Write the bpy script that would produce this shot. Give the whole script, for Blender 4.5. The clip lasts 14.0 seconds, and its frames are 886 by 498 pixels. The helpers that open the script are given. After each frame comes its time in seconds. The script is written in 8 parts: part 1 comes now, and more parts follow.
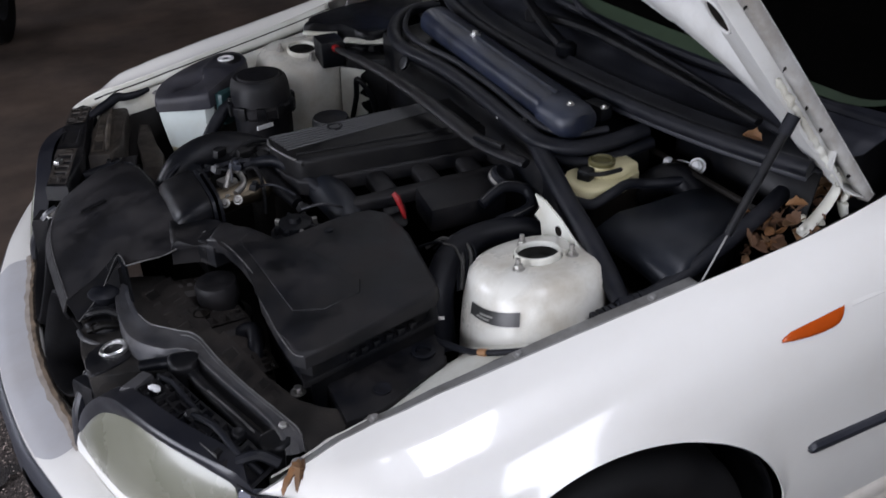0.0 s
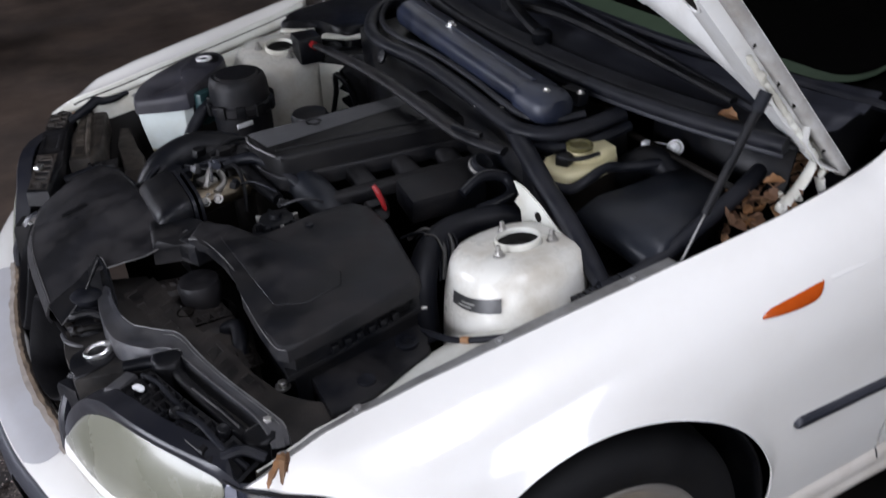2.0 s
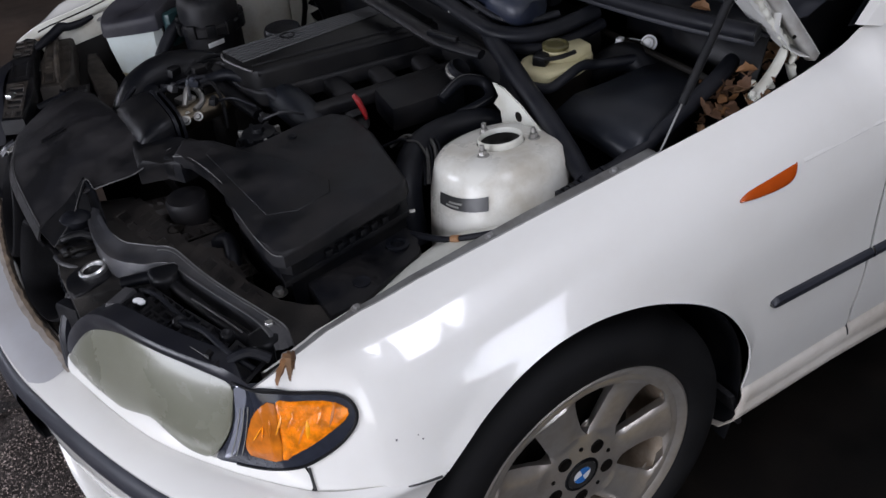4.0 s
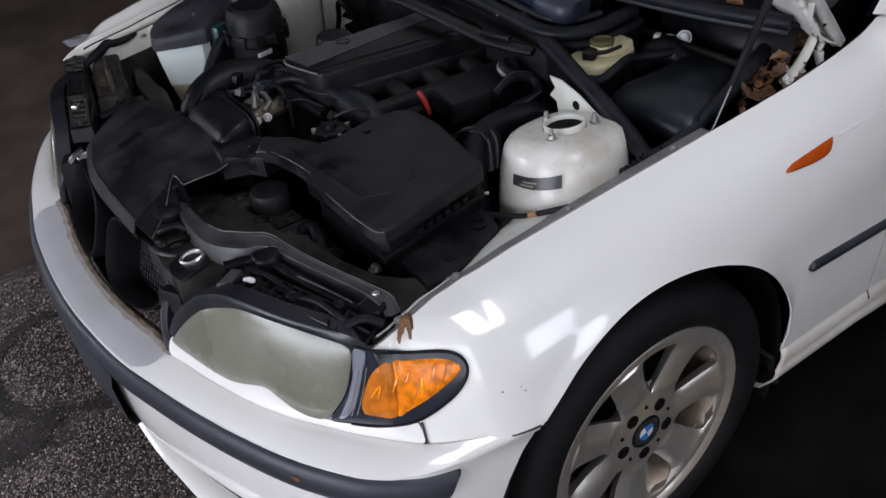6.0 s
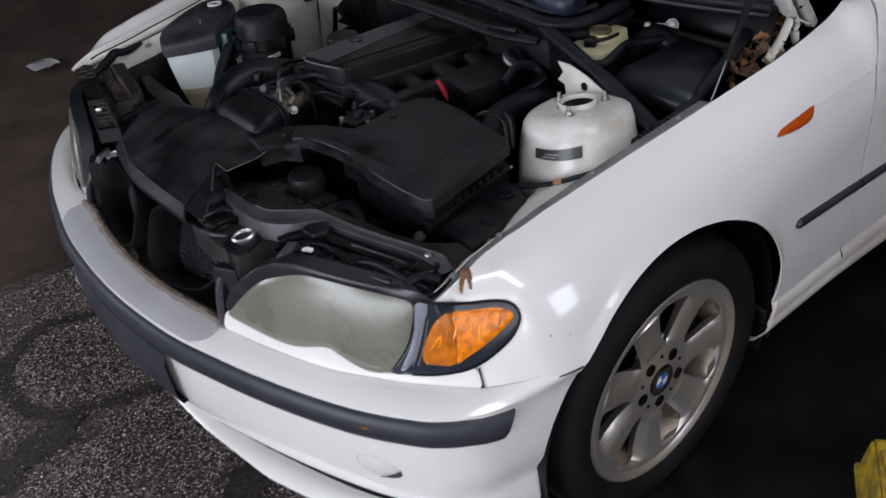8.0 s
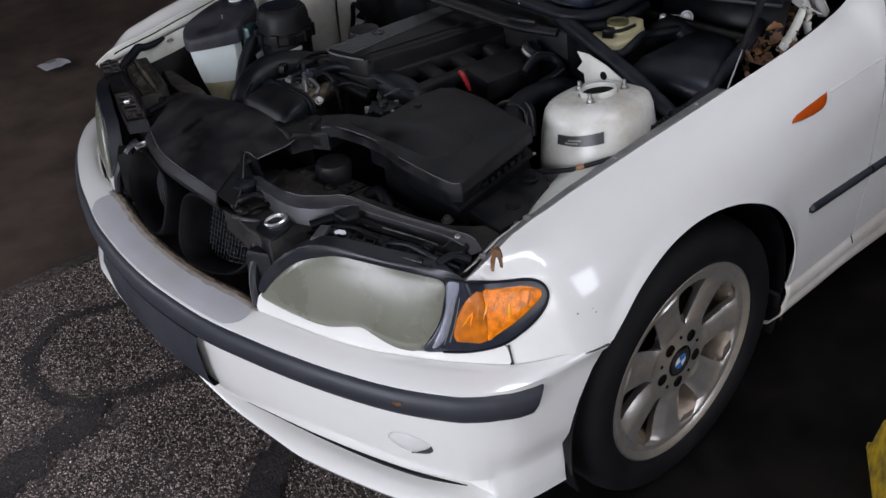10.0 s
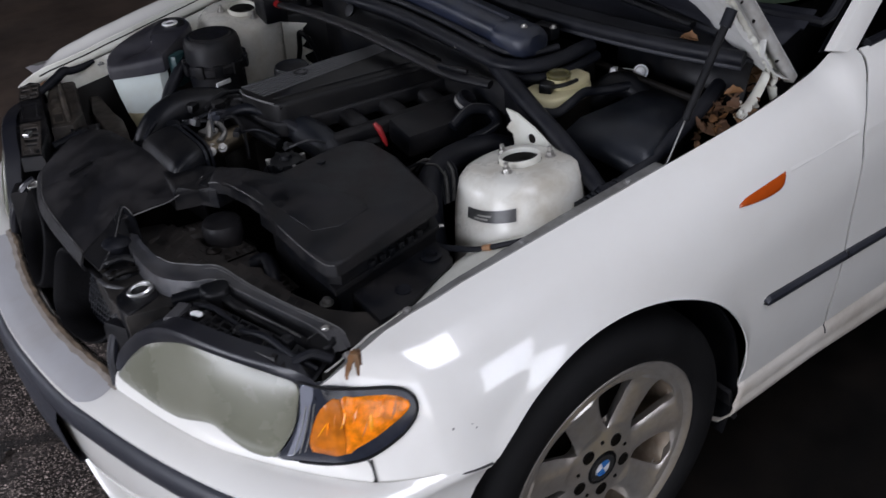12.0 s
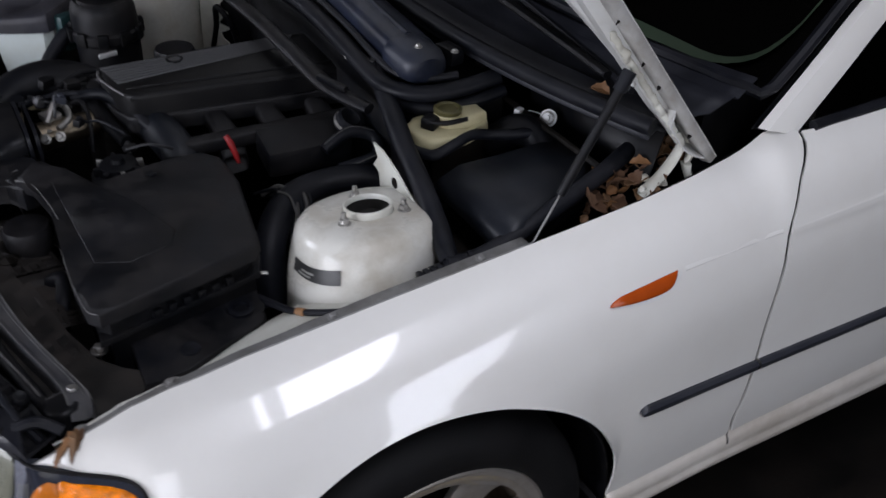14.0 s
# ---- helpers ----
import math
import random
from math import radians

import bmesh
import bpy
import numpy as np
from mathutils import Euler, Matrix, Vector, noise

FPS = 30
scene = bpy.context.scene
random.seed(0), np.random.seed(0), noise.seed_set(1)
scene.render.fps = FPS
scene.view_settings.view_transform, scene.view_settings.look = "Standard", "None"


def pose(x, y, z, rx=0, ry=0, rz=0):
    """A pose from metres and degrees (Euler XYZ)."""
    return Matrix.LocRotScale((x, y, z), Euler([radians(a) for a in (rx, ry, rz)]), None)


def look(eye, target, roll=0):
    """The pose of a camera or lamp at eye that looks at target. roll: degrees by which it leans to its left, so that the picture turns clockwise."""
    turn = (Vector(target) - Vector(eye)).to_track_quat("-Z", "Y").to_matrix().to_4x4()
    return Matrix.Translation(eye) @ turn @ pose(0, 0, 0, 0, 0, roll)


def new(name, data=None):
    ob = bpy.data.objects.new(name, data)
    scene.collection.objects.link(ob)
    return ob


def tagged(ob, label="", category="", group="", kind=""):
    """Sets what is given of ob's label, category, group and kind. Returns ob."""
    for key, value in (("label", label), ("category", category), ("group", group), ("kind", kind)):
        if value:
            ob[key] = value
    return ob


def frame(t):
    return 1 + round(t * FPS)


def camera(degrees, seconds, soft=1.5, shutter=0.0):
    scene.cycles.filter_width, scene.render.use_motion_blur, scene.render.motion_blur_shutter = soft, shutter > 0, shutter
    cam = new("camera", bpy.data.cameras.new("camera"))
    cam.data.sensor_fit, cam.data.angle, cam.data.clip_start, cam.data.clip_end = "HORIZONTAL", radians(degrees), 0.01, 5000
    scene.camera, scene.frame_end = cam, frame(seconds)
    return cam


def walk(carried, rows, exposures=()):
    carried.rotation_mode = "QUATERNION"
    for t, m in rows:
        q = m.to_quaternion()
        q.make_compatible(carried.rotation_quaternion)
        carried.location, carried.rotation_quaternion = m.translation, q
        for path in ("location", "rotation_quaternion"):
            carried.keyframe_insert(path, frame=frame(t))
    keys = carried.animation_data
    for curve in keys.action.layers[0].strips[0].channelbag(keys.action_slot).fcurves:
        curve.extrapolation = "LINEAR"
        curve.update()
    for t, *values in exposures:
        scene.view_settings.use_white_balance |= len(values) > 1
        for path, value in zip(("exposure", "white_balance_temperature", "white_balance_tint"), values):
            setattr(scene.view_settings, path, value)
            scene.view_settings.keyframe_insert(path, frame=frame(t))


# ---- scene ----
cam = camera(52.3, 14.0, shutter=0.5)
METRES, EYE, TILT, LEAN, TURN = 8.0, 1.5, 0.0, 0.0, 0.0
PATH = [
    (0, (-0.608, -1.558, 1.578), (0.146, -0.03, 0.531), -2.0),
    (0.5, (-0.593, -1.562, 1.583), (0.183, -0.007, 0.593), -1.4),
    (1, (-0.595, -1.553, 1.582), (0.187, 0.021, 0.628), -1.4),
    (1.5, (-0.578, -1.558, 1.577), (0.158, 0.025, 0.601), -3.0),
    (2, (-0.592, -1.575, 1.568), (0.171, -0.055, 0.514), -3.9),
    (2.5, (-0.608, -1.586, 1.561), (0.166, -0.126, 0.435), -4.4),
    (3, (-0.624, -1.594, 1.557), (0.136, -0.172, 0.373), -5.4),
    (5.5, (-0.788, -1.607, 1.571), (-0.001, -0.21, 0.376), -6.0),
    (6, (-0.898, -1.614, 1.583), (-0.024, -0.234, 0.429), -5.7),
    (6.5, (-0.974, -1.623, 1.592), (-0.023, -0.269, 0.469), -5.2),
    (7, (-1.017, -1.628, 1.59), (-0.026, -0.285, 0.487), -4.9),
    (7.5, (-1.063, -1.631, 1.593), (-0.059, -0.302, 0.485), -4.9),
    (8, (-1.154, -1.636, 1.592), (-0.137, -0.326, 0.475), -5.2),
    (8.2, (-1.194, -1.643, 1.586), (-0.18, -0.327, 0.473), -5.8),
    (10.3, (-1.239, -1.646, 1.592), (-0.204, -0.342, 0.484), -5.0),
    (10.5, (-1.211, -1.641, 1.59), (-0.164, -0.344, 0.485), -4.8),
    (11, (-1.106, -1.637, 1.585), (-0.054, -0.338, 0.488), -4.8),
    (11.5, (-0.987, -1.626, 1.581), (0.014, -0.287, 0.483), -4.7),
    (12, (-0.86, -1.618, 1.579), (0.085, -0.247, 0.471), -4.2),
    (12.5, (-0.744, -1.611, 1.578), (0.179, -0.235, 0.458), -3.4),
    (13, (-0.64, -1.596, 1.577), (0.271, -0.222, 0.446), -1.9),
    (13.5, (-0.552, -1.58, 1.578), (0.342, -0.2, 0.44), -1.0),
    (14, (-0.434, -1.555, 1.565), (0.419, -0.179, 0.39), 2.6),
]
EXPOSURES = [(0.0, 0.54), (0.5, 0.72), (1.0, 0.88), (1.5, 0.98), (2.0, 0.82), (2.5, 0.55), (3.0, 0.32), (5.5, 0.29), (8.0, 0.22), (11.0, 0.20), (12.5, 0.26), (14.0, 0.18)]
walk(cam, [(t, look(eye, target, roll)) for t, eye, target, roll in PATH], EXPOSURES)

# ---- light ----
world = bpy.data.worlds.new("world")
scene.world = world
world.use_nodes = True
wn = world.node_tree.nodes
sky = wn.new("ShaderNodeTexSky")
sky.sky_type, sky.sun_disc, sky.sun_elevation, sky.sun_rotation = "NISHITA", False, radians(40), radians(200)
world.node_tree.links.new(sky.outputs[0], wn["Background"].inputs[0])
wn["Background"].inputs[1].default_value = 0.12


def area(name, m, sx, sy, watts, color=(1, 1, 1)):
    d = bpy.data.lights.new(name, "AREA")
    d.shape, d.size, d.size_y, d.energy, d.color = "RECTANGLE", sx, sy, watts, color
    ob = new(name, d)
    ob.matrix_world = m
    return ob


DAY = (0.945, 0.957, 1.09)


def opening(name, m, sx, sy, radiance):
    """Daylight that enters through an opening of the hall."""
    return area(name, m, sx, sy, radiance * math.pi * sx * sy, DAY)


opening("daylight_rooflight", pose(-0.09, -2.5, 4.28, 0, 0, 0), 0.64, 2.8, 9.2)
opening("daylight_tall_gate", pose(1.0, -5.02, 1.8, 90, 0, 0), 0.8, 1.8, 4.7)
opening("daylight_side_gate", pose(-3.2, -5.02, 2.2, 90, 0, 0), 2.0, 3.6, 2.0)
opening("daylight_front_gate", pose(-6.02, -1.2, 1.7, 90, 0, -90), 4.0, 2.8, 6.0)
# added fill that brightens the far floor, no known opening there
opening("far_floor_fill", pose(-6.02, 6.3, 2.6, 90, 0, -90), 3.0, 2.2, 7.2)


# ---- materials ----
def material(name, base, rough=0.5, metal=0.0, spread=0.15, scale=30, bump=0.1, fine=300, dirt=None, dirt_amount=0.0, coat=0.0, dirt_scale=5.0, trans=0.0, spec=0.5, coat_rough=0.05):
    """A procedural surface: base colour varied at two scales, patches of dirt, fine relief."""
    m = bpy.data.materials.new(name)
    m.use_nodes = True
    nt = m.node_tree
    b = nt.nodes["Principled BSDF"]
    N, L = nt.nodes.new, nt.links.new
    tc = N("ShaderNodeTexCoord")
    n1 = N("ShaderNodeTexNoise")
    n1.inputs["Scale"].default_value, n1.inputs["Detail"].default_value = scale, 6
    n2 = N("ShaderNodeTexNoise")
    n2.inputs["Scale"].default_value, n2.inputs["Detail"].default_value = fine, 3
    L(tc.outputs["Object"], n1.inputs["Vector"])
    L(tc.outputs["Object"], n2.inputs["Vector"])
    ramp = N("ShaderNodeMapRange")
    ramp.inputs["From Min"].default_value, ramp.inputs["From Max"].default_value = 0.3, 0.7
    ramp.inputs["To Min"].default_value, ramp.inputs["To Max"].default_value = 1 - spread, 1 + spread
    L(n1.outputs["Fac"], ramp.inputs["Value"])
    mul = N("ShaderNodeMix")
    mul.data_type, mul.blend_type = "RGBA", "MULTIPLY"
    mul.inputs["Factor"].default_value = 1
    mul.inputs["A"].default_value = (*base, 1)
    L(ramp.outputs["Result"], mul.inputs["B"])
    col = mul.outputs["Result"]
    rbase = rough
    if dirt:
        n3 = N("ShaderNodeTexNoise")
        n3.inputs["Scale"].default_value, n3.inputs["Detail"].default_value, n3.inputs["Roughness"].default_value = dirt_scale, 8, 0.65
        L(tc.outputs["Object"], n3.inputs["Vector"])
        dr = N("ShaderNodeMapRange")
        dr.inputs["From Min"].default_value, dr.inputs["From Max"].default_value = 0.42, 0.68
        dr.inputs["To Max"].default_value = dirt_amount
        L(n3.outputs["Fac"], dr.inputs["Value"])
        mx = N("ShaderNodeMix")
        mx.data_type = "RGBA"
        L(dr.outputs["Result"], mx.inputs["Factor"])
        L(col, mx.inputs["A"])
        mx.inputs["B"].default_value = (*dirt, 1)
        col = mx.outputs["Result"]
        rr = N("ShaderNodeMapRange")
        rr.inputs["To Min"].default_value, rr.inputs["To Max"].default_value = rough, min(1, rough + 0.35)
        L(dr.outputs["Result"], rr.inputs["Value"])
        L(rr.outputs["Result"], b.inputs["Roughness"])
    L(col, b.inputs["Base Color"])
    b.inputs["Roughness"].default_value = rbase
    b.inputs["Metallic"].default_value = metal
    b.inputs["Specular IOR Level"].default_value = spec
    b.inputs["Coat Weight"].default_value = coat
    b.inputs["Coat Roughness"].default_value = coat_rough
    b.inputs["Transmission Weight"].default_value = trans
    if bump:
        bp = N("ShaderNodeBump")
        bp.inputs["Strength"].default_value, bp.inputs["Distance"].default_value = bump, 0.002
        L(n2.outputs["Fac"], bp.inputs["Height"])
        L(bp.outputs["Normal"], b.inputs["Normal"])
    return m


PAINT = material("white_paint", (0.835, 0.822, 0.782), 0.28, spread=0.02, scale=3, bump=0.0, coat=1.0, dirt=(0.55, 0.50, 0.43), dirt_amount=0.12, dirt_scale=6)
HEM = material("grimy_hem_paint", (0.40, 0.395, 0.38), 0.42, spread=0.15, scale=22, bump=0.06, dirt=(0.20, 0.17, 0.13), dirt_amount=0.6, dirt_scale=16)
SILLPAINT = material("dirty_white_paint", (0.66, 0.62, 0.56), 0.36, spread=0.06, scale=5, bump=0.02, coat=0.4, dirt=(0.34, 0.28, 0.21), dirt_amount=0.7, dirt_scale=3)
INNER = material("inner_white_paint", (0.66, 0.66, 0.60), 0.42, spread=0.06, scale=8, bump=0.05, dirt=(0.30, 0.26, 0.18), dirt_amount=0.55, dirt_scale=7)
TOWER = material("dusty_cream_paint", (0.62, 0.61, 0.56), 0.20, spread=0.08, scale=9, bump=0.10, fine=60, dirt=(0.36, 0.31, 0.23), dirt_amount=0.6, dirt_scale=13)
BLACK = material("dusty_black_plastic", (0.0046, 0.0050, 0.0066), 0.38, spread=0.6, scale=11, bump=0.18, fine=700, dirt=(0.0205, 0.0185, 0.0182), dirt_amount=0.85, dirt_scale=14, spec=0.24)
BLACK2 = material("clean_black_plastic", (0.0038, 0.0043, 0.0058), 0.32, spread=0.4, scale=20, bump=0.12, fine=800, dirt=(0.017, 0.0155, 0.0145), dirt_amount=0.55, dirt_scale=11, spec=0.18)
GRIME = material("oily_black_metal", (0.0042, 0.0038, 0.0035), 0.45, spread=0.4, scale=25, bump=0.3, fine=200, dirt=(0.013, 0.010, 0.0075), dirt_amount=0.6, dirt_scale=12, spec=0.12)
RUBBER = material("black_rubber", (0.0054, 0.0062, 0.0090), 0.42, spread=0.35, scale=20, bump=0.15, dirt=(0.020, 0.020, 0.024), dirt_amount=0.6, dirt_scale=14, spec=0.20)
TRIM = material("grey_bumper_plastic", (0.022, 0.024, 0.032), 0.45, spread=0.12, scale=12, bump=0.1, fine=900, dirt=(0.06, 0.06, 0.07), dirt_amount=0.3)
TYRE = material("tyre_rubber", (0.0065, 0.0065, 0.0072), 0.65, spread=0.2, scale=15, bump=0.15, dirt=(0.014, 0.0135, 0.013), dirt_amount=0.4, dirt_scale=8, spec=0.18)
ALLOY = material("silver_alloy", (0.60, 0.565, 0.52), 0.30, metal=0.75, spread=0.08, scale=10, bump=0.03, dirt=(0.22, 0.15, 0.095), dirt_amount=0.5, dirt_scale=9)
BARREL = material("brake_dusted_alloy", (0.48, 0.40, 0.31), 0.38, metal=0.45, spread=0.3, scale=18, bump=0.1, dirt=(0.15, 0.085, 0.045), dirt_amount=0.7, dirt_scale=14)
STEEL = material("dull_steel", (0.42, 0.41, 0.39), 0.38, metal=0.9, spread=0.15, scale=30, bump=0.1, dirt=(0.12, 0.10, 0.08), dirt_amount=0.4, dirt_scale=20)
CHROME = material("bright_metal", (0.75, 0.75, 0.74), 0.34, metal=1.0, spread=0.05, bump=0.02)
GUTTER = material("grey_gutter_paint", (0.23, 0.23, 0.225), 0.5, spread=0.15, scale=25, bump=0.1, dirt=(0.10, 0.09, 0.08), dirt_amount=0.7, dirt_scale=14)
BLUE = material("blue_grey_plastic", (0.0105, 0.0145, 0.029), 0.34, spread=0.4, scale=12, bump=0.10, dirt=(0.036, 0.039, 0.047), dirt_amount=0.6, dirt_scale=8)
TANK = material("translucent_tank", (0.55, 0.60, 0.58), 0.22, spread=0.06, scale=8, bump=0.05, dirt=(0.36, 0.30, 0.16), dirt_amount=0.35, dirt_scale=6)
CREAM = material("yellowed_plastic", (0.62, 0.57, 0.36), 0.4, spread=0.08, scale=12, bump=0.05, dirt=(0.30, 0.24, 0.10), dirt_amount=0.4)
LENS = material("oxidised_lens", (0.150, 0.152, 0.112), 0.24, spread=0.10, scale=7, bump=0.015, fine=150, dirt=(0.25, 0.245, 0.195), dirt_amount=0.45, dirt_scale=6, coat=0.55, coat_rough=0.32)
BEZEL = material("smooth_blue_black_bezel", (0.009, 0.010, 0.015), 0.30, spread=0.25, scale=14, bump=0.04, dirt=(0.026, 0.025, 0.027), dirt_amount=0.5, dirt_scale=9, spec=0.5)
AMBER = material("amber_lens", (0.82, 0.215, 0.003), 0.16, spread=0.38, scale=85, bump=0.5, fine=240, coat=0.25, spec=0.4)
AMBERLIGHT = material("bright_amber_lens", (0.95, 0.36, 0.010), 0.14, spread=0.2, scale=60, bump=0.2, fine=200, coat=0.3, spec=0.4)
AMBERDEEP = material("deep_amber_lens", (0.55, 0.150, 0.006), 0.30, spread=0.35, scale=40, bump=0.1, fine=120, coat=0.05, spec=0.35)
AMBER2 = material("dull_amber_lens", (0.42, 0.066, 0.007), 0.2, spread=0.1, scale=30, bump=0.1)
SILVER = material("clear_lens_reflector", (0.36, 0.38, 0.45), 0.18, metal=0.6, spread=0.1, bump=0.05, coat=0.8)
RED = material("red_plastic", (0.22, 0.008, 0.010), 0.35, spread=0.1, bump=0.05)
GOLD = material("gold_metal", (0.14, 0.115, 0.082), 0.35, metal=0.9, spread=0.2, bump=0.1)
GREYPLUG = material("dull_grey_plug", (0.019, 0.019, 0.022), 0.42, spread=0.35, scale=40, bump=0.1)
BLUEDUST = material("dusty_blue_black_plastic", (0.0075, 0.0090, 0.0125), 0.36, spread=0.4, scale=14, bump=0.12, fine=600, dirt=(0.026, 0.027, 0.031), dirt_amount=0.7, dirt_scale=10, spec=0.28)
STRIPE = material("satin_silver_trim", (0.10, 0.10, 0.104), 0.4, metal=0.4, spread=0.1, bump=0.05)
LABEL = material("label_print_grey", (0.24, 0.24, 0.22), 0.5, spread=0.2)
LABELDARK = material("label_black", (0.03, 0.03, 0.03), 0.35, spread=0.3, scale=50)
LEAF = material("dead_leaf", (0.15, 0.080, 0.036), 0.7, spread=0.4, scale=40, bump=0.3)
ROUND_BLUE = material("blue_enamel", (0.04, 0.16, 0.45), 0.2, spread=0.05, bump=0)
ROUND_WHITE = material("white_enamel", (0.75, 0.75, 0.75), 0.2, spread=0.05, bump=0)
GLASS_DARK = material("tinted_glass", (0.006, 0.008, 0.008), 0.05, spread=0.1, bump=0, coat=0.3, spec=0.3)
GLASS_GREEN = material("green_glass_edge_reflection", (0.025, 0.038, 0.023), 0.4, spread=0.1, bump=0)
WOOD = material("pale_wood", (0.34, 0.22, 0.11), 0.65, spread=0.25, scale=12, bump=0.2)
YELLOW = material("worn_yellow_paint", (0.55, 0.36, 0.02), 0.5, spread=0.1, scale=10, bump=0.1, dirt=(0.03, 0.03, 0.03), dirt_amount=0.9, dirt_scale=18)
BLUEPAINT = material("blue_lift_paint", (0.03, 0.10, 0.35), 0.45, spread=0.1, bump=0.05)
PAPER = material("crumpled_paper", (0.55, 0.53, 0.55), 0.7, spread=0.1, bump=0.2)
FLOOR = material("oil_stained_concrete", (0.100, 0.071, 0.054), 0.5, spread=0.35, scale=4, bump=0.25, fine=120, dirt=(0.020, 0.016, 0.014), dirt_amount=0.75, dirt_scale=1.1)
FLOORSHADE = material("shaded_oily_floor", (0.004, 0.0036, 0.0033), 0.6, spread=0.4, scale=9, bump=0.3, fine=140, dirt=(0.016, 0.012, 0.009), dirt_amount=0.5, dirt_scale=3.5, spec=0.1)
GRAVEL = material("wet_gritty_asphalt", (0.098, 0.081, 0.073), 0.62, spread=0.9, scale=90, bump=1.0, fine=230, dirt=(0.020, 0.017, 0.016), dirt_amount=0.85, dirt_scale=2.6)
WALL = material("sooty_wall", (0.05, 0.046, 0.042), 0.8, spread=0.3, scale=3, bump=0.2)


# ---- mesh helpers ----
def V(*a):
    return np.array(a, float)


def crom(pts, n=8, closed=False):
    """A smooth line through points, n steps between two of them."""
    p = np.array(pts, float)
    k = len(p)
    out = []
    for i in range(k if closed else k - 1):
        if closed:
            a, b, c, d = p[(i - 1) % k], p[i], p[(i + 1) % k], p[(i + 2) % k]
        else:
            a, b, c, d = p[max(i - 1, 0)], p[i], p[i + 1], p[min(i + 2, k - 1)]
        for j in range(n):
            t = j / n
            out.append(0.5 * (2 * b + (c - a) * t + (2 * a - 5 * b + 4 * c - d) * t * t + (3 * b - a - 3 * c + d) * t ** 3))
    if not closed:
        out.append(p[-1])
    return np.array(out)


def sheet(bm, rows, close=False):
    """A skin over rows of points of equal number."""
    vs = [[bm.verts.new(tuple(q)) for q in r] for r in rows]
    for a, b in zip(vs, vs[1:]):
        m = len(a)
        for i in range(m if close else m - 1):
            j = (i + 1) % m
            try:
                bm.faces.new((a[i], a[j], b[j], b[i]))
            except ValueError:
                pass
    return vs


def tube(bm, pts, r, seg=10, n=6, flat=1.0):
    """A round bar along a smooth line; r may be a list, one for each point."""
    line = crom(pts, n) if n > 1 else np.array(pts, float)
    rs = np.interp(np.linspace(0, 1, len(line)), np.linspace(0, 1, len(r)), r) if isinstance(r, (list, tuple)) else [r] * len(line)
    rows = []
    up = Vector((0, 0, 1))
    for i, q in enumerate(line):
        d = Vector(line[min(i + 1, len(line) - 1)] - line[max(i - 1, 0)]).normalized()
        s = d.cross(up)
        if s.length < 1e-3:
            s = d.cross(Vector((1, 0, 0)))
        s.normalize()
        w = s.cross(d)
        rows.append([Vector(q) + (s * math.cos(a) + w * (math.sin(a) * flat)) * rs[i] for a in [2 * math.pi * k / seg for k in range(seg)]])
    vs = sheet(bm, rows, True)
    bm.faces.new(vs[0][::-1])
    bm.faces.new(vs[-1])


def box(bm, size, loc=(0, 0, 0), rot=(0, 0, 0), bevel=0.004, taper=1.0):
    """A block with rounded edges; taper narrows its top."""
    hx, hy, hz = [s / 2 for s in size]
    m = Matrix.LocRotScale(Vector(loc), Euler([radians(a) for a in rot]), None)
    b = bmesh.new()
    vs = [b.verts.new((x * (taper if z > 0 else 1), y * (taper if z > 0 else 1), z)) for z in (-hz, hz) for x, y in ((-hx, -hy), (hx, -hy), (hx, hy), (-hx, hy))]
    for f in ((3, 2, 1, 0), (4, 5, 6, 7), (0, 1, 5, 4), (1, 2, 6, 5), (2, 3, 7, 6), (3, 0, 4, 7)):
        b.faces.new([vs[i] for i in f])
    if bevel:
        bmesh.ops.bevel(b, geom=b.edges[:], offset=min(bevel, min(size) * 0.45), segments=2, affect="EDGES", profile=0.6)
    merge(bm, b, m)


def merge(bm, b, m=Matrix()):
    b.verts.index_update()
    vs = [bm.verts.new(m @ v.co) for v in b.verts]
    for f in b.faces:
        try:
            bm.faces.new([vs[v.index] for v in f.verts])
        except ValueError:
            pass
    b.free()


def prism(bm, outline, z0, z1, m=Matrix(), bevel=0.004, segments=2, inset=0.0):
    """An outline in x, y raised from z0 to z1, with rounded top edges; inset slopes the sides inwards to the top."""
    b = bmesh.new()
    o = [Vector((p[0], p[1], 0)) for p in outline]
    if sum(a.x * c.y - c.x * a.y for a, c in zip(o, o[1:] + o[:1])) < 0:
        o.reverse()
    ctr = sum(o, Vector()) / len(o)
    low = [b.verts.new((p.x, p.y, z0)) for p in o]
    top = [b.verts.new((p.x + (ctr.x - p.x) * inset, p.y + (ctr.y - p.y) * inset, z1)) for p in o]
    k = len(o)
    tf = b.faces.new(top)
    b.faces.new(low[::-1])
    for i in range(k):
        b.faces.new((low[i], low[(i + 1) % k], top[(i + 1) % k], top[i]))
    if bevel:
        bmesh.ops.bevel(b, geom=list(tf.edges), offset=bevel, segments=segments, affect="EDGES", profile=0.6)
    bmesh.ops.triangulate(b, faces=[f for f in b.faces if len(f.verts) > 4])
    merge(bm, b, m)


def lathe(bm, profile, m=Matrix(), seg=32, sx=1.0):
    """A profile of (radius, height) turned about z."""
    rows = [[m @ Vector((r * math.cos(2 * math.pi * k / seg) * sx, r * math.sin(2 * math.pi * k / seg), z)) for k in range(seg)] for r, z in profile]
    sheet(bm, rows, True)


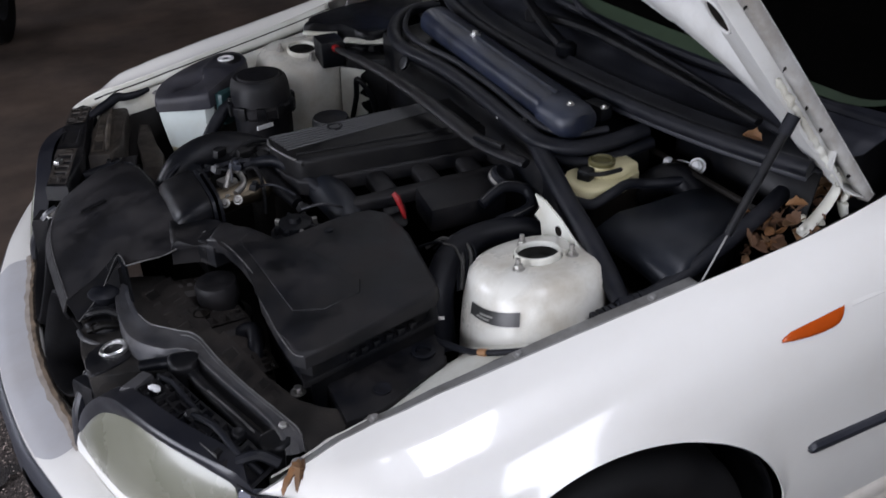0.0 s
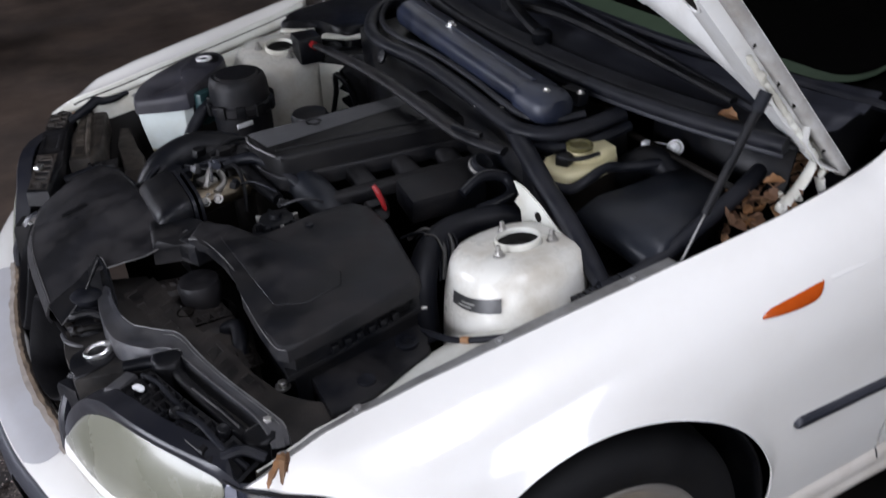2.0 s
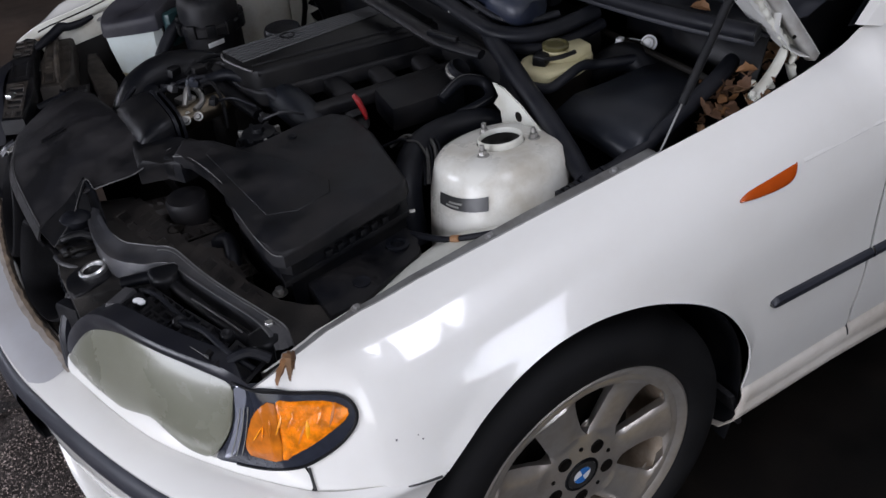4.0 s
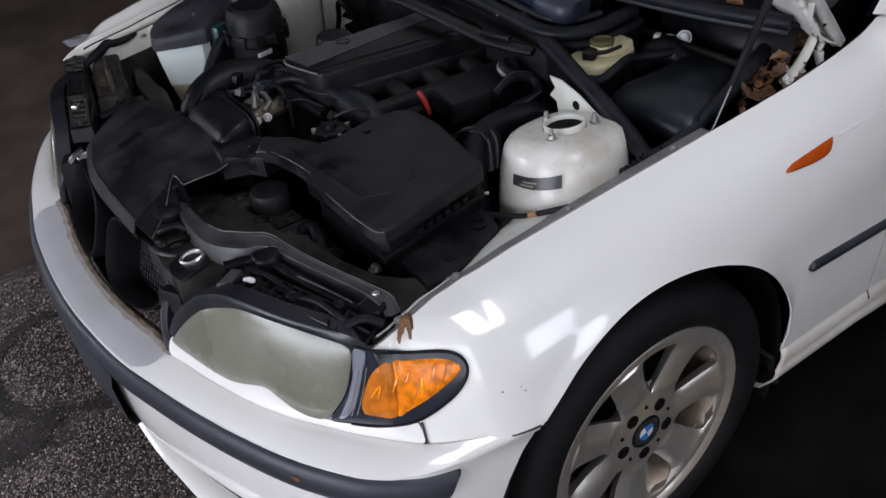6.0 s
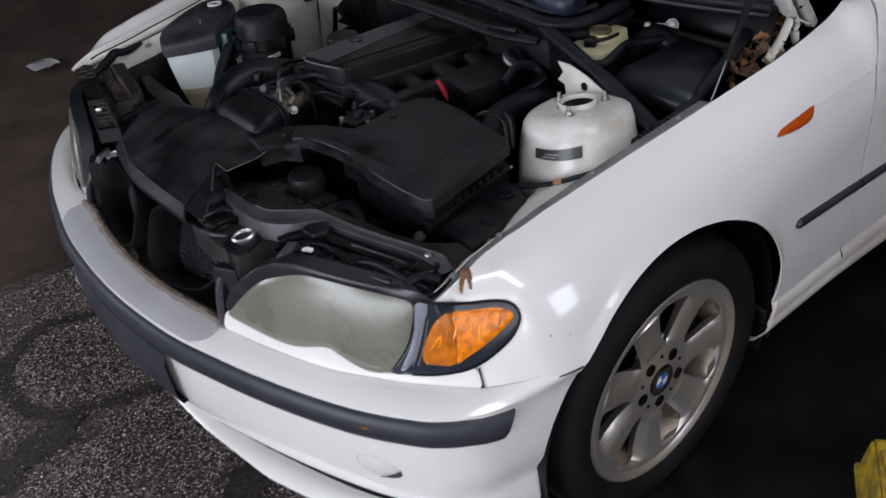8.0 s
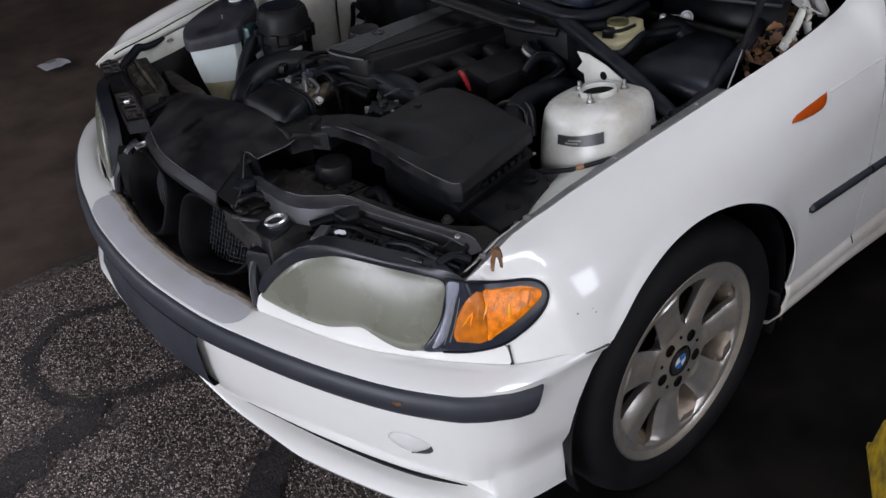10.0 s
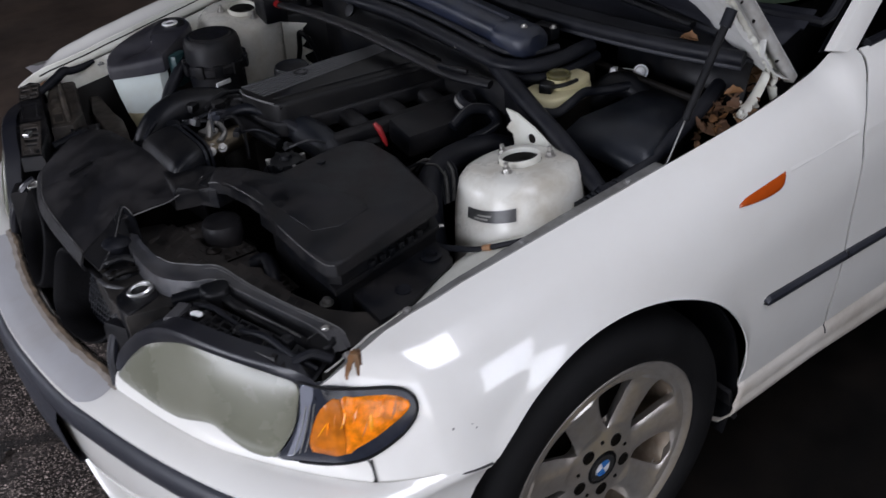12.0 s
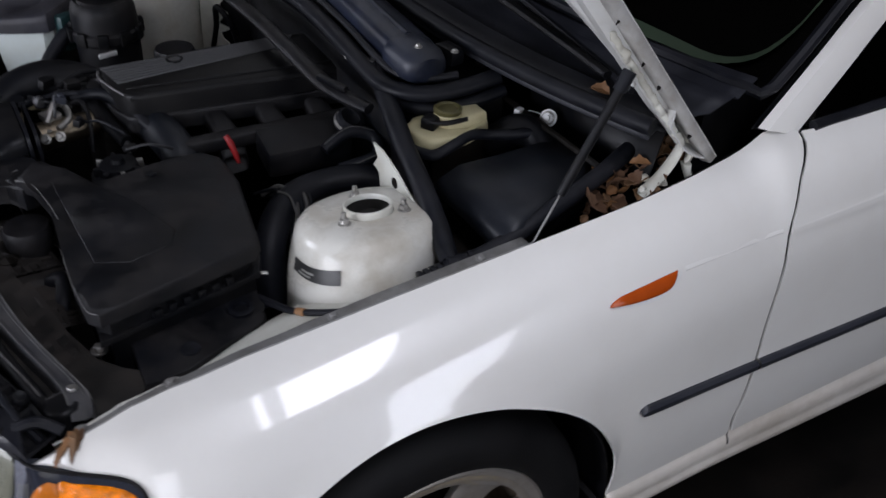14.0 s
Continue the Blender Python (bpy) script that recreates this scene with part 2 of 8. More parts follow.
def part(name, bm, mat, parent=None, label="", solid=0.0, offset=0.0, bevel=0.0, angle=40, flip=False, subsurf=0):
    """Links a bmesh as one mesh object under a thing or under a part."""
    bmesh.ops.remove_doubles(bm, verts=bm.verts, dist=1e-5)
    bmesh.ops.recalc_face_normals(bm, faces=bm.faces)
    if flip:
        bmesh.ops.reverse_faces(bm, faces=bm.faces)
    me = bpy.data.meshes.new(name)
    bm.to_mesh(me)
    bm.free()
    me.materials.append(mat)
    me.shade_smooth()
    me.set_sharp_from_angle(angle=radians(angle))
    ob = new(name, me)
    if parent:
        ob.parent = parent
    if subsurf:
        ob.modifiers.new("round", "SUBSURF").render_levels = subsurf
        ob.modifiers["round"].levels = subsurf
    if solid:
        s = ob.modifiers.new("thickness", "SOLIDIFY")
        s.thickness, s.offset = solid, offset
        e = ob.modifiers.new("crisp", "EDGE_SPLIT")
        e.split_angle = radians(max(angle, 35))
    if bevel:
        s = ob.modifiers.new("edge", "BEVEL")
        s.width, s.segments = bevel, 2
    if label:
        ob["label"] = label
    return ob


def thing(name, label, category, loc=(0, 0, 0), group="", kind=""):
    ob = new(name)
    ob.location = loc
    ob.empty_display_size = 0.1
    return tagged(ob, label, category, group, kind)


B = bmesh.new

# ---- the hall ----
b = B()
sheet(b, [[(x, y, 0.006 * noise.noise((x * 0.6, y * 0.6, 0))) for x in np.linspace(-14, 14, 40)] for y in np.linspace(-14, 14, 40)])
tagged(part("ground", b, FLOOR), "dark oil-stained concrete garage floor", "floor", kind="structure")


def wall(name, origin, du, dv, us, vs, holes, label):
    """A wall of cells over the lines us and vs, open where a cell's middle lies in a hole (u0, v0, u1, v1)."""
    b = B()
    o, du, dv = V(*origin), V(*du), V(*dv)
    for u0, u1 in zip(us, us[1:]):
        for v0, v1 in zip(vs, vs[1:]):
            mu, mv = (u0 + u1) / 2, (v0 + v1) / 2
            if any(h[0] < mu < h[2] and h[1] < mv < h[3] for h in holes):
                continue
            b.faces.new([b.verts.new(tuple(o + du * u + dv * v)) for u, v in ((u0, v0), (u1, v0), (u1, v1), (u0, v1))])
    return tagged(part(name, b, WALL, None, solid=0.2, offset=0), label, "wall" if name != "ceiling" else "ceiling", kind="structure")


wall("wall_south", (0, -5.15, 0), (1, 0, 0), (0, 0, 1), [-6.2, -4.2, -2.2, 0.6, 1.4, 9.0], [-0.1, 0.4, 0.9, 2.7, 4.0, 4.4], [(0.6, 0.9, 1.4, 2.7), (-4.2, 0.4, -2.2, 4.0)], "sooty garage wall with a gate and a tall window")
# the second hole is made up for the far floor's fill lamp
wall("wall_west", (-6.15, 0, 0), (0, 1, 0), (0, 0, 1), [-5.2, -3.2, 0.8, 4.8, 7.8, 9.2], [-0.1, 0.3, 1.5, 3.1, 3.7, 4.4], [(-3.2, 0.3, 0.8, 3.1), (4.8, 1.5, 7.8, 3.7)], "sooty garage wall with a front gate")
wall("wall_east", (9.0, 0, 0), (0, 1, 0), (0, 0, 1), [-5.2, 9.2], [-0.1, 4.4], [], "dark sooty garage wall")
wall("wall_north", (0, 9.1, 0), (1, 0, 0), (0, 0, 1), [-6.2, 9.0], [-0.1, 4.4], [], "dark sooty garage wall")
wall("ceiling", (0, 0, 4.4), (1, 0, 0), (0, 1, 0), [-6.3, -0.41, 0.23, 9.1], [-5.3, -3.9, -1.1, 9.2], [(-0.41, -3.9, 0.23, -1.1)], "dark garage ceiling with a roof light")

# ---- the car's outer skin, as functions of the plan ----
# front plan line at the foot of the lamps, from the middle of the nose round the corner to the door
PLAN = [(-0.712, 0.0), (-0.705, -0.12), (-0.690, -0.22), (-0.662, -0.34), (-0.630, -0.46), (-0.590, -0.57), (-0.534, -0.665), (-0.490, -0.728), (-0.440, -0.788), (-0.395, -0.820),
        (-0.340, -0.847), (-0.28, -0.862), (-0.18, -0.868), (0.0, -0.868), (0.2, -0.867), (0.4, -0.866), (0.63, -0.864), (0.9, -0.866), (1.3, -0.868), (1.75, -0.868)]
PL = crom(PLAN, 10)
SL = np.concatenate([[0], np.cumsum(np.linalg.norm(np.diff(PL, axis=0), axis=1))])
# top edge: x, inset from the plan, height
TOPX = [-0.72, -0.64, -0.58, -0.52, -0.47, -0.44, -0.40, -0.35, -0.30, -0.20, -0.10, 0.0, 0.1, 0.2, 0.3, 0.4, 0.5, 0.58, 0.605, 0.632, 0.66, 0.75, 1.1, 1.75]
TOPD = [0.030, 0.032, 0.036, 0.040, 0.042, 0.076, 0.106, 0.140, 0.157, 0.162, 0.156, 0.148, 0.139, 0.129, 0.119, 0.111, 0.110, 0.112, 0.113, 0.114, 0.113, 0.098, 0.095, 0.09]
TOPZ = [0.690, 0.700, 0.712, 0.718, 0.714, 0.724, 0.736, 0.745, 0.752, 0.766, 0.780, 0.795, 0.810, 0.826, 0.842, 0.857, 0.872, 0.886, 0.894, 0.909, 0.911, 0.914, 0.925, 0.94]
FU = crom([(0, 1.0), (0.009, 0.70), (0.036, 0.42), (0.08, 0.21), (0.14, 0.07), (0.22, 0.0), (0.5, 0.0)], 10)
FU[:, 1] = np.maximum(FU[:, 1], 0)


def s_of_x(x):
    return float(np.interp(x, PL[:, 0], SL))


def plan(s):
    x, y = np.interp(s, SL, PL[:, 0]), np.interp(s, SL, PL[:, 1])
    x2, y2 = np.interp(s + 0.01, SL, PL[:, 0]), np.interp(s + 0.01, SL, PL[:, 1])
    x1, y1 = np.interp(s - 0.01, SL, PL[:, 0]), np.interp(s - 0.01, SL, PL[:, 1])
    t = V(x2 - x1, y2 - y1)
    t /= np.linalg.norm(t)
    return V(x, y), V(t[1], -t[0])  # the normal looks outwards for a path that runs to the rear on the left


def skin(s, z, off=0.0):
    """The point of the body's left skin at plan length s and height z, off metres outwards."""
    p, n = plan(s)
    if n[1] > 0:
        n = -n
    x = p[0]
    zt, D = np.interp(x, TOPX, TOPZ), np.interp(x, TOPX, TOPD)
    u = max(zt - z, 0)
    lin = min(max((z - 0.56) / (zt - 0.56), 0), 1.05)
    w = min(max((x + 0.47) / 0.12, 0), 1)
    w2 = min(max((x + 0.53) / 0.06, 0), 1)
    n = n * (1 - w2) + V(0, -1) * w2
    n = n / np.linalg.norm(n)
    inset = D * ((1 - w) * lin + w * float(np.interp(u, FU[:, 0], FU[:, 1])))
    if z < 0.5:
        inset += 0.35 * (0.5 - z) ** 2
    q = p - n * (inset - off)
    return V(q[0], q[1], z)


def top_z(s):
    return float(np.interp(np.interp(s, SL, PL[:, 0]), TOPX, TOPZ))


WX, WZ, ARCH = 0.0, 0.325, 0.358
car = thing("car", "white four-door saloon car, hood raised, dusty engine bay", "car")


def wing(side):
    """The far wing stands a little higher and further out: the car leans on its near wheel."""
    def left(q):
        return (q[0], q[1], q[2])

    def right(q):
        rise = float(np.interp(q[0], [-0.47, -0.36, -0.25, -0.12, 0.3, 0.7], [0.012, 0.016, 0.022, 0.026, 0.028, 0.028]))
        k = min(max((q[2] - 0.5) / 0.2, 0), 1)
        crown = 0.027 * math.exp(-((-q[1] - 0.775) / 0.036) ** 2) * k
        return (q[0] - 0.016 * k * min(max((-0.30 - q[0]) / 0.15, 0), 1), -q[1] + 0.040 * k * min(max((q[0] + 0.58) / 0.15, 0), 1), q[2] + (rise + crown) * k)
    return left if side < 0 else right


def door_line(z):
    """x of the gap between fender and door at height z."""
    return float(np.interp(z, [0.30, 0.38, 0.45, 0.53, 0.60, 0.79, 0.86, 0.91], [0.640, 0.624, 0.630, 0.629, 0.625, 0.627, 0.651, 0.691]))


def fender(side):
    """side -1: the car's left."""
    f = wing(side)
    b = B()
    rows = []
    xs = np.concatenate([np.linspace(-0.473, -0.4385, 8), [-0.4378, -0.4372], np.linspace(-0.43, -0.36, 10), np.linspace(-0.35, 0.36, 80), np.linspace(0.37, 0.632, 20)])
    for x in xs:
        s = s_of_x(x)
        zt = top_z(s)
        for k in range(4):
            if x > 0.45:
                zt = top_z(s_of_x(x + (door_line(zt) - 0.632) * (x - 0.45) / 0.182))
        if abs(x - WX) < ARCH:
            zb = WZ + math.sqrt(ARCH ** 2 - (x - WX) ** 2)
            if x < 0:
                zb = max(zb, 0.558)
        elif x < 0:
            zb = 0.558 if x > -0.4375 else min(zt - 0.002, float(np.interp(x, [-0.475, -0.462, -0.4378], [0.716, 0.706, 0.690])))
        else:
            zb = 0.335
        us = np.concatenate([np.linspace(0, 1, 26) ** 2.0])
        row = []
        for u in us:
            z = zt + (zb - zt) * u
            flare = 0.006 * math.exp(-((z - zb) / 0.02) ** 2) if abs(x) < ARCH else 0
            dx = 0.0
            if x > 0.45:
                # the rear edge follows the door
                dx = (door_line(z) - 0.632) * (x - 0.45) / 0.182
            if 0.3 < x < 0.5:
                # the arch runs forward towards the sill
                dx -= 0.012 * min(max((0.46 - z) / 0.1, 0), 1) * min((0.5 - x) / 0.14, 1)
            crease = 0.0022 * math.exp(-((z - 0.79) / 0.005) ** 2) * min(max((x - 0.42) / 0.06, 0), 1)
            row.append(f(skin(s_of_x(x + dx), z, flare + crease)))
        rows.append(row)
    sheet(b, rows)
    ob = part("fender", b, PAINT, car, solid=0.003, offset=-1 if side < 0 else 1)
    # the gutter along the inner edge, with its bolts
    b = B()
    rows = []
    for x in np.linspace(-0.468, 0.22, 40):
        p = skin(s_of_x(x), top_z(s_of_x(x)))
        k = float(np.interp(x, [-0.46, -0.40, -0.25, 0.0], [0.25, 0.55, 0.75, 1.0]))
        rows.append([f(p + V(0, a * k, c)) for a, c in ((0.001, 0.001), (0.006, -0.006), (0.028, -0.008), (0.032, -0.022))])
    sheet(b, rows)
    part("gutter", b, GUTTER if side < 0 else INNER, ob, "dusty flange along the fender", solid=0.002, angle=95)
    if side > 0:
        b = B()
        tube(b, [f(skin(s_of_x(x), top_z(s_of_x(x))) + V(0, 0.013, -0.0055)) for x in np.linspace(-0.42, 0.22, 24)], 0.0022, 6, 1)
        part("gutter_seam", b, GRIME, ob, "dark seam along the flange")
    return ob


fender_left, fender_right = fender(-1), fender(1)

# bumper line, proud of the plan
BLINE = [(-0.772, 0.0), (-0.768, -0.10), (-0.751, -0.25), (-0.723, -0.364), (-0.692, -0.471), (-0.654, -0.579), (-0.611, -0.677), (-0.560, -0.760), (-0.530, -0.793), (-0.503, -0.814), (-0.466, -0.833), (-0.40, -0.848), (-0.26, -0.868)]
BL = crom(BLINE, 8)
BQ = np.linspace(0, 1, len(BL))


def bline(q):
    p = V(np.interp(q, BQ, BL[:, 0]), np.interp(q, BQ, BL[:, 1]))
    a, c = max(q - 0.02, 0), min(q + 0.02, 1)
    t = V(np.interp(c, BQ, BL[:, 0]) - np.interp(a, BQ, BL[:, 0]), np.interp(c, BQ, BL[:, 1]) - np.interp(a, BQ, BL[:, 1]))
    t /= np.linalg.norm(t)
    d = PL - p
    k = np.argmin(np.abs(d @ t) + 0.2 * (d ** 2).sum(1))
    return p, V(-t[1], t[0]), PL[k]


def bumper_point(q, inset, z, toward=0.0):
    """A point of the bumper at q along its left half, inset metres inwards; toward: share of the way to the plan line."""
    p, n, g = bline(q)
    if z < 0.357:
        # the lower lip drops towards the corner, and its groove fades out
        k = min(max((q - 0.22) / 0.50, 0), 1)
        low = min((0.357 - z) / 0.035, 1)
        z -= 0.036 * k * k * (3 - 2 * k) * low
        fade = min(max((q - 0.60) / 0.14, 0), 1)
        inset = inset + (0.024 + 0.010 * (1 - low) - inset) * fade if inset < 0.056 else inset
    if z < 0.322:
        inset += 0.050 * (1 - min(max((q - 0.06) / 0.26, 0), 1))
    # the grille mouth cuts further back than the lamps' plan
    g = g + V(0.028 * min(max((0.30 - q) / 0.12, 0), 1), 0)
    r = (p + n * inset) * (1 - toward) + g * toward
    return V(r[0], r[1], z)


def q_of_x(x):
    return float(np.interp(x, BL[:, 0], BQ))


def both(row):
    """A row of the left half and its mirror image, from right to left."""
    def far(q):
        k = min(max((-q[1] - 0.05) / 0.4, 0), 1)
        return (q[0] - 0.008 * k, -q[1] + 0.004 * k, q[2] + 0.010 * k)
    return [far(q) for q in row[::-1]] + [tuple(q) for q in row[1:]]


def bumper_rows(profile, q1=None, n=56):
    """Rows of the left half; they end at the wheel arch unless q1 is given."""
    rows = []
    for inset, z, toward in profile:
        end = q1 or q_of_x(-math.sqrt(max(ARCH ** 2 - (z - WZ) ** 2, 0)))
        rows.append([bumper_point(q, inset, z, toward) for q in np.linspace(0, end, n)])
    return rows


b = B()
SHAPE = [(0.0, 0.546, 1.0), (0.0, 0.561, 0.98), (0.0, 0.5635, 0.92), (0.0, 0.560, 0.6), (0.0, 0.556, 0.30), (0.002, 0.550, 0.08), (0.008, 0.540, 0.0), (0.010, 0.51, 0), (0.010, 0.47, 0), (0.011, 0.45, 0), (0.013, 0.41, 0),
         (0.016, 0.375, 0), (0.020, 0.347, 0), (0.022, 0.340, 0), (0.050, 0.338, 0), (0.052, 0.316, 0), (0.020, 0.313, 0), (-0.006, 0.309, 0), (-0.014, 0.302, 0), (-0.010, 0.293, 0), (0.05, 0.278, 0)]
sheet(b, [both(r) for r in bumper_rows(SHAPE)])
front_bumper = part("front_bumper", b, PAINT, car, "white painted bumper", solid=0.003, offset=0, angle=60)
b = B()
RUB = [(0.012, 0.5455, 0.06), (0.003, 0.545, 0.03), (-0.002, 0.540, 0.0), (-0.007, 0.529, 0), (-0.009, 0.514, 0), (-0.006, 0.498, 0), (0.002, 0.489, 0), (0.013, 0.486, 0)]
rows = []
for k, (inset, z, toward) in enumerate(RUB):
    e = q_of_x(-0.402) - 0.060 * (k / 7) ** 2.0 - 0.010 * (k == 0)
    qa = q_of_x(-0.50)
    rows.append(both([bumper_point(q, inset + 0.016 * max(0, (q - e + 0.02) / 0.02) ** 2, z - 0.012 * max(0, (q - qa) / (0.92 - qa)) ** 1.3, toward) for q in np.linspace(0, e, 60)]))
sheet(b, rows)
part("rub_strip", b, TRIM, front_bumper, "dark blue-grey rubber rub strip")
b = B()
sheet(b, [both(r) for r in bumper_rows([(0.008, 0.490, 0), (-0.004, 0.488, 0), (-0.010, 0.465, 0), (-0.004, 0.380, 0), (0.004, 0.354, 0), (0.024, 0.352, 0)], q_of_x(-0.7555), 16)])
part("number_plate_panel", b, TRIM, front_bumper, "dark grey plastic plate carrier")
b = B()
rows = []
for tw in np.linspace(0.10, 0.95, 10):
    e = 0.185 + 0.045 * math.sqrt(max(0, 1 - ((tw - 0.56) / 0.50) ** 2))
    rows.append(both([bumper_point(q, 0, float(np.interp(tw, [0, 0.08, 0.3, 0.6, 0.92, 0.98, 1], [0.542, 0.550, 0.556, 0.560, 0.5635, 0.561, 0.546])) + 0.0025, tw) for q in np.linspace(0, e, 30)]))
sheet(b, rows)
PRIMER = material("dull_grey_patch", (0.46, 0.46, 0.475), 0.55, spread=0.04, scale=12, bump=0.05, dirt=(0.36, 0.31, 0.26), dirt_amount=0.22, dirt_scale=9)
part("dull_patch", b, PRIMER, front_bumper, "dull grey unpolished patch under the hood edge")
# rusty grime where the hood used to rest: pale film outside, dark crust at the edge
for inner, outer, up, mat, label in ((0.975, 0.74, 0.0026, material("brown_film", (0.34, 0.30, 0.26), 0.7, spread=0.25, scale=30, bump=0.1), "thin brown film"), (0.985, 0.83, 0.0038, material("rusty_grime", (0.17, 0.125, 0.085), 0.8, spread=0.5, scale=40, bump=0.2), "brown grime along the grille edge"), (0.995, 0.91, 0.0050, material("black_crust", (0.035, 0.026, 0.019), 0.8, spread=0.5, scale=60, bump=0.3), "dark crust of dirt at the grille edge")):
    b = B()
    rows = []
    for k in range(4):
        row = []
        for q in np.linspace(0, 0.24, 90):
            ragged = 0.035 * noise.noise((q * 60, outer * 9, 3)) + 0.02 * noise.noise((q * 190, outer * 9, 8))
            tw = inner + (outer + ragged - inner) * k / 3
            row.append(bumper_point(q, 0, float(np.interp(tw, [0.6, 0.92, 0.98, 1], [0.560, 0.5635, 0.561, 0.546])) + up, tw))
        rows.append(both(row))
    sheet(b, rows)
    part("grime_line", b, mat, front_bumper, label)
# black strip laid in the groove as its contact shadow
b = B()
tube(b, [tuple(bumper_point(q, 0.026, 0.330)) for q in np.linspace(q_of_x(-0.742), 0.60, 26)], [0.0006, 0.0015, 0.0028, 0.0042, 0.0042, 0.001], 8, 2)
part("groove_shade", b, BLACK2, front_bumper, "dark strip for the shade in the groove above the lower lip")
RUST = material("rust_stain", (0.14, 0.06, 0.025), 0.8, spread=0.5, scale=120)
# towing eye cover: a round lid; a dark crescent paints its hollow's shade
def on_bumper(q, z, out=0.0):
    inset = float(np.interp(-z, [-a[1] for a in SHAPE[6:]], [a[0] for a in SHAPE[6:]]))
    return bumper_point(q, inset - out, z)


EYELID = material("dull_white_lid", (0.74, 0.73, 0.71), 0.35, spread=0.05, scale=12, bump=0.05, dirt=(0.4, 0.36, 0.3), dirt_amount=0.3)
b = B()
QC, ZC = 0.508, 0.409
rows = []
for rr, o in ((0.0, 0.0062), (0.3, 0.0058), (0.6, 0.0046), (0.85, 0.0030), (0.97, 0.0016), (1.0, 0.0)):
    rows.append([on_bumper(QC + 0.034 * rr * math.cos(a), ZC + 0.022 * rr * math.sin(a) - 0.006 * rr * math.cos(a), o) for a in [2 * math.pi * k / 28 for k in range(28)]])
sheet(b, rows, True)
part("towing_eye_cover", b, EYELID, front_bumper, "round white lid")
b = B()
tube(b, [on_bumper(QC + 0.0345 * math.cos(a), ZC + 0.0225 * math.sin(a) - 0.006 * math.cos(a), 0.0008) for a in [2 * math.pi * k / 36 for k in range(37)]], 0.0009, 6, 1)
part("lid_groove", b, GUTTER, front_bumper, "thin grey groove round the lid")
b = B()
rows = []
for k in range(19):
    a = radians(-88 + 110 * k / 18)
    w = 0.42 * math.sin(math.pi * k / 18) ** 0.7 + 0.01
    rows.append([on_bumper(QC + 0.034 * rr * math.cos(a), ZC + 0.022 * rr * math.sin(a) - 0.006 * rr * math.cos(a), o) for rr, o in ((1.01, 0.0016), (1.0 - 0.4 * w, 0.0046), (1.0 - w, 0.0062))])
sheet(b, rows)
part("lid_shade", b, material("dark_lid_shade", (0.05, 0.05, 0.05), 0.6), front_bumper, "dark crescent of shade painted on the round lid")
for q, z, r in ((0.290, 0.437, 0.0050), (0.294, 0.434, 0.003), (0.302, 0.431, 0.0015), (0.54, 0.40, 0.002)):
    b = B()
    sheet(b, [[on_bumper(q + 0.02 * rr * math.cos(a) * r / 0.0055, z + r * rr * math.sin(a * 1.0), 0.0012) for a in [2 * math.pi * k / 9 for k in range(9)]] for rr in (0.01, 1)], True)
    part("paint_chip", b, LABELDARK, front_bumper, "chipped paint")


for sk, z, r, mat in ((0.983, 0.6335, 0.0016, LABELDARK), (1.018, 0.624, 0.0013, LABELDARK), (1.013, 0.632, 0.0009, LABELDARK)):
    b = B()
    sheet(b, [[tuple(skin(sk + r * rr * math.cos(a), z + r * rr * math.sin(a) * (1 + 0.3 * math.sin(3 * a)), 0.0008)) for a in [2 * math.pi * k / 9 for k in range(9)]] for rr in (0.01, 1)], True)
    part("paint_chip", b, mat, fender_left, "small dark paint chip")
b = B()
sheet(b, [[tuple(bumper_point(0.505 + 0.007 * rr * math.cos(a), -0.0092, 0.524 + 0.005 * rr * math.sin(a) * (1 + 0.4 * math.sin(3 * a)))) for a in [2 * math.pi * k / 11 for k in range(11)]] for rr in (0.01, 1)], True)
part("rust_spot", b, RUST, front_bumper, "rusty spot on the rub strip")


# pressed crease that runs back from the side marker
for x0, x1, z0, z1 in ((0.425, 0.617, 0.780, 0.790), (0.637, 1.25, 0.791, 0.806)):
    b = B()
    sheet(b, [[tuple(skin(s_of_x(x0 + (x1 - x0) * v), z0 + (z1 - z0) * v + c, o + 0.0006)) for c, o in ((0.0050, -0.0008), (0.0010, 0.0010), (-0.0006, 0.0010), (-0.0028, -0.0008))] for v in np.linspace(0, 1, 24)])
    part("crease", b, PAINT, car, "pressed crease in the side")
# dark gaps between fender, bumper and lamp
for pts in ([skin(u, 0.5575 - 0.0020 * (u < 0.86), 0.0016 + 0.0050 * max(u - 0.90, 0) / 0.12) for u in np.linspace(0.853, 1.030, 18)], [skin(0.8535 + 0.003 * v, 0.5560 + 0.042 * v, 0.0022) for v in np.linspace(0, 1, 8)]):
    b = B()
    tube(b, pts, 0.0021, 6, 1)
    part("panel_gap", b, LABELDARK, fender_left, "dark gap at the fender's edge")


# ---- patches that lie on the skin ----
def chains(outline):
    """Upper and lower line of an outline in (s, z), as functions of s."""
    o = np.array(outline)
    i, j = int(o[:, 0].argmin()), int(o[:, 0].argmax())
    k = len(o)
    def walk_from(a, c):
        out = [o[a]]
        while a != c:
            a = (a + 1) % k
            out.append(o[a])
        return np.array(out)
    p1, p2 = walk_from(i, j), walk_from(j, i)[::-1]
    return (p1, p2) if p1[:, 1].mean() < p2[:, 1].mean() else (p2, p1)


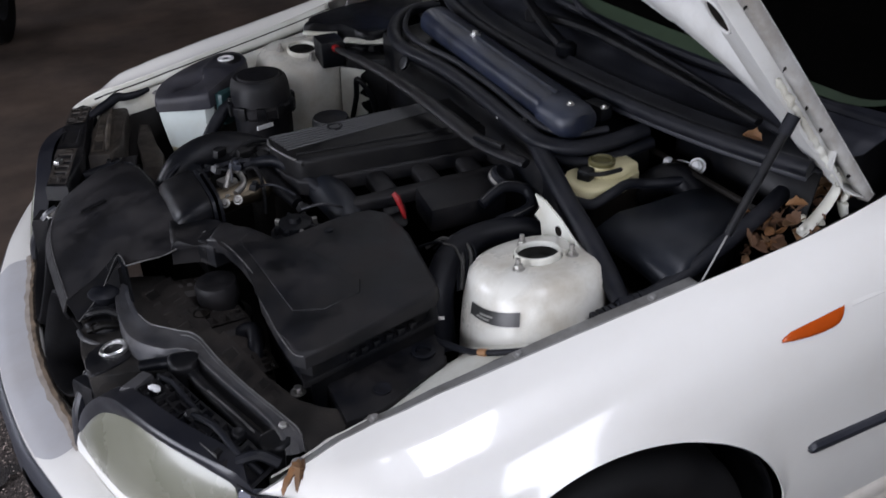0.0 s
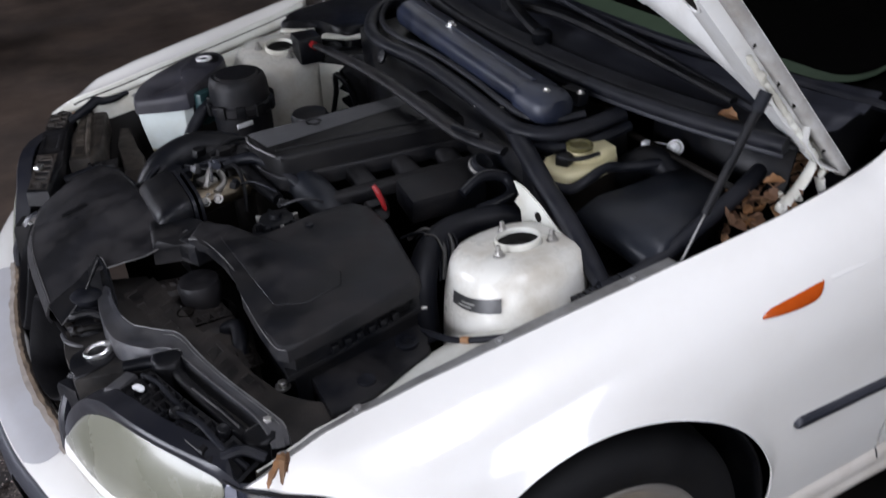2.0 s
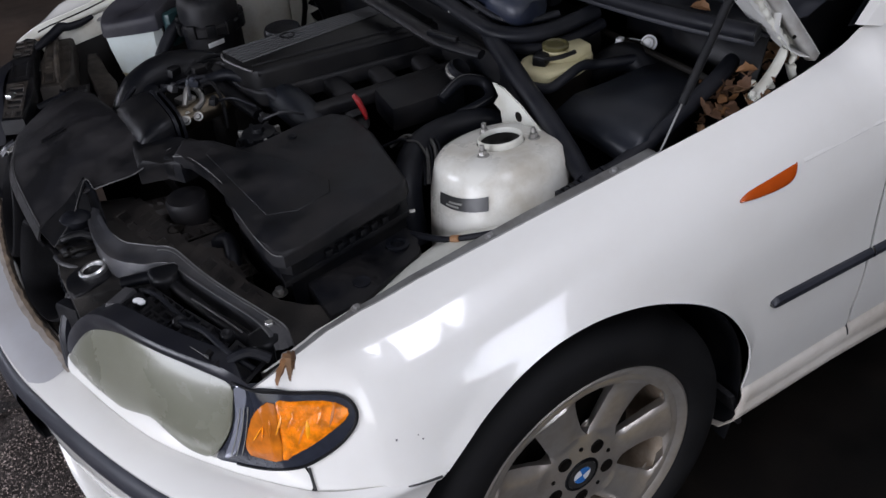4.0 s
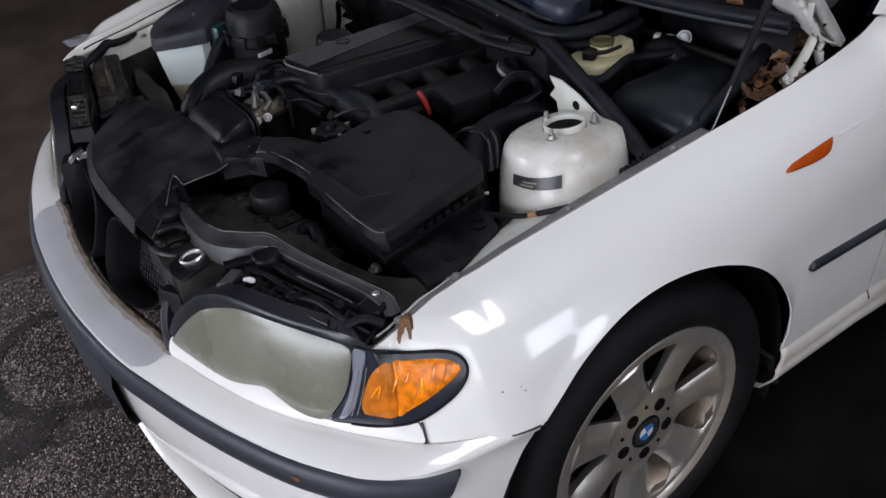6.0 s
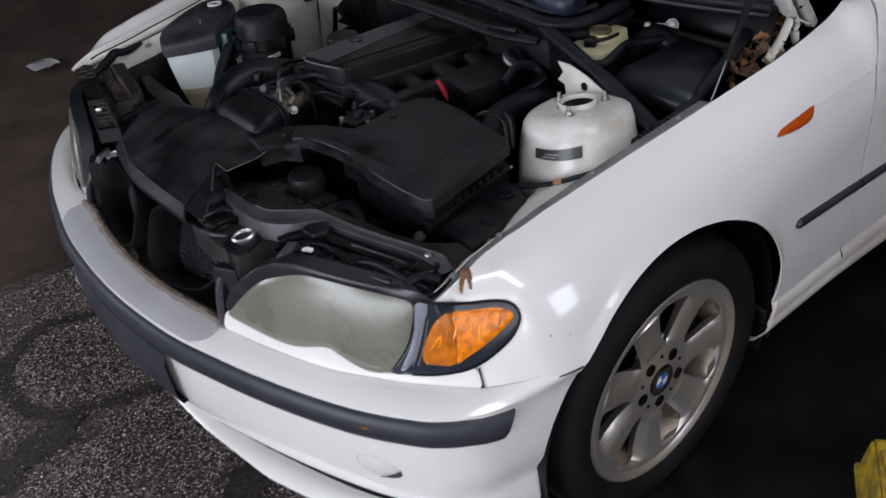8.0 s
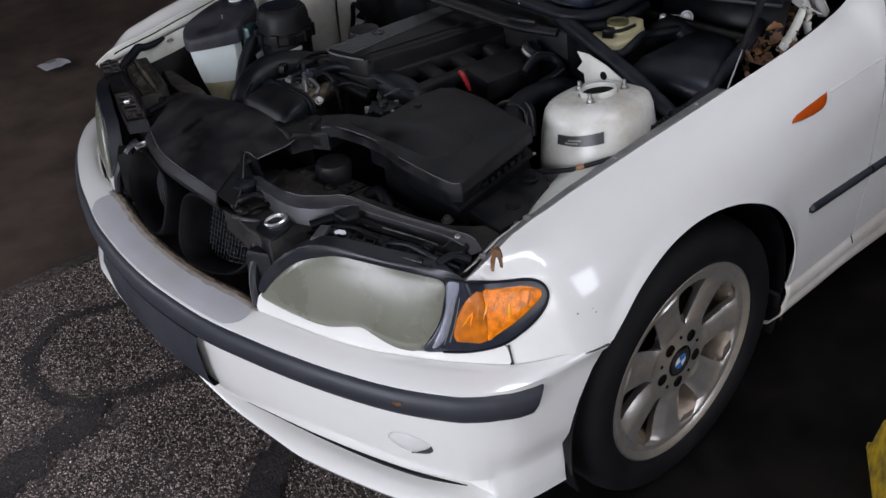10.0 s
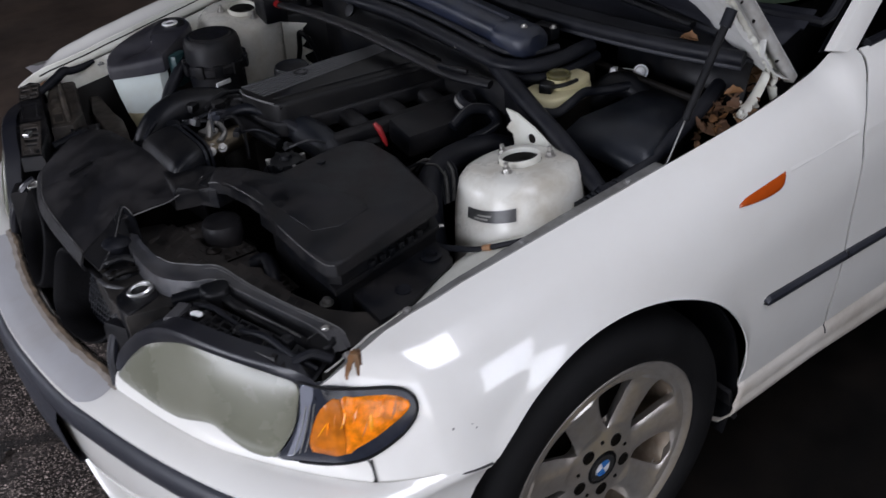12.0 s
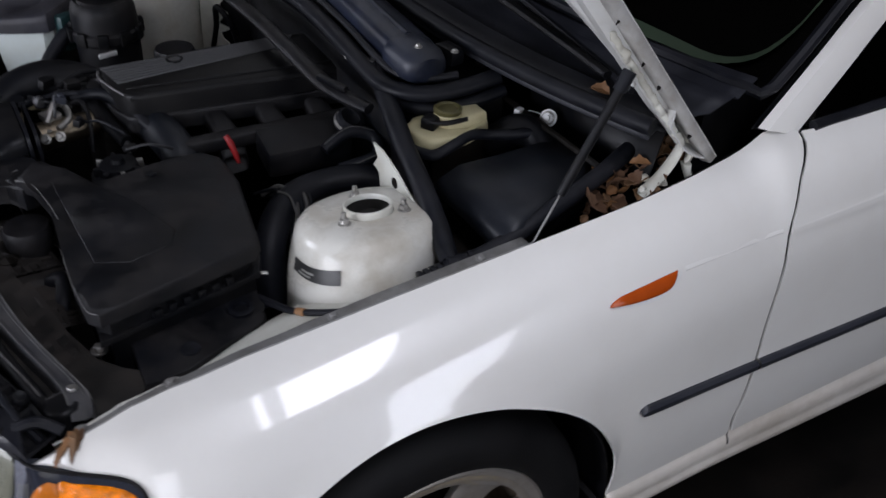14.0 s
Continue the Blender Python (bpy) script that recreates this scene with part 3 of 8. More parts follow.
def patch(outline, side, off=0.006, bulge=0.0, skirt=0.012, n=34, m=14, smooth=4):
    """A slightly domed plate on the body's skin inside an outline given in (s, z)."""
    low, top = chains(crom(outline, smooth, True) if smooth else outline)
    b = B()
    ss = low[0, 0] + (low[-1, 0] - low[0, 0]) * (0.5 - 0.5 * np.cos(np.linspace(0.04, math.pi - 0.04, n)))
    rows = []
    def flat(c):
        k = np.argsort(c[:, 0])
        return c[k]
    low, top = flat(low), flat(top)
    for s in ss:
        za, zb = np.interp(s, low[:, 0], low[:, 1]), np.interp(s, top[:, 0], top[:, 1])
        if zb - za < 0.002:
            zb = za + 0.002
        e = 4 * (s - ss[0] + 1e-4) * (ss[-1] - s + 1e-4) / (ss[-1] - ss[0]) ** 2
        row = [skin(s, za - 0.001, off - skirt)]
        for v in np.linspace(0, 1, m):
            row.append(skin(s, za + (zb - za) * v, off + bulge * (4 * v * (1 - v)) ** 0.6 * min(e * 1.5, 1) ** 0.6))
        row.append(skin(s, zb + 0.001, off - skirt))
        rows.append([(p[0], p[1] * -side, p[2]) for p in row])
    first = [(skin(ss[0] - 0.002, float(np.interp(ss[0], low[:, 0], low[:, 1])), off - skirt))] * (m + 2)
    last = [(skin(ss[-1] + 0.002, float(np.interp(ss[-1], low[:, 0], low[:, 1])), off - skirt))] * (m + 2)
    sheet(b, rows)
    return b


LENS_LINE = [(0.348, 0.598), (0.385, 0.592), (0.455, 0.588), (0.507, 0.589), (0.572, 0.606), (0.597, 0.600), (0.632, 0.584), (0.660, 0.577), (0.690, 0.580), (0.713, 0.608), (0.733, 0.640), (0.746, 0.676), (0.750, 0.708),
             (0.690, 0.717), (0.640, 0.724), (0.590, 0.731), (0.535, 0.731), (0.480, 0.712), (0.430, 0.688), (0.387, 0.649), (0.356, 0.611)]
SIGNAL_LINE = [(0.757, 0.715), (0.809, 0.716), (0.871, 0.7055), (0.922, 0.703), (0.941, 0.696), (0.945, 0.680), (0.934, 0.659), (0.908, 0.634), (0.866, 0.609), (0.831, 0.596), (0.781, 0.585), (0.734, 0.5805), (0.698, 0.579), (0.718, 0.61), (0.738, 0.645), (0.750, 0.680)]
AMBER_INNER = [(0.758, 0.610), (0.760, 0.628), (0.783, 0.667), (0.811, 0.691), (0.838, 0.6935), (0.829, 0.650), (0.818, 0.609), (0.784, 0.604), (0.761, 0.604)]
AMBER_OUTER = [(0.8195, 0.6095), (0.8305, 0.650), (0.8395, 0.6935), (0.863, 0.695), (0.910, 0.6945), (0.931, 0.689), (0.934, 0.679), (0.915, 0.662), (0.873, 0.636), (0.838, 0.6185)]
TRIM_LINE = [(0.335, 0.560), (0.400, 0.560), (0.520, 0.560), (0.632, 0.560), (0.733, 0.560), (0.780, 0.561), (0.846, 0.561), (0.852, 0.593), (0.838, 0.600), (0.786, 0.584), (0.70, 0.577), (0.66, 0.575), (0.632, 0.582), (0.600, 0.597),
             (0.572, 0.603), (0.507, 0.586), (0.455, 0.585), (0.385, 0.590), (0.342, 0.602)]
BEZEL_LINE = [(0.338, 0.606), (0.356, 0.606), (0.387, 0.645), (0.430, 0.684), (0.480, 0.708), (0.535, 0.726), (0.590, 0.726), (0.640, 0.720), (0.690, 0.713), (0.752, 0.705), (0.800, 0.718), (0.790, 0.728),
              (0.712, 0.730), (0.651, 0.737), (0.587, 0.745), (0.517, 0.746), (0.464, 0.733), (0.403, 0.697), (0.356, 0.650), (0.340, 0.620)]



def headlight(side):
    h = part("headlight", patch(BEZEL_LINE, side, 0.003, 0.004, 0.03, 60, 8, 3), BEZEL, car, "fogged headlight unit with amber turn signal")
    part("lens", patch(LENS_LINE, side, 0.006, 0.010, 0.012, 60, 18, 3), LENS, h, "yellowed, oxidised plastic lens")
    part("signal_housing", patch(SIGNAL_LINE, side, 0.004, 0.002, 0.014, 44, 12, 3), SIGNALBLACK, h, "glossy black turn signal frame")
    part("turn_signal", patch(AMBER_OUTER, side, 0.0065, 0.004, 0.006, 40, 14, 2), AMBER, h, "bright amber turn signal lens")
    part("reflector_half", patch(AMBER_INNER, side, 0.0065, 0.004, 0.006, 40, 14, 2), AMBERDEEP, h, "deeper amber half with the reflector behind")
    # black gasket round the turn signal
    b = B()
    tube(b, [(p[0], p[1] * -side, p[2]) for p in [skin(u, z, 0.004) for u, z in [SIGNAL_LINE[0]] + SIGNAL_LINE[1:12]]], 0.0024, 8, 5)
    part("gasket", b, GASKET, h, "black rubber gasket")
    # pressed facets of the reflector seen through the amber lens
    rf = random.Random(11)
    for k in range(9):
        b = B()
        u0, z0 = 0.775 + 0.016 * k + rf.uniform(-0.004, 0.004), 0.632 + 0.0035 * k + rf.uniform(-0.012, 0.012)
        tilt = rf.uniform(0.4, 1.2)
        w = rf.uniform(0.0020, 0.0042)
        tube(b, [(p[0], p[1] * -side, p[2]) for p in [skin(u0 + 0.022 * tilt * v, z0 + 0.028 * v, 0.0098) for v in np.linspace(0, 1, 5)]], [0.0004, w, w * 1.2, w, 0.0004], 6, 2, 0.45)
        part("reflector_facet", b, (AMBERLIGHT, AMBER, AMBERDEEP)[k % 3], h)
    part("white_trim", patch(TRIM_LINE, side, 0.003, 0.0, 0.012, 70, 6, 3), PAINT, h, "white strip below the lens")
    # clear strip with fine lines between lens and signal
    part("clear_strip", patch([(0.757, 0.706), (0.790, 0.712), (0.772, 0.675), (0.757, 0.64), (0.735, 0.60), (0.715, 0.588), (0.735, 0.63), (0.75, 0.67)], side, 0.0065, 0.001, 0.006, 20, 8, 3), SILVER, h, "clear plastic strip")
    for k in range(3):
        b = B()
        tube(b, [(p[0], p[1] * -side, p[2]) for p in [skin(0.727 + 0.010 * k + 0.036 * v, 0.594 + 0.004 * k + 0.085 * v, 0.0085) for v in np.linspace(0, 1, 8)]], 0.0007, 5, 2)
        part("lens_line", b, LABEL, h)
    return h


GASKET = material("black_gasket", (0.004, 0.004, 0.005), 0.5, spread=0.2, bump=0.05, spec=0.2)
SIGNALBLACK = material("glossy_dark_lamp_frame", (0.016, 0.019, 0.029), 0.22, spread=0.2, scale=60, bump=0.02, spec=0.45)
headlight(-1)
headlight(1)


# ---- side: door, sill, moulding, marker ----
def body_side(side):
    f = (lambda q: (q[0], q[1] * -side, q[2]))
    # front door
    b = B()
    rows = []
    for k, x0 in enumerate(np.linspace(0, 1, 30)):
        row = []
        for z in np.concatenate([np.linspace(1, 0.72, 18), np.linspace(0.70, 0, 14)]):
            zt = 0.909 + 0.026 * x0
            zz = 0.34 + (zt - 0.34) * z
            lead = door_line(zz) + 0.0075
            x = lead + (1.70 - lead) * x0
            p = skin(s_of_x(x), zz)
            crease = 0.0025 * math.exp(-((zz - 0.79) / 0.006) ** 2)
            row.append(f(p + V(0, -crease, 0)))
        rows.append(row)
    sheet(b, rows)
    door = part("front_door", b, PAINT, car, "white front door", solid=0.004, offset=-1 if side < 0 else 1)
    # dark jamb behind the gap
    b = B()
    rows = []
    for zz in np.linspace(0.30, 0.90, 24):
        lead = door_line(zz)
        rows.append([f(skin(s_of_x(lead + dx), zz, -0.007)) for dx in (-0.012, 0.016)])
    sheet(b, rows)
    part("door_jamb", b, GRIME, car)
    # rub moulding on the door and on the fender
    def moulding(xa, xb, name, parent, round_front):
        b = B()
        rows = []
        for x in xa + (xb - xa) * np.linspace(0, 1, 40) ** 2.2:
            r = min(1.0, math.sqrt(max((x - xa) / 0.016, 0.0)) + 0.12) if round_front else 1.0
            zc = 0.5297 - 0.03 * (x - 0.39) - 0.022 * min(x - 0.39, 0.25) - 0.007 * max(x - 0.64, 0)
            s = s_of_x(x)
            rows.append([f(skin(s, zc + 0.0117 * r * dz, o)) for dz, o in ((1.0, -0.002), (0.95, 0.005), (0.5, 0.010), (-0.4, 0.010), (-0.95, 0.005), (-1.0, -0.002))])
        sheet(b, rows)
        part(name, b, TRIM, parent, "dark grey rub moulding")
    moulding(0.6365, 1.70, "door_moulding", door, False)
    moulding(0.372, 0.6315, "fender_moulding", fender_left if side < 0 else fender_right, True)
    # sill
    b = B()
    rows = []
    for x in np.concatenate([np.linspace(0.351, 0.45, 6), np.linspace(0.50, 1.75, 26)]):
        lead = 0.24 * max(0, (0.45 - x) / 0.104)
        drop = 0.030 * min(max((x - 0.60) / 0.5, 0), 1.4)
        rows.append([f(skin(s_of_x(x - lead * (0.345 - z)), z - drop * min(max((0.335 - z) / 0.09, 0), 1), o)) for z, o in ((0.345, -0.006), (0.334, -0.003), (0.328, 0.002), (0.318, 0.007), (0.300, 0.008), (0.285, 0.0075), (0.279, 0.012), (0.262, 0.012), (0.232, -0.005), (0.21, -0.06))])
    sheet(b, rows)
    part("sill", b, SILLPAINT, car, "white sill, scuffed and dirty", solid=0.003, angle=95)
    b = B()
    tube(b, [f(skin(s_of_x(0.6315), z, o)) for z, o in ((0.346, -0.002), (0.334, 0.0), (0.326, 0.006), (0.316, 0.0095))], 0.0016, 6, 1)
    part("panel_gap", b, LABELDARK, car, "dark foot of the door gap")
    # mud flap behind the wheel
    b = B()
    box(b, (0.012, 0.10, 0.10), f(V(0.352, -0.80, 0.27)), (0, -20, 0), 0.004)
    part("splash_guard", b, BLACK, car)
    # marker lamp
    b = patch([(1.600, 0.7605), (1.618, 0.7690), (1.665, 0.7750), (1.714, 0.7815), (1.719, 0.7790), (1.712, 0.7650), (1.698, 0.7575), (1.665, 0.7550), (1.630, 0.7565), (1.606, 0.7590)], side, 0.002, 0.004, 0.005, 40, 10, 2)
    marker = part("side_marker", b, AMBER2, fender_left if side < 0 else fender_right, "orange side marker lamp")
    # A-pillar, window frame and glass
    b = B()
    A = [V(0.632, -0.755, 0.914), V(0.640, -0.752, 0.919), V(0.748, -0.727, 0.982), V(0.878, -0.695, 1.056), V(1.098, -0.645, 1.172), V(1.398, -0.590, 1.320)]
    rows = []
    for k, q in enumerate(crom(A, 6)):
        wide = V(0.90 - 0.004 * k, 1, 0.9)
        rows.append([f(q + d * wide) for d in (V(0.0, 0.010, 0.004), V(0.010, -0.004, 0.004), V(0.040, -0.012, -0.003), V(0.072, -0.014, -0.013), V(0.082, -0.008, -0.019), V(0.060, 0.015, -0.022))])
    sheet(b, rows, True)
    part("windscreen_pillar", b, PAINT, car, "white windscreen pillar")
    b = B()
    rows = []
    for q in crom([a + V(0.074, -0.003, -0.018) for a in A[1:]], 6):
        rows.append([f(q), f(V(max(q[0], 0.735), -0.775, 0.912))])
    sheet(b, rows)
    part("side_window", b, GLASS, door, "dark side window glass", solid=0.004)
    b = B()
    tube(b, [f(V(0.72, -0.775, 0.913)), f(V(1.1, -0.78, 0.926)), f(V(1.7, -0.775, 0.94))], 0.009, 8, 4)
    part("window_seal", b, RUBBER, door)
    # dark inner lining of the door and pillar
    b = B()
    sheet(b, [[f(V(x, -0.765, z)) for z in (0.32, 0.60, 0.895)] for x in (0.66, 1.1, 1.7)])
    part("door_card", b, BLACK2, door, "dark inner door lining", solid=0.006)
    b = B()
    sheet(b, [[f(q + V(-0.004, 0.018, 0.0)), f(q + V(0.064, 0.018, -0.020))] for q in crom(A, 4)])
    part("pillar_lining", b, BLACK2, car, solid=0.003)
    # rear part of the side, closed off
    b = B()
    sheet(b, [[f(V(1.66, -0.78, 0.93)), f(V(1.66, -0.60, 1.36))], [f(V(1.76, -0.78, 0.93)), f(V(1.76, -0.60, 1.36))]])
    part("centre_pillar", b, BLACK2, car, solid=0.02)


GLASS = bpy.data.materials.new("tinted_glass_pane")
GLASS.use_nodes = True
g = GLASS.node_tree.nodes["Principled BSDF"]
g.inputs["Base Color"].default_value = (0.05, 0.062, 0.058, 1)
g.inputs["Roughness"].default_value, g.inputs["IOR"].default_value, g.inputs["Transmission Weight"].default_value = 0.02, 1.45, 1.0
body_side(-1)
body_side(1)


# ---- rear half of the body, closed plainly ----
def rear_half():
    sec = [(1.70, 0.868, 0.94, 0.60, 1.385), (2.05, 0.868, 0.95, 0.60, 1.375), (2.45, 0.866, 0.96, 0.575, 1.30), (2.75, 0.862, 0.965, 0.60, 1.14), (2.95, 0.856, 0.965, 0.64, 1.02), (3.25, 0.835, 0.955, 0.62, 0.995), (3.55, 0.77, 0.93, 0.56, 0.975), (3.66, 0.66, 0.90, 0.46, 0.94)]
    for side in (-1, 1):
        b = B()
        rows = []
        for x in np.linspace(1.70, 3.66, 50):
            w, belt = np.interp(x, [q[0] for q in sec], [q[1] for q in sec]), np.interp(x, [q[0] for q in sec], [q[2] for q in sec])
            zb = 0.23
            if abs(x - 2.725) < 0.35:
                zb = max(zb, 0.325 + math.sqrt(0.35 ** 2 - (x - 2.725) ** 2))
            rows.append([(x, side * (w - 0.09 * max(0, (z - 0.72) / (belt - 0.72)) ** 3), z) for z in np.linspace(zb, belt, 14)])
        sheet(b, rows)
        part("rear_quarter", b, PAINT, car, "white rear side of the body", solid=0.004)
        b = B()
        sheet(b, [[(x, side * (np.interp(x, [q[0] for q in sec], [q[1] for q in sec]) - 0.088), np.interp(x, [q[0] for q in sec], [q[2] for q in sec])), (x, side * np.interp(x, [q[0] for q in sec], [q[3] for q in sec]), np.interp(x, [q[0] for q in sec], [q[4] for q in sec]))] for x in np.linspace(1.76, 2.92, 16)])
        part("rear_side_window", b, GLASS_DARK, car, "dark rear side window", solid=0.004)
    b = B()
    sheet(b, [[(x, y * np.interp(x, [q[0] for q in sec], [q[3] for q in sec]), np.interp(x, [q[0] for q in sec], [q[4] for q in sec]) + 0.02 * (1 - y * y)) for y in np.linspace(-1, 1, 12)] for x in np.linspace(1.78, 2.35, 8)])
    part("rear_roof", b, PAINT, car, "white rear part of the roof", solid=0.01)
    b = B()
    sheet(b, [[(x, y * np.interp(x, [q[0] for q in sec], [q[3] for q in sec]), np.interp(x, [q[0] for q in sec], [q[4] for q in sec]) + 0.02 * (1 - y * y)) for y in np.linspace(-1, 1, 12)] for x in np.linspace(2.36, 2.92, 8)])
    part("rear_window", b, GLASS_DARK, car, "dark sloping rear window", solid=0.005)
    b = B()
    sheet(b, [[(x, y * (np.interp(x, [q[0] for q in sec], [q[1] for q in sec]) - 0.088), np.interp(x, [q[0] for q in sec], [q[2] for q in sec]) + 0.035 * (1 - y * y)) for y in np.linspace(-1, 1, 14)] for x in np.linspace(2.93, 3.66, 12)])
    part("boot_lid", b, PAINT, car, "white boot lid", solid=0.006)
    b = B()
    rows = []
    for z, dx in ((0.93, 0.0), (0.80, 0.03), (0.62, 0.02), (0.56, 0.07), (0.40, 0.07), (0.26, 0.0)):
        rows.append([(3.66 + dx * (1 - abs(y) ** 4), y * (0.575 + 0.10 * min(1, (0.93 - z) / 0.15)), z) for y in np.linspace(-1, 1, 16)])
    sheet(b, rows)
    part("rear_bumper", b, PAINT, car, "white tail panel and rear bumper", solid=0.005)


rear_half()


# ---- wheels ----
def wheel():
    w = part("wheel", bmesh_tyre(), TYRE, car, "silver alloy wheel with a worn black tyre")
    return w


def bmesh_tyre():
    b = B()
    # profile across the tyre: radius, offset outwards
    prof = [(0.205, -0.17), (0.24, -0.195), (0.285, -0.198), (0.306, -0.185), (0.314, -0.16), (0.3145, -0.12), (0.310, -0.119), (0.310, -0.112), (0.3155, -0.111), (0.3155, -0.075), (0.311, -0.074), (0.311, -0.066), (0.314, -0.065), (0.3135, -0.035), (0.309, -0.018),
            (0.302, -0.006), (0.292, 0.003), (0.280, 0.008), (0.262, 0.010), (0.246, 0.008), (0.236, 0.003), (0.2305, -0.003), (0.226, -0.014), (0.205, -0.02)]
    lathe(b, prof, Matrix(), 96)
    return b


SPOKES, PHASE = 7, radians(30)


def rim_mesh():
    b = B()
    lathe(b, [(0.2055, -0.020), (0.206, -0.013), (0.215, -0.005), (0.225, -0.001), (0.2295, -0.003), (0.2285, -0.014), (0.208, -0.022)], Matrix(), 96)
    return b


def spoke_mesh():
    b = B()
    rs = [0.030, 0.045, 0.060, 0.075, 0.088, 0.094, 0.100, 0.110, 0.122, 0.135, 0.150, 0.165, 0.178, 0.188, 0.194, 0.198, 0.204, 0.210]
    sector = 2 * math.pi / SPOKES
    cols = 16
    for k in range(SPOKES):
        c0 = PHASE + k * sector
        rows = []
        for r in rs:
            hw = float(np.interp(r, [0.088, 0.094, 0.100, 0.122, 0.150, 0.178, 0.188, 0.194, 0.198], [0, 0.005, 0.009, 0.017, 0.027, 0.036, 0.037, 0.033, 0.0]))
            da = hw / r
            # the openings lean: one flank is cut lower than the other
            row = []
            for j in range(cols + 1):
                u = j / cols
                a = c0 + da + (sector - 2 * da) * u
                h = float(np.interp(r, [0.03, 0.05, 0.10, 0.17, 0.205, 0.21], [-0.016, -0.018, -0.022, -0.017, -0.008, -0.009]))
                if hw > 0:
                    h -= 0.010 * max(0, 1 - u / 0.35) ** 1.5 * min(hw / 0.02, 1) + 0.004 * max(0, (u - 0.85) / 0.15) ** 2
                    h += 0.004 * math.sin(math.pi * u)
                row.append((r * math.cos(a), r * math.sin(a), h))
            rows.append(row)
        sheet(b, rows)
    return b


CAP = Matrix.Translation((0, 0, -0.0205))


def make_wheel(m):
    w = part("wheel", bmesh_tyre(), TYRE, car, "alloy wheel with a worn black tyre")
    r = part("rim", rim_mesh(), ALLOY, w, "silver rim, brown with brake dust")
    b = B()
    lathe(b, [(0.206, -0.165), (0.200, -0.10), (0.196, -0.06), (0.202, -0.03), (0.2065, -0.016), (0.2085, -0.03), (0.206, -0.165)], Matrix(), 72)
    part("barrel", b, BARREL, w, "inner side of the rim, brown with brake dust")
    s = part("spokes", spoke_mesh(), ALLOY, w, "seven-spoke silver wheel face", solid=0.026, offset=-1, angle=35)
    b = B()
    lathe(b, [(0.036, -0.004), (0.037, 0.003), (0.034, 0.006), (0.0305, 0.006), (0.030, 0.004)], CAP, 40)
    part("centre_ring", b, BLACK2, w, "black ring of the hub cap")
    b = B()
    lathe(b, [(0.0, 0.0052), (0.029, 0.0046), (0.030, 0.003)], CAP, 40)
    part("hub_cap", b, ROUND_WHITE, w, "round hub cap in blue and white quarters")
    for a0 in (0.35, 0.35 + math.pi):
        b = B()
        sheet(b, [[(r * math.cos(a0 + a), r * math.sin(a0 + a), 0.0062 - 0.0205) for a in np.linspace(0, math.pi / 2, 10)] for r in (0.0005, 0.0175)])
        part("quarter", b, ROUND_BLUE, w, "blue quarter of the hub cap", solid=0.001)
    b = B()
    lathe(b, [(0.0182, 0.0050), (0.0186, 0.0064), (0.0290, 0.0060), (0.0296, 0.0040)], CAP, 40)
    part("cap_border", b, LABELDARK, w, "black band of the hub cap")
    for k in range(5):
        a = radians(55 + 72 * k)
        b = B()
        lathe(b, [(0.0135, 0.0), (0.0135, 0.0050), (0.0128, 0.0052), (0.0110, 0.0044), (0.0, 0.0040)], Matrix.Translation((0.058 * math.cos(a), 0.058 * math.sin(a), -0.0215)), 18)
        part("lug_hole", b, GRIME, w, "dark wheel bolt hole")
        a += radians(36)
        b = B()
        lathe(b, [(0.004, 0.002), (0.004, 0.0045), (0.0, 0.0045)], Matrix.Translation((0.062 * math.cos(a), 0.062 * math.sin(a), -0.0215)), 10)
        part("small_hole", b, GRIME, w)
    b = B()
    lathe(b, [(0.0, -0.075), (0.15, -0.075), (0.15, -0.09), (0.0, -0.09)], Matrix(), 40)
    part("brake_disc", b, GRIME, w, "dark rusty brake disc")
    b = B()
    box(b, (0.015, 0.012, 0.035), (0.12, 0.06, -0.07), (0, 0, 20))
    w.matrix_world = m
    return w


make_wheel(pose(0.003, -0.843, 0.3155, 90, 0, 0))
make_wheel(pose(0.003, 0.843, 0.3155, -90, 0, 0))
make_wheel(pose(2.725, -0.838, 0.3155, 90, 0, 0))
make_wheel(pose(2.725, 0.838, 0.3155, -90, 0, 0))
for side in (-1, 1):
    b = B()
    rows = []
    for a in np.linspace(-0.35, math.pi + 0.35, 40):
        rows.append([(0.353 * math.cos(a), side * y, WZ + 0.353 * math.sin(a)) for y in (0.848, 0.75, 0.66)])
    sheet(b, rows)
    part("wheel_arch_liner", b, BLACK2, car, "black plastic wheel arch liner", solid=0.004)
    b = B()
    sheet(b, [[(r * math.cos(a), side * 0.66, WZ + r * math.sin(a)) for a in np.linspace(0, 2 * math.pi, 24)] for r in (0.01, 0.353)])
    part("wheel_arch_wall", b, BLACK2, car, solid=0.004)


# ---- engine bay: shell ----
def bolt(parent, p, r=0.008, h=0.006, mat=None, up=(0, 0, 1), name="bolt"):
    """A flanged hexagon bolt head."""
    b = B()
    m = Matrix.Translation(p) @ Vector(up).to_track_quat("Z", "Y").to_matrix().to_4x4()
    lathe(b, [(r * 1.5, 0.0), (r * 1.5, 0.0015), (r * 0.95, 0.002)], m, 16)
    lathe(b, [(r * 0.95, 0.001), (r * 0.95, h), (r * 0.75, h + 0.0015), (0.0, h + 0.0015)], m, 6)
    return part(name, b, mat or STEEL, parent)


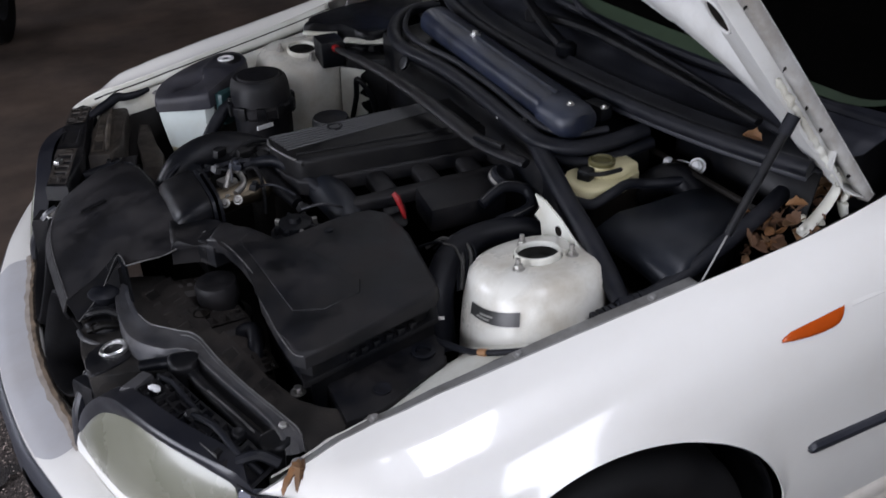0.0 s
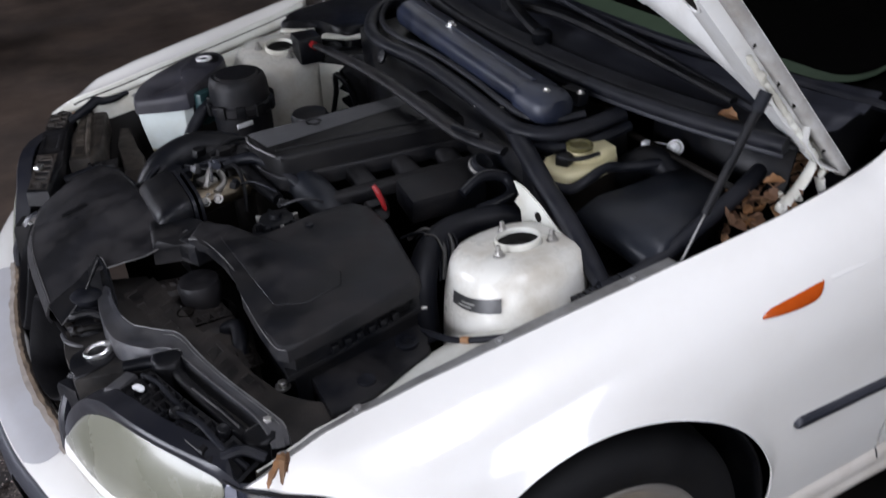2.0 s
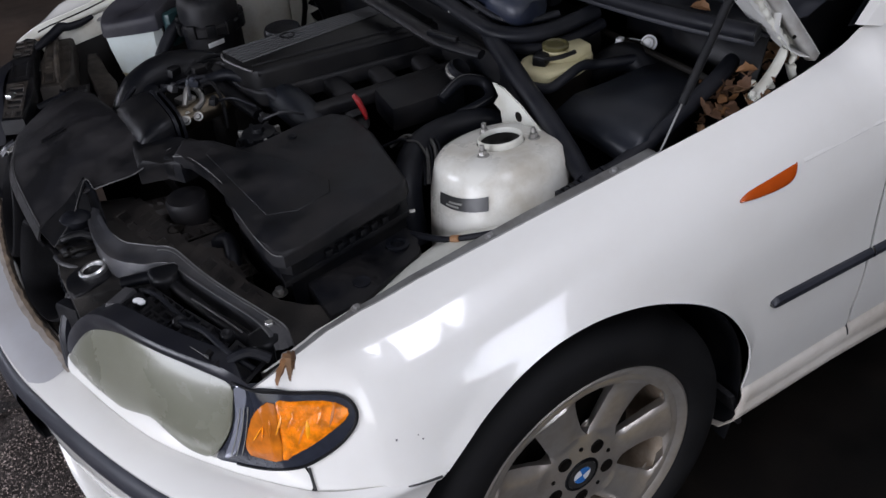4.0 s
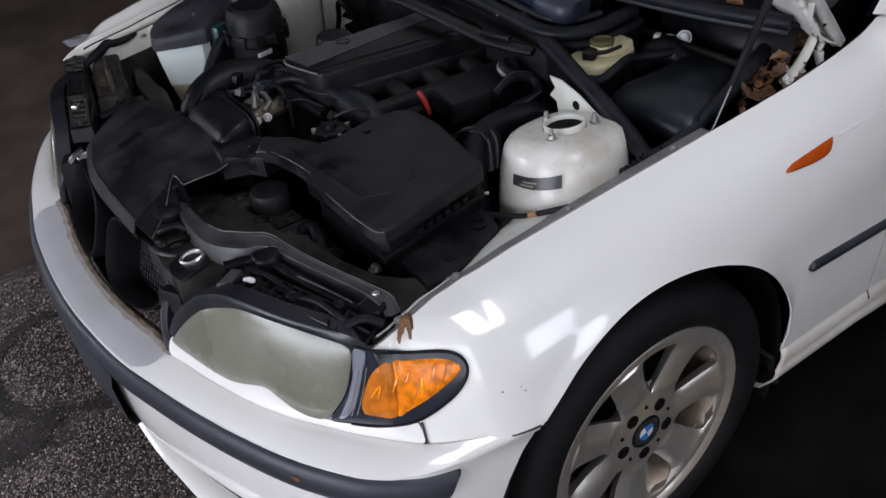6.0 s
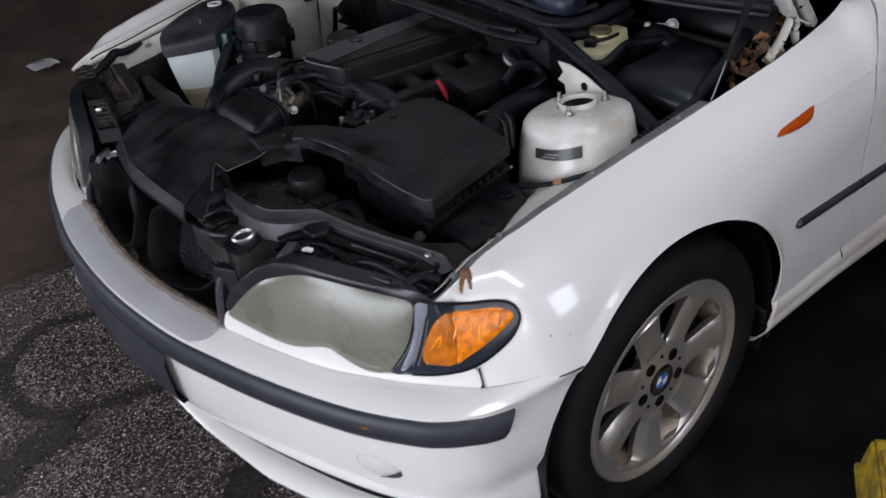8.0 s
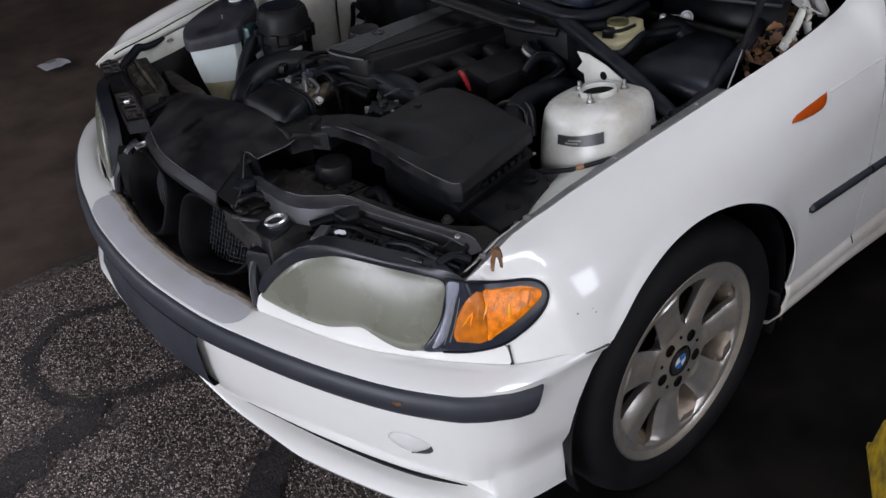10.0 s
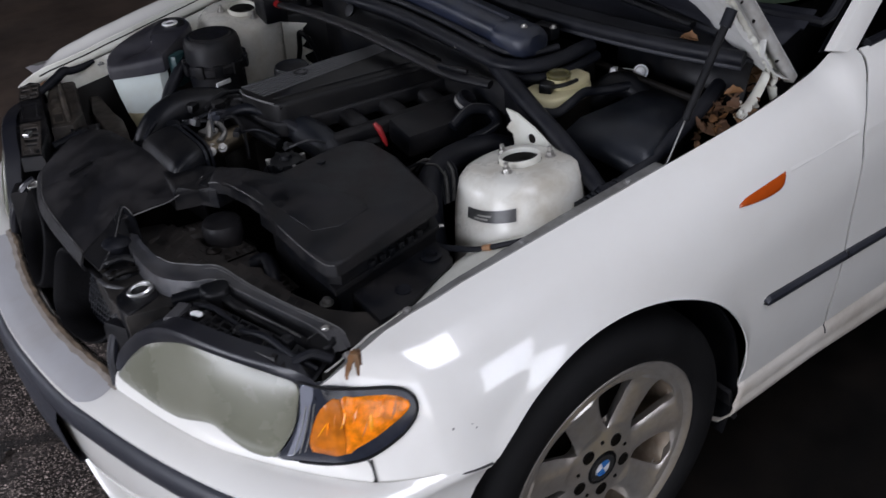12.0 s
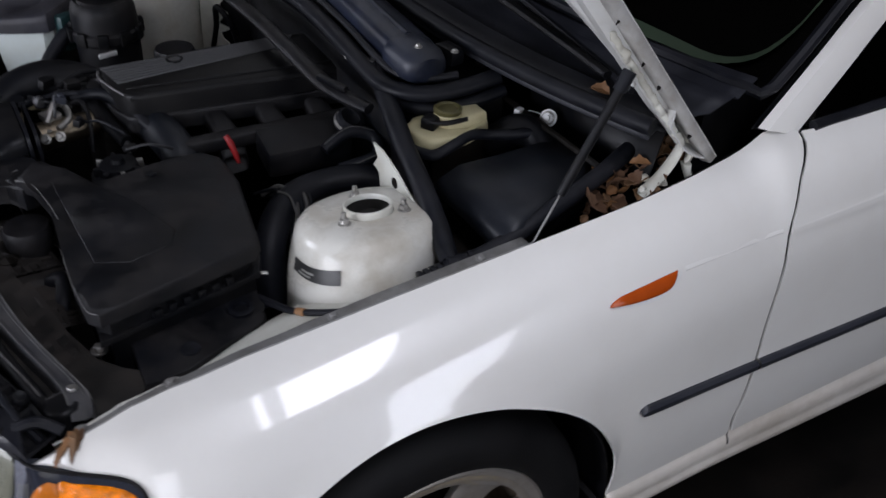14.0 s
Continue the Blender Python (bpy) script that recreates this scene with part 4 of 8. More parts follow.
b = B()
sheet(b, [[(x, y, 0.30) for y in (-0.50, 0, 0.50)] for x in (-0.52, -0.1, 0.5)])
part("underbody_tray", b, GRIME, car, "dark oily undertray", solid=0.01)
b = B()
rows = []
for y in np.linspace(-0.66, 0.66, 14):
    rows.append([(0.47, y, 0.30), (0.47, y, 0.80), (0.40, y, 0.86)])
sheet(b, rows)
part("bulkhead", b, GRIME, car, "dark bulkhead behind the engine", solid=0.01, angle=95)
aprons = []
for side in (-1, 1):
    b = B()
    rows, low = [], []
    for x in np.linspace(-0.44, 0.60 if side > 0 else 0.215, 30):
        p = skin(s_of_x(x), top_z(s_of_x(x)))
        y0 = -p[1] - 0.030 + (0.03 if side > 0 else 0)
        p = p + V(0, 0, 0.02 if side > 0 else 0)
        dip = math.exp(-((x + 0.22) / 0.14) ** 2)
        prof = ((y0, p[2] - 0.018), (y0 - 0.012, p[2] - 0.03), (y0 - 0.02, p[2] - 0.06), (y0 - 0.03 - 0.03 * dip, p[2] - 0.10), (y0 - 0.05 - 0.07 * dip, p[2] - 0.14), (0.50, 0.50), (0.49, 0.30))
        rows.append([(x, side * y, z) for y, z in (prof if side < 0 else prof[:3])])
        low.append([(x, side * y, z) for y, z in prof[2:]])
    sheet(b, rows)
    aprons.append(part("inner_apron", b, INNER, car, "white inner wing, dusty", solid=0.003))
    if side > 0:
        b = B()
        sheet(b, low)
        part("wheel_house", b, GRIME, car, "grimy dark inner wing", solid=0.003)


b = B()
rows = []
for x in np.linspace(0.218, 0.60, 14):
    p = skin(s_of_x(x), top_z(s_of_x(x)))
    rows.append([(x, p[1] + 0.004, p[2] - 0.006), (x, p[1] + 0.020, p[2] - 0.020), (x, p[1] + 0.045, p[2] - 0.08), (x, -0.70, 0.73)])
sheet(b, rows)
part("wing_lining", b, GRIME, car, "dark inner side of the wing by the hinge", solid=0.003)


def strut_tower(side):
    f = (lambda x, y, z: Vector((x, y * -side, z)))
    cx, cy = 0.058, 0.545
    b = B()
    rows = []
    # sections from the foot to the collar: height, half length, half width, shift towards the wing
    for z, a, c, dx, dy in ((0.56, 0.128, 0.135, -0.018, 0.035), (0.66, 0.118, 0.124, -0.018, 0.028), (0.71, 0.114, 0.118, -0.017, 0.023), (0.745, 0.110, 0.113, -0.015, 0.017), (0.775, 0.106, 0.107, -0.011, 0.011), (0.797, 0.103, 0.103, -0.007, 0.007), (0.811, 0.096, 0.094, -0.003, 0.003),
                            (0.8175, 0.084, 0.082, -0.001, 0.001), (0.8195, 0.062, 0.060, 0, 0), (0.820, 0.037, 0.037, 0, 0)):
        lean = 0.15 * min(max((z - 0.745) / 0.066, 0), 1)
        rows.append([(cx + dx + a * math.copysign(abs(math.cos(t)) ** 0.85, math.cos(t)), side * (cy + dy + c * math.copysign(abs(math.sin(t)) ** 0.85, math.sin(t))), z + lean * (dy + c * math.copysign(abs(math.sin(t)) ** 0.85, math.sin(t)))) for t in [2 * math.pi * k / 56 for k in range(56)]])
    sheet(b, rows, True)
    tw = part("strut_tower", b, TOWER, car, "cream painted strut tower, stained", angle=60)
    b = B()
    m = Matrix.Translation((cx, side * cy, 0.82)) @ Matrix.Rotation(0.16 * side, 4, "X") @ Matrix.Translation((0, 0, -0.82))
    lathe(b, [(0.0375, 0.814), (0.037, 0.829), (0.0355, 0.8305), (0.0340, 0.8305), (0.0330, 0.828), (0.0325, 0.80), (0.030, 0.79)], m, 48)
    part("collar", b, INNER, tw, "white raised rim round the bearing")
    b = B()
    lathe(b, [(0.0330, 0.8225), (0.026, 0.8200), (0.018, 0.814), (0.0, 0.816)], m, 32)
    part("bearing", b, GRIME, tw, "black rubber bearing")
    for ang in (205, 325, 85):
        x, y = 0.054 * math.cos(radians(ang)), 0.054 * math.sin(radians(ang)) * (1 if side < 0 else -1)
        b = B()
        mm = m @ Matrix.Translation((x, y, 0.8185))
        lathe(b, [(0.010, 0.0), (0.010, 0.002), (0.0075, 0.003)], mm, 14)
        lathe(b, [(0.0072, 0.002), (0.0072, 0.009), (0.006, 0.010)], mm, 6)
        lathe(b, [(0.004, 0.009), (0.004, 0.019), (0.0, 0.020)], mm, 10)
        part("stud_nut", b, STEEL, tw)
    return tw


tower_left, tower_right = strut_tower(-1), strut_tower(1)
tower_right.location.z = 0.012
# type label on the left tower
def on_tower(t, z, off=0.001):
    zs = [0.66, 0.71, 0.745, 0.775, 0.797]
    a, c = np.interp(z, zs, [0.118, 0.114, 0.110, 0.106, 0.103]), np.interp(z, zs, [0.124, 0.118, 0.113, 0.107, 0.103])
    dx, dy = np.interp(z, zs, [-0.018, -0.017, -0.015, -0.011, -0.007]), np.interp(z, zs, [0.028, 0.023, 0.017, 0.011, 0.007])
    q = lambda v: math.copysign(abs(v) ** 0.85, v)
    return (0.058 + dx + (a + off) * q(math.cos(t)), -(0.545 + dy) + (c + off) * q(math.sin(t)), z + 0.15 * min(max((z - 0.745) / 0.066, 0), 1) * (dy - c * q(math.sin(t))))


def tower_plate(name, t0, t1, z0, z1, mat, parent, label="", off=0.0015):
    b = B()
    sheet(b, [[on_tower(t, z + 0.003 + 0.013 * (t - T0) / 0.8, off) for t in np.linspace(t0, t1, 12)] for z in np.linspace(z0, z1, 4)])
    return part(name, b, mat, parent, label, solid=0.0008)


T0, T1 = radians(176), radians(226)
plate = tower_plate("type_label", T0, T1, 0.7525, 0.7705, LABELDARK, tower_left, "small black printed label")
for k in range(2):
    tower_plate("print_bar", T0 + 0.12 + 0.05 * k, T0 + 0.36 + 0.06 * k, 0.7565 + 0.005 * k, 0.7590 + 0.005 * k, LABEL, tower_left, "", 0.003)

# triangular white web behind the left tower
b = B()
W3 = [(0.128, y, z) for y, z in ((-0.426, 0.857), (-0.442, 0.838), (-0.427, 0.818), (-0.446, 0.812), (-0.452, 0.780), (-0.52, 0.775), (-0.60, 0.768), (-0.640, 0.762), (-0.612, 0.790), (-0.560, 0.820), (-0.505, 0.845), (-0.458, 0.858))]
vs = [b.verts.new(p) for p in W3]
b.faces.new(vs)
web = part("gusset_plate", b, INNER, car, "white gusset plate with a round hole", solid=0.003)
b = B()
lathe(b, [(0.0, 0.0), (0.009, 0.0), (0.009, -0.003)], Matrix.Translation((0.1255, -0.500, 0.822)) @ pose(0, 0, 0, 0, -90, 0), 16)
part("round_hole", b, GRIME, web)

# shelf below the tower, hose on it
b = B()
rows = []
for x, y0, y1, z0, z1 in ((-0.30, -0.642, -0.672, 0.690, 0.705), (-0.24, -0.622, -0.668, 0.694, 0.722), (-0.16, -0.590, -0.668, 0.698, 0.742), (-0.12, -0.585, -0.67, 0.704, 0.752), (-0.07, -0.572, -0.672, 0.706, 0.757), (-0.03, -0.56, -0.675, 0.706, 0.76)):
    rows.append([(x, y0, z0 - 0.08), (x, y0, z0), (x, (y0 + y1) / 2, (z0 + z1) / 2 + 0.006), (x, y1, z1)])
sheet(b, rows)
part("apron_shelf", b, INNER, car, "dusty white ledge below the tower", solid=0.003)
b = B()
tube(b, [(-0.120, -0.52, 0.704), (-0.110, -0.56, 0.716), (-0.097, -0.61, 0.733), (-0.080, -0.655, 0.756), (-0.05, -0.69, 0.773)], [0.006, 0.006, 0.005, 0.005, 0.004], 8)
tube(b, [(-0.30, -0.66, 0.715), (-0.20, -0.676, 0.738), (-0.10, -0.688, 0.764), (-0.03, -0.697, 0.778)], [0.003, 0.006, 0.008, 0.005], 8)
part("cable", b, RUBBER, car, "black cable along the wing")
b = B()
tube(b, [(-0.093, -0.625, 0.741), (-0.088, -0.640, 0.748)], 0.0062, 8, 2)
part("cable_clip", b, material("tan_plastic", (0.32, 0.17, 0.08), 0.5), car)
# ribbed grommet beside the tower
b = B()
pts = [V(0.072, -0.682, 0.772), V(0.158, -0.694, 0.792)]
for k in range(9):
    tube(b, [pts[0] + (pts[1] - pts[0]) * (k / 9), pts[0] + (pts[1] - pts[0]) * ((k + 0.6) / 9)], 0.017, 10, 1)
tube(b, pts, 0.013, 10, 1)
part("ribbed_sleeve", b, RUBBER, car, "black ribbed rubber sleeve")

# ---- bolts along the wings ----
for side in (-1, 1):
    for x in (-0.405, -0.29, -0.07, 0.15):
        p = skin(s_of_x(x), top_z(s_of_x(x)))
        bolt(car, (x, -side * (p[1] + 0.017) if side > 0 else p[1] + 0.017, p[2] - 0.008), 0.006, 0.004, GUTTER)

# ---- front panel ----
PALE = material("pale_plastic_edge", (0.085, 0.083, 0.082), 0.45, spread=0.4, scale=60, bump=0.1)
RIBGREY = material("grey_rubbed_plastic", (0.034, 0.035, 0.040), 0.36, spread=0.5, scale=24, bump=0.2, fine=500, dirt=(0.085, 0.080, 0.078), dirt_amount=0.7, dirt_scale=13, spec=0.5)
DUST = material("dust_covered_plastic", (0.011, 0.0105, 0.010), 0.5, spread=0.5, scale=22, bump=0.4, fine=350, dirt=(0.040, 0.034, 0.029), dirt_amount=0.85, dirt_scale=12, spec=0.35)


def edge_line(parent, pts, r=0.0012, name="pale_edge"):
    """A thin pale line along an edge."""
    b = B()
    tube(b, pts, r, 6, 6)
    return part(name, b, PALE, parent)


b = B()
RAIL = [(-0.622, -0.276), (-0.620, -0.345), (-0.561, -0.362), (-0.510, -0.378), (-0.488, -0.399), (-0.458, -0.481), (-0.430, -0.635), (-0.382, -0.672), (-0.325, -0.682), (-0.268, -0.652), (-0.286, -0.610),
        (-0.335, -0.588), (-0.356, -0.549), (-0.395, -0.448), (-0.420, -0.313), (-0.436, -0.191), (-0.453, -0.105), (-0.519, -0.076), (-0.546, -0.144), (-0.612, -0.154)]
prism(b, RAIL, 0.645, 0.703, bevel=0.007)
slam = part("front_panel", b, DUST, car, "dusty black front panel over the radiator")
# the raised channel: wide at the latch, narrow on its way to the wing
RIN = [(-0.519, -0.143), (-0.525, -0.205), (-0.517, -0.285), (-0.480, -0.334), (-0.454, -0.366), (-0.441, -0.432), (-0.422, -0.512), (-0.392, -0.610), (-0.383, -0.645), (-0.388, -0.672)]
ROUT = [(-0.540, -0.150), (-0.551, -0.222), (-0.547, -0.314), (-0.512, -0.372), (-0.477, -0.394), (-0.462, -0.440), (-0.443, -0.508), (-0.416, -0.598), (-0.410, -0.640), (-0.412, -0.668)]
ZR = [0.733, 0.735, 0.736, 0.737, 0.738, 0.736, 0.735, 0.733, 0.730, 0.720]
li, lo = crom([V(p[0], p[1], z) for p, z in zip(RIN, ZR)], 6), crom([V(p[0], p[1], z) for p, z in zip(ROUT, ZR)], 6)
b = B()
sheet(b, [[p + (p - q) * 0.12 + V(0, 0, -0.03), p + (p - q) * 0.03 + V(0, 0, -0.003), p, p + (q - p) * 0.16 + V(0, 0, -0.0005), p + (q - p) * 0.26 + V(0, 0, -0.0018), p + (q - p) * 0.74 + V(0, 0, -0.0018),
           p + (q - p) * 0.84 + V(0, 0, -0.0005), q, q + (q - p) * 0.03 + V(0, 0, -0.003), q + (q - p) * 0.14 + V(0, 0, -0.035)] for p, q in zip(li, lo)])
rib = part("raised_rib", b, RIBGREY, slam, "raised black channel with pale edges", angle=25)
edge_line(rib, li[10:52:3], 0.0012)
edge_line(rib, lo[16:50:3], 0.0011)
edge_line(rib, (li * 0.78 + lo * 0.22)[20:48:3], 0.0007)
# tube and clips along the lamp side of the channel
b = B()
tube(b, [(-0.545, -0.372, 0.716), (-0.492, -0.404, 0.722), (-0.474, -0.475, 0.722), (-0.456, -0.548, 0.720), (-0.432, -0.632, 0.716)], 0.010, 10)
part("cross_tube", b, BLACK2, slam)
for outline, z0, z1 in (([(-0.506, -0.392), (-0.462, -0.404), (-0.466, -0.428), (-0.481, -0.446), (-0.510, -0.430)], 0.690, 0.741), ([(-0.437, -0.618), (-0.398, -0.613), (-0.386, -0.634), (-0.400, -0.657), (-0.424, -0.662), (-0.441, -0.644)], 0.690, 0.728)):
    b = B()
    prism(b, [tuple(q) for q in crom(outline, 3, True)], z0, z1, bevel=0.008, segments=3, inset=0.10)
    clip = part("rubber_buffer", b, BLACK2, slam, "black rubber buffer")
    c = np.mean(outline, axis=0)
    edge_line(clip, [V(*(c + (V(*q) - c) * 0.80), z1 - 0.001) for q in outline[:3]], 0.0008)
bolt(slam, (-0.400, -0.622, 0.727), 0.007, 0.006, STEEL)


def pockets(b, quad, depth, seed, levels=4, wall=0.10, rise=0.3):
    """A deck of moulded pockets and bosses over a four-cornered field: corners given round the field."""
    rnd = random.Random(seed)
    A, C, D, E4 = [V(*q) for q in quad]

    def at(u, v, h):
        p = (A * (1 - u) + C * u) * (1 - v) + (E4 * (1 - u) + D * u) * v
        return b.verts.new((p[0], p[1], p[2] + h))

    def cell(u0, u1, v0, v1, k):
        if k and rnd.random() < 0.92:
            t = rnd.uniform(0.32, 0.68)
            if (u1 - u0) * np.linalg.norm(C - A) > (v1 - v0) * np.linalg.norm(E4 - A):
                m = u0 + (u1 - u0) * t
                cell(u0, m, v0, v1, k - 1)
                cell(m, u1, v0, v1, k - 1)
            else:
                m = v0 + (v1 - v0) * t
                cell(u0, u1, v0, m, k - 1)
                cell(u0, u1, m, v1, k - 1)
            return
        h = rnd.choice((-1, -1, -0.6, -0.35, rise, rise * 0.6)) * depth
        rings = []
        for e, z in ((0.0, 0.0), (wall, 0.0), (wall + 0.05, h * 0.25), (wall + 0.12, h)):
            x, y = (u1 - u0) * e, (v1 - v0) * e
            rings.append([at(u0 + x, v0 + y, z), at(u1 - x, v0 + y, z), at(u1 - x, v1 - y, z), at(u0 + x, v1 - y, z)])
        for r0, r1 in zip(rings, rings[1:]):
            for n in range(4):
                b.faces.new((r0[n], r0[(n + 1) % 4], r1[(n + 1) % 4], r1[n]))
        b.faces.new(rings[-1])
    cell(0, 1, 0, 1, levels)


# latch ring in its raised pad
TRAY = material("brown_dusted_plastic", (0.014, 0.0125, 0.012), 0.5, spread=0.5, scale=22, bump=0.3, fine=300, dirt=(0.045, 0.038, 0.033), dirt_amount=0.9, dirt_scale=14, spec=0.3)
b = B()
prism(b, [tuple(q) for q in crom([(-0.612, -0.282), (-0.591, -0.266), (-0.554, -0.270), (-0.542, -0.296), (-0.554, -0.325), (-0.584, -0.340), (-0.618, -0.345), (-0.622, -0.310)], 3, True)], 0.655, 0.7065, bevel=0.005, segments=3, inset=0.05)
pad = part("latch_pad", b, BLACK, slam, "worn pad of the hood latch")
for y in (0.245, -0.295):
    x, z = (-0.573, 0.7075) if y < 0 else (-0.598, 0.695)
    r = 1.0 if y < 0 else 0.72
    b = B()
    lathe(b, [(0.0215, -0.004), (0.0220, 0.003), (0.0195, 0.0055), (0.0165, 0.0045), (0.0145, -0.002), (0.0135, -0.016)], Matrix.Translation((x, y, z)) @ pose(0, 0, 0, 0, -10, -30) @ Matrix.Scale(r, 4), 32, 1.08)
    part("latch_ring", b, CHROME if y < 0 else STEEL, slam, "bright metal latch ring")
    b = B()
    lathe(b, [(0.0165, 0.0), (0.0, -0.003)], Matrix.Translation((x, y, z - 0.010)) @ Matrix.Scale(r, 4), 24, 1.05)
    part("latch_hole", b, GRIME, slam)
for p in ((-0.353, -0.668, 0.705), (-0.280, -0.652, 0.705)):
    b = B()
    m = Matrix.Translation(p)
    lathe(b, [(0.015, 0.0), (0.0145, 0.003), (0.010, 0.004), (0.009, 0.010), (0.0, 0.011)], m, 18)
    part("washer_bolt", b, STEEL, slam, "dull steel bolt with a wide washer")
bolt(slam, (-0.350, -0.535, 0.704), 0.008, 0.009, STEEL)
for x, y, r in ((-0.306, -0.650, 0.013), (-0.425, -0.262, 0.012), (-0.300, -0.628, 0.007)):
    b = B()
    lathe(b, [(r * 1.25, 0.7032), (r * 1.2, 0.7055), (r, 0.7050), (r * 0.9, 0.7035), (0.0, 0.7034)], Matrix.Translation((x, y, 0)), 18)
    part("panel_hole", b, GRIME, slam, "dark hole with a raised rim")
# moulded fields of the panel behind the channel
for quad, depth, seed, levels in (([(-0.505, -0.150, 0.704), (-0.445, -0.120, 0.704), (-0.420, -0.300, 0.704), (-0.470, -0.330, 0.704)], 0.006, 5, 4), ([(-0.440, -0.350, 0.704), (-0.405, -0.330, 0.704), (-0.370, -0.530, 0.704), (-0.408, -0.560, 0.704)], 0.004, 8, 3)):
    b = B()
    pockets(b, quad, depth, seed, levels, 0.18, 0.2)
    part("panel_field", b, TRAY, slam, "moulded field of the front panel", angle=25)
# dusty tray round the coolant filler
for quad, depth, seed, levels in (([(-0.482, -0.118, 0.698), (-0.378, -0.130, 0.690), (-0.352, -0.285, 0.686), (-0.428, -0.300, 0.698)], 0.014, 12, 4), ([(-0.424, -0.304, 0.697), (-0.352, -0.290, 0.686), (-0.350, -0.440, 0.684), (-0.405, -0.452, 0.695)], 0.014, 17, 4)):
    b = B()
    pockets(b, quad, depth, seed, levels, 0.16, 0.3)
    part("filler_tray", b, TRAY, slam, "dusty brownish tray round the filler", angle=25)
# catch: rubber stop, plate, hook and studs beside the ring
b = B()
prism(b, [tuple(q) for q in crom([(-0.612, -0.180), (-0.588, -0.140), (-0.545, -0.135), (-0.524, -0.170), (-0.530, -0.225), (-0.565, -0.245), (-0.602, -0.232)], 3, True)], 0.66, 0.712, bevel=0.008, segments=3, inset=0.12)
catch = part("catch_plate", b, BLACK, slam, "dusty black plate of the hood catch")
b = B()
lathe(b, [(0.022, -0.040), (0.024, -0.028), (0.0245, -0.018), (0.0215, -0.014), (0.0225, -0.009), (0.0225, 0.0), (0.016, 0.006), (0.0, 0.007)], Matrix.Translation((-0.562, -0.168, 0.738)) @ pose(0, 0, 0, 4, 8, 0), 22, 1.15)
part("rubber_stop", b, RUBBER, slam, "round rubber stop")
for k, pts in enumerate(([(-0.606, -0.190, 0.712), (-0.590, -0.205, 0.727), (-0.565, -0.212, 0.728), (-0.545, -0.224, 0.716)], [(-0.602, -0.222, 0.706), (-0.578, -0.236, 0.718), (-0.552, -0.240, 0.712), (-0.535, -0.232, 0.704)], [(-0.616, -0.205, 0.700), (-0.612, -0.240, 0.706), (-0.592, -0.262, 0.700)])):
    b = B()
    tube(b, pts, (0.0065, 0.0055, 0.004)[k], 8, 5)
    part("catch_hook", b, (BLACK2, GRIME, RIBGREY)[k], slam, "bent hook of the catch")
for x, y in ((-0.600, -0.196), (-0.554, -0.214), (-0.590, -0.226)):
    b = B()
    lathe(b, [(0.009, 0.708), (0.009, 0.716), (0.006, 0.718), (0.0045, 0.714), (0.0, 0.714)], Matrix.Translation((x, y, 0)), 12)
    part("panel_stud", b, GRIME, slam)


# back of the headlights
def lamp_back(side):
    f = (lambda x, y, z: (x, y * -side, z))
    b = B()
    rows = []
    for s, z, d in ((0.37, 0.63, 0.05), (0.44, 0.70, 0.060), (0.53, 0.728, 0.060), (0.62, 0.728, 0.058), (0.70, 0.718, 0.055), (0.765, 0.708, 0.045)):
        p = skin(s, z)
        pl, n = plan(s)
        n = V(abs(n[0]), abs(n[1]), 0)
        rows.append([f(*(p + n * a + V(0, 0, c))) for a, c in ((0.004, -0.03), (0.010, -0.004), (0.028, -0.006), (d * 0.6, -0.010), (d, -0.020), (d + 0.010, -0.05), (d + 0.012, -0.12))])
    sheet(b, rows)
    return part("headlight_housing", b, BLACK, car, "dusty black headlight housing", solid=0.004)


lamp_left, lamp_right = lamp_back(-1), lamp_back(1)
# moulded top of the near lamp: pockets along its length
for quad, depth, seed, levels in (([(-0.562, -0.446, 0.734), (-0.512, -0.424, 0.730), (-0.488, -0.510, 0.730), (-0.533, -0.548, 0.737)], 0.010, 3, 4), ([(-0.532, -0.551, 0.737), (-0.487, -0.513, 0.730), (-0.450, -0.615, 0.725), (-0.496, -0.652, 0.732)], 0.012, 14, 4),
                                  ([(-0.495, -0.655, 0.732), (-0.449, -0.618, 0.725), (-0.430, -0.676, 0.714), (-0.470, -0.702, 0.717)], 0.010, 22, 3)):
    b = B()
    pockets(b, quad, depth, seed, levels, 0.10, 0.4)
    part("housing_deck", b, BLACK, lamp_left, "moulded top of the headlight housing", angle=25)
b = B()
prism(b, [(-0.588, -0.436), (-0.545, -0.410), (-0.532, -0.428), (-0.566, -0.452)], 0.690, 0.738, bevel=0.005, inset=0.12)
part("housing_corner", b, RIBGREY, lamp_left, "grey worn corner of the housing")
for s, r in ((0.50, 0.009), (0.60, 0.011), (0.69, 0.010)):
    b = B()
    p = skin(s, 0.728)
    pl, n = plan(s)
    q = p + V(abs(n[0]), abs(n[1]), 0) * 0.050
    lathe(b, [(r, -0.004), (r * 1.08, 0.008), (r * 0.8, 0.012), (r * 0.4, 0.011), (0.0, 0.009)], Matrix.Translation(tuple(q)) @ pose(0, 0, 0, 15, 10, 0), 14)
    part("adjuster", b, BLACK2, lamp_left, "round black lamp adjuster")
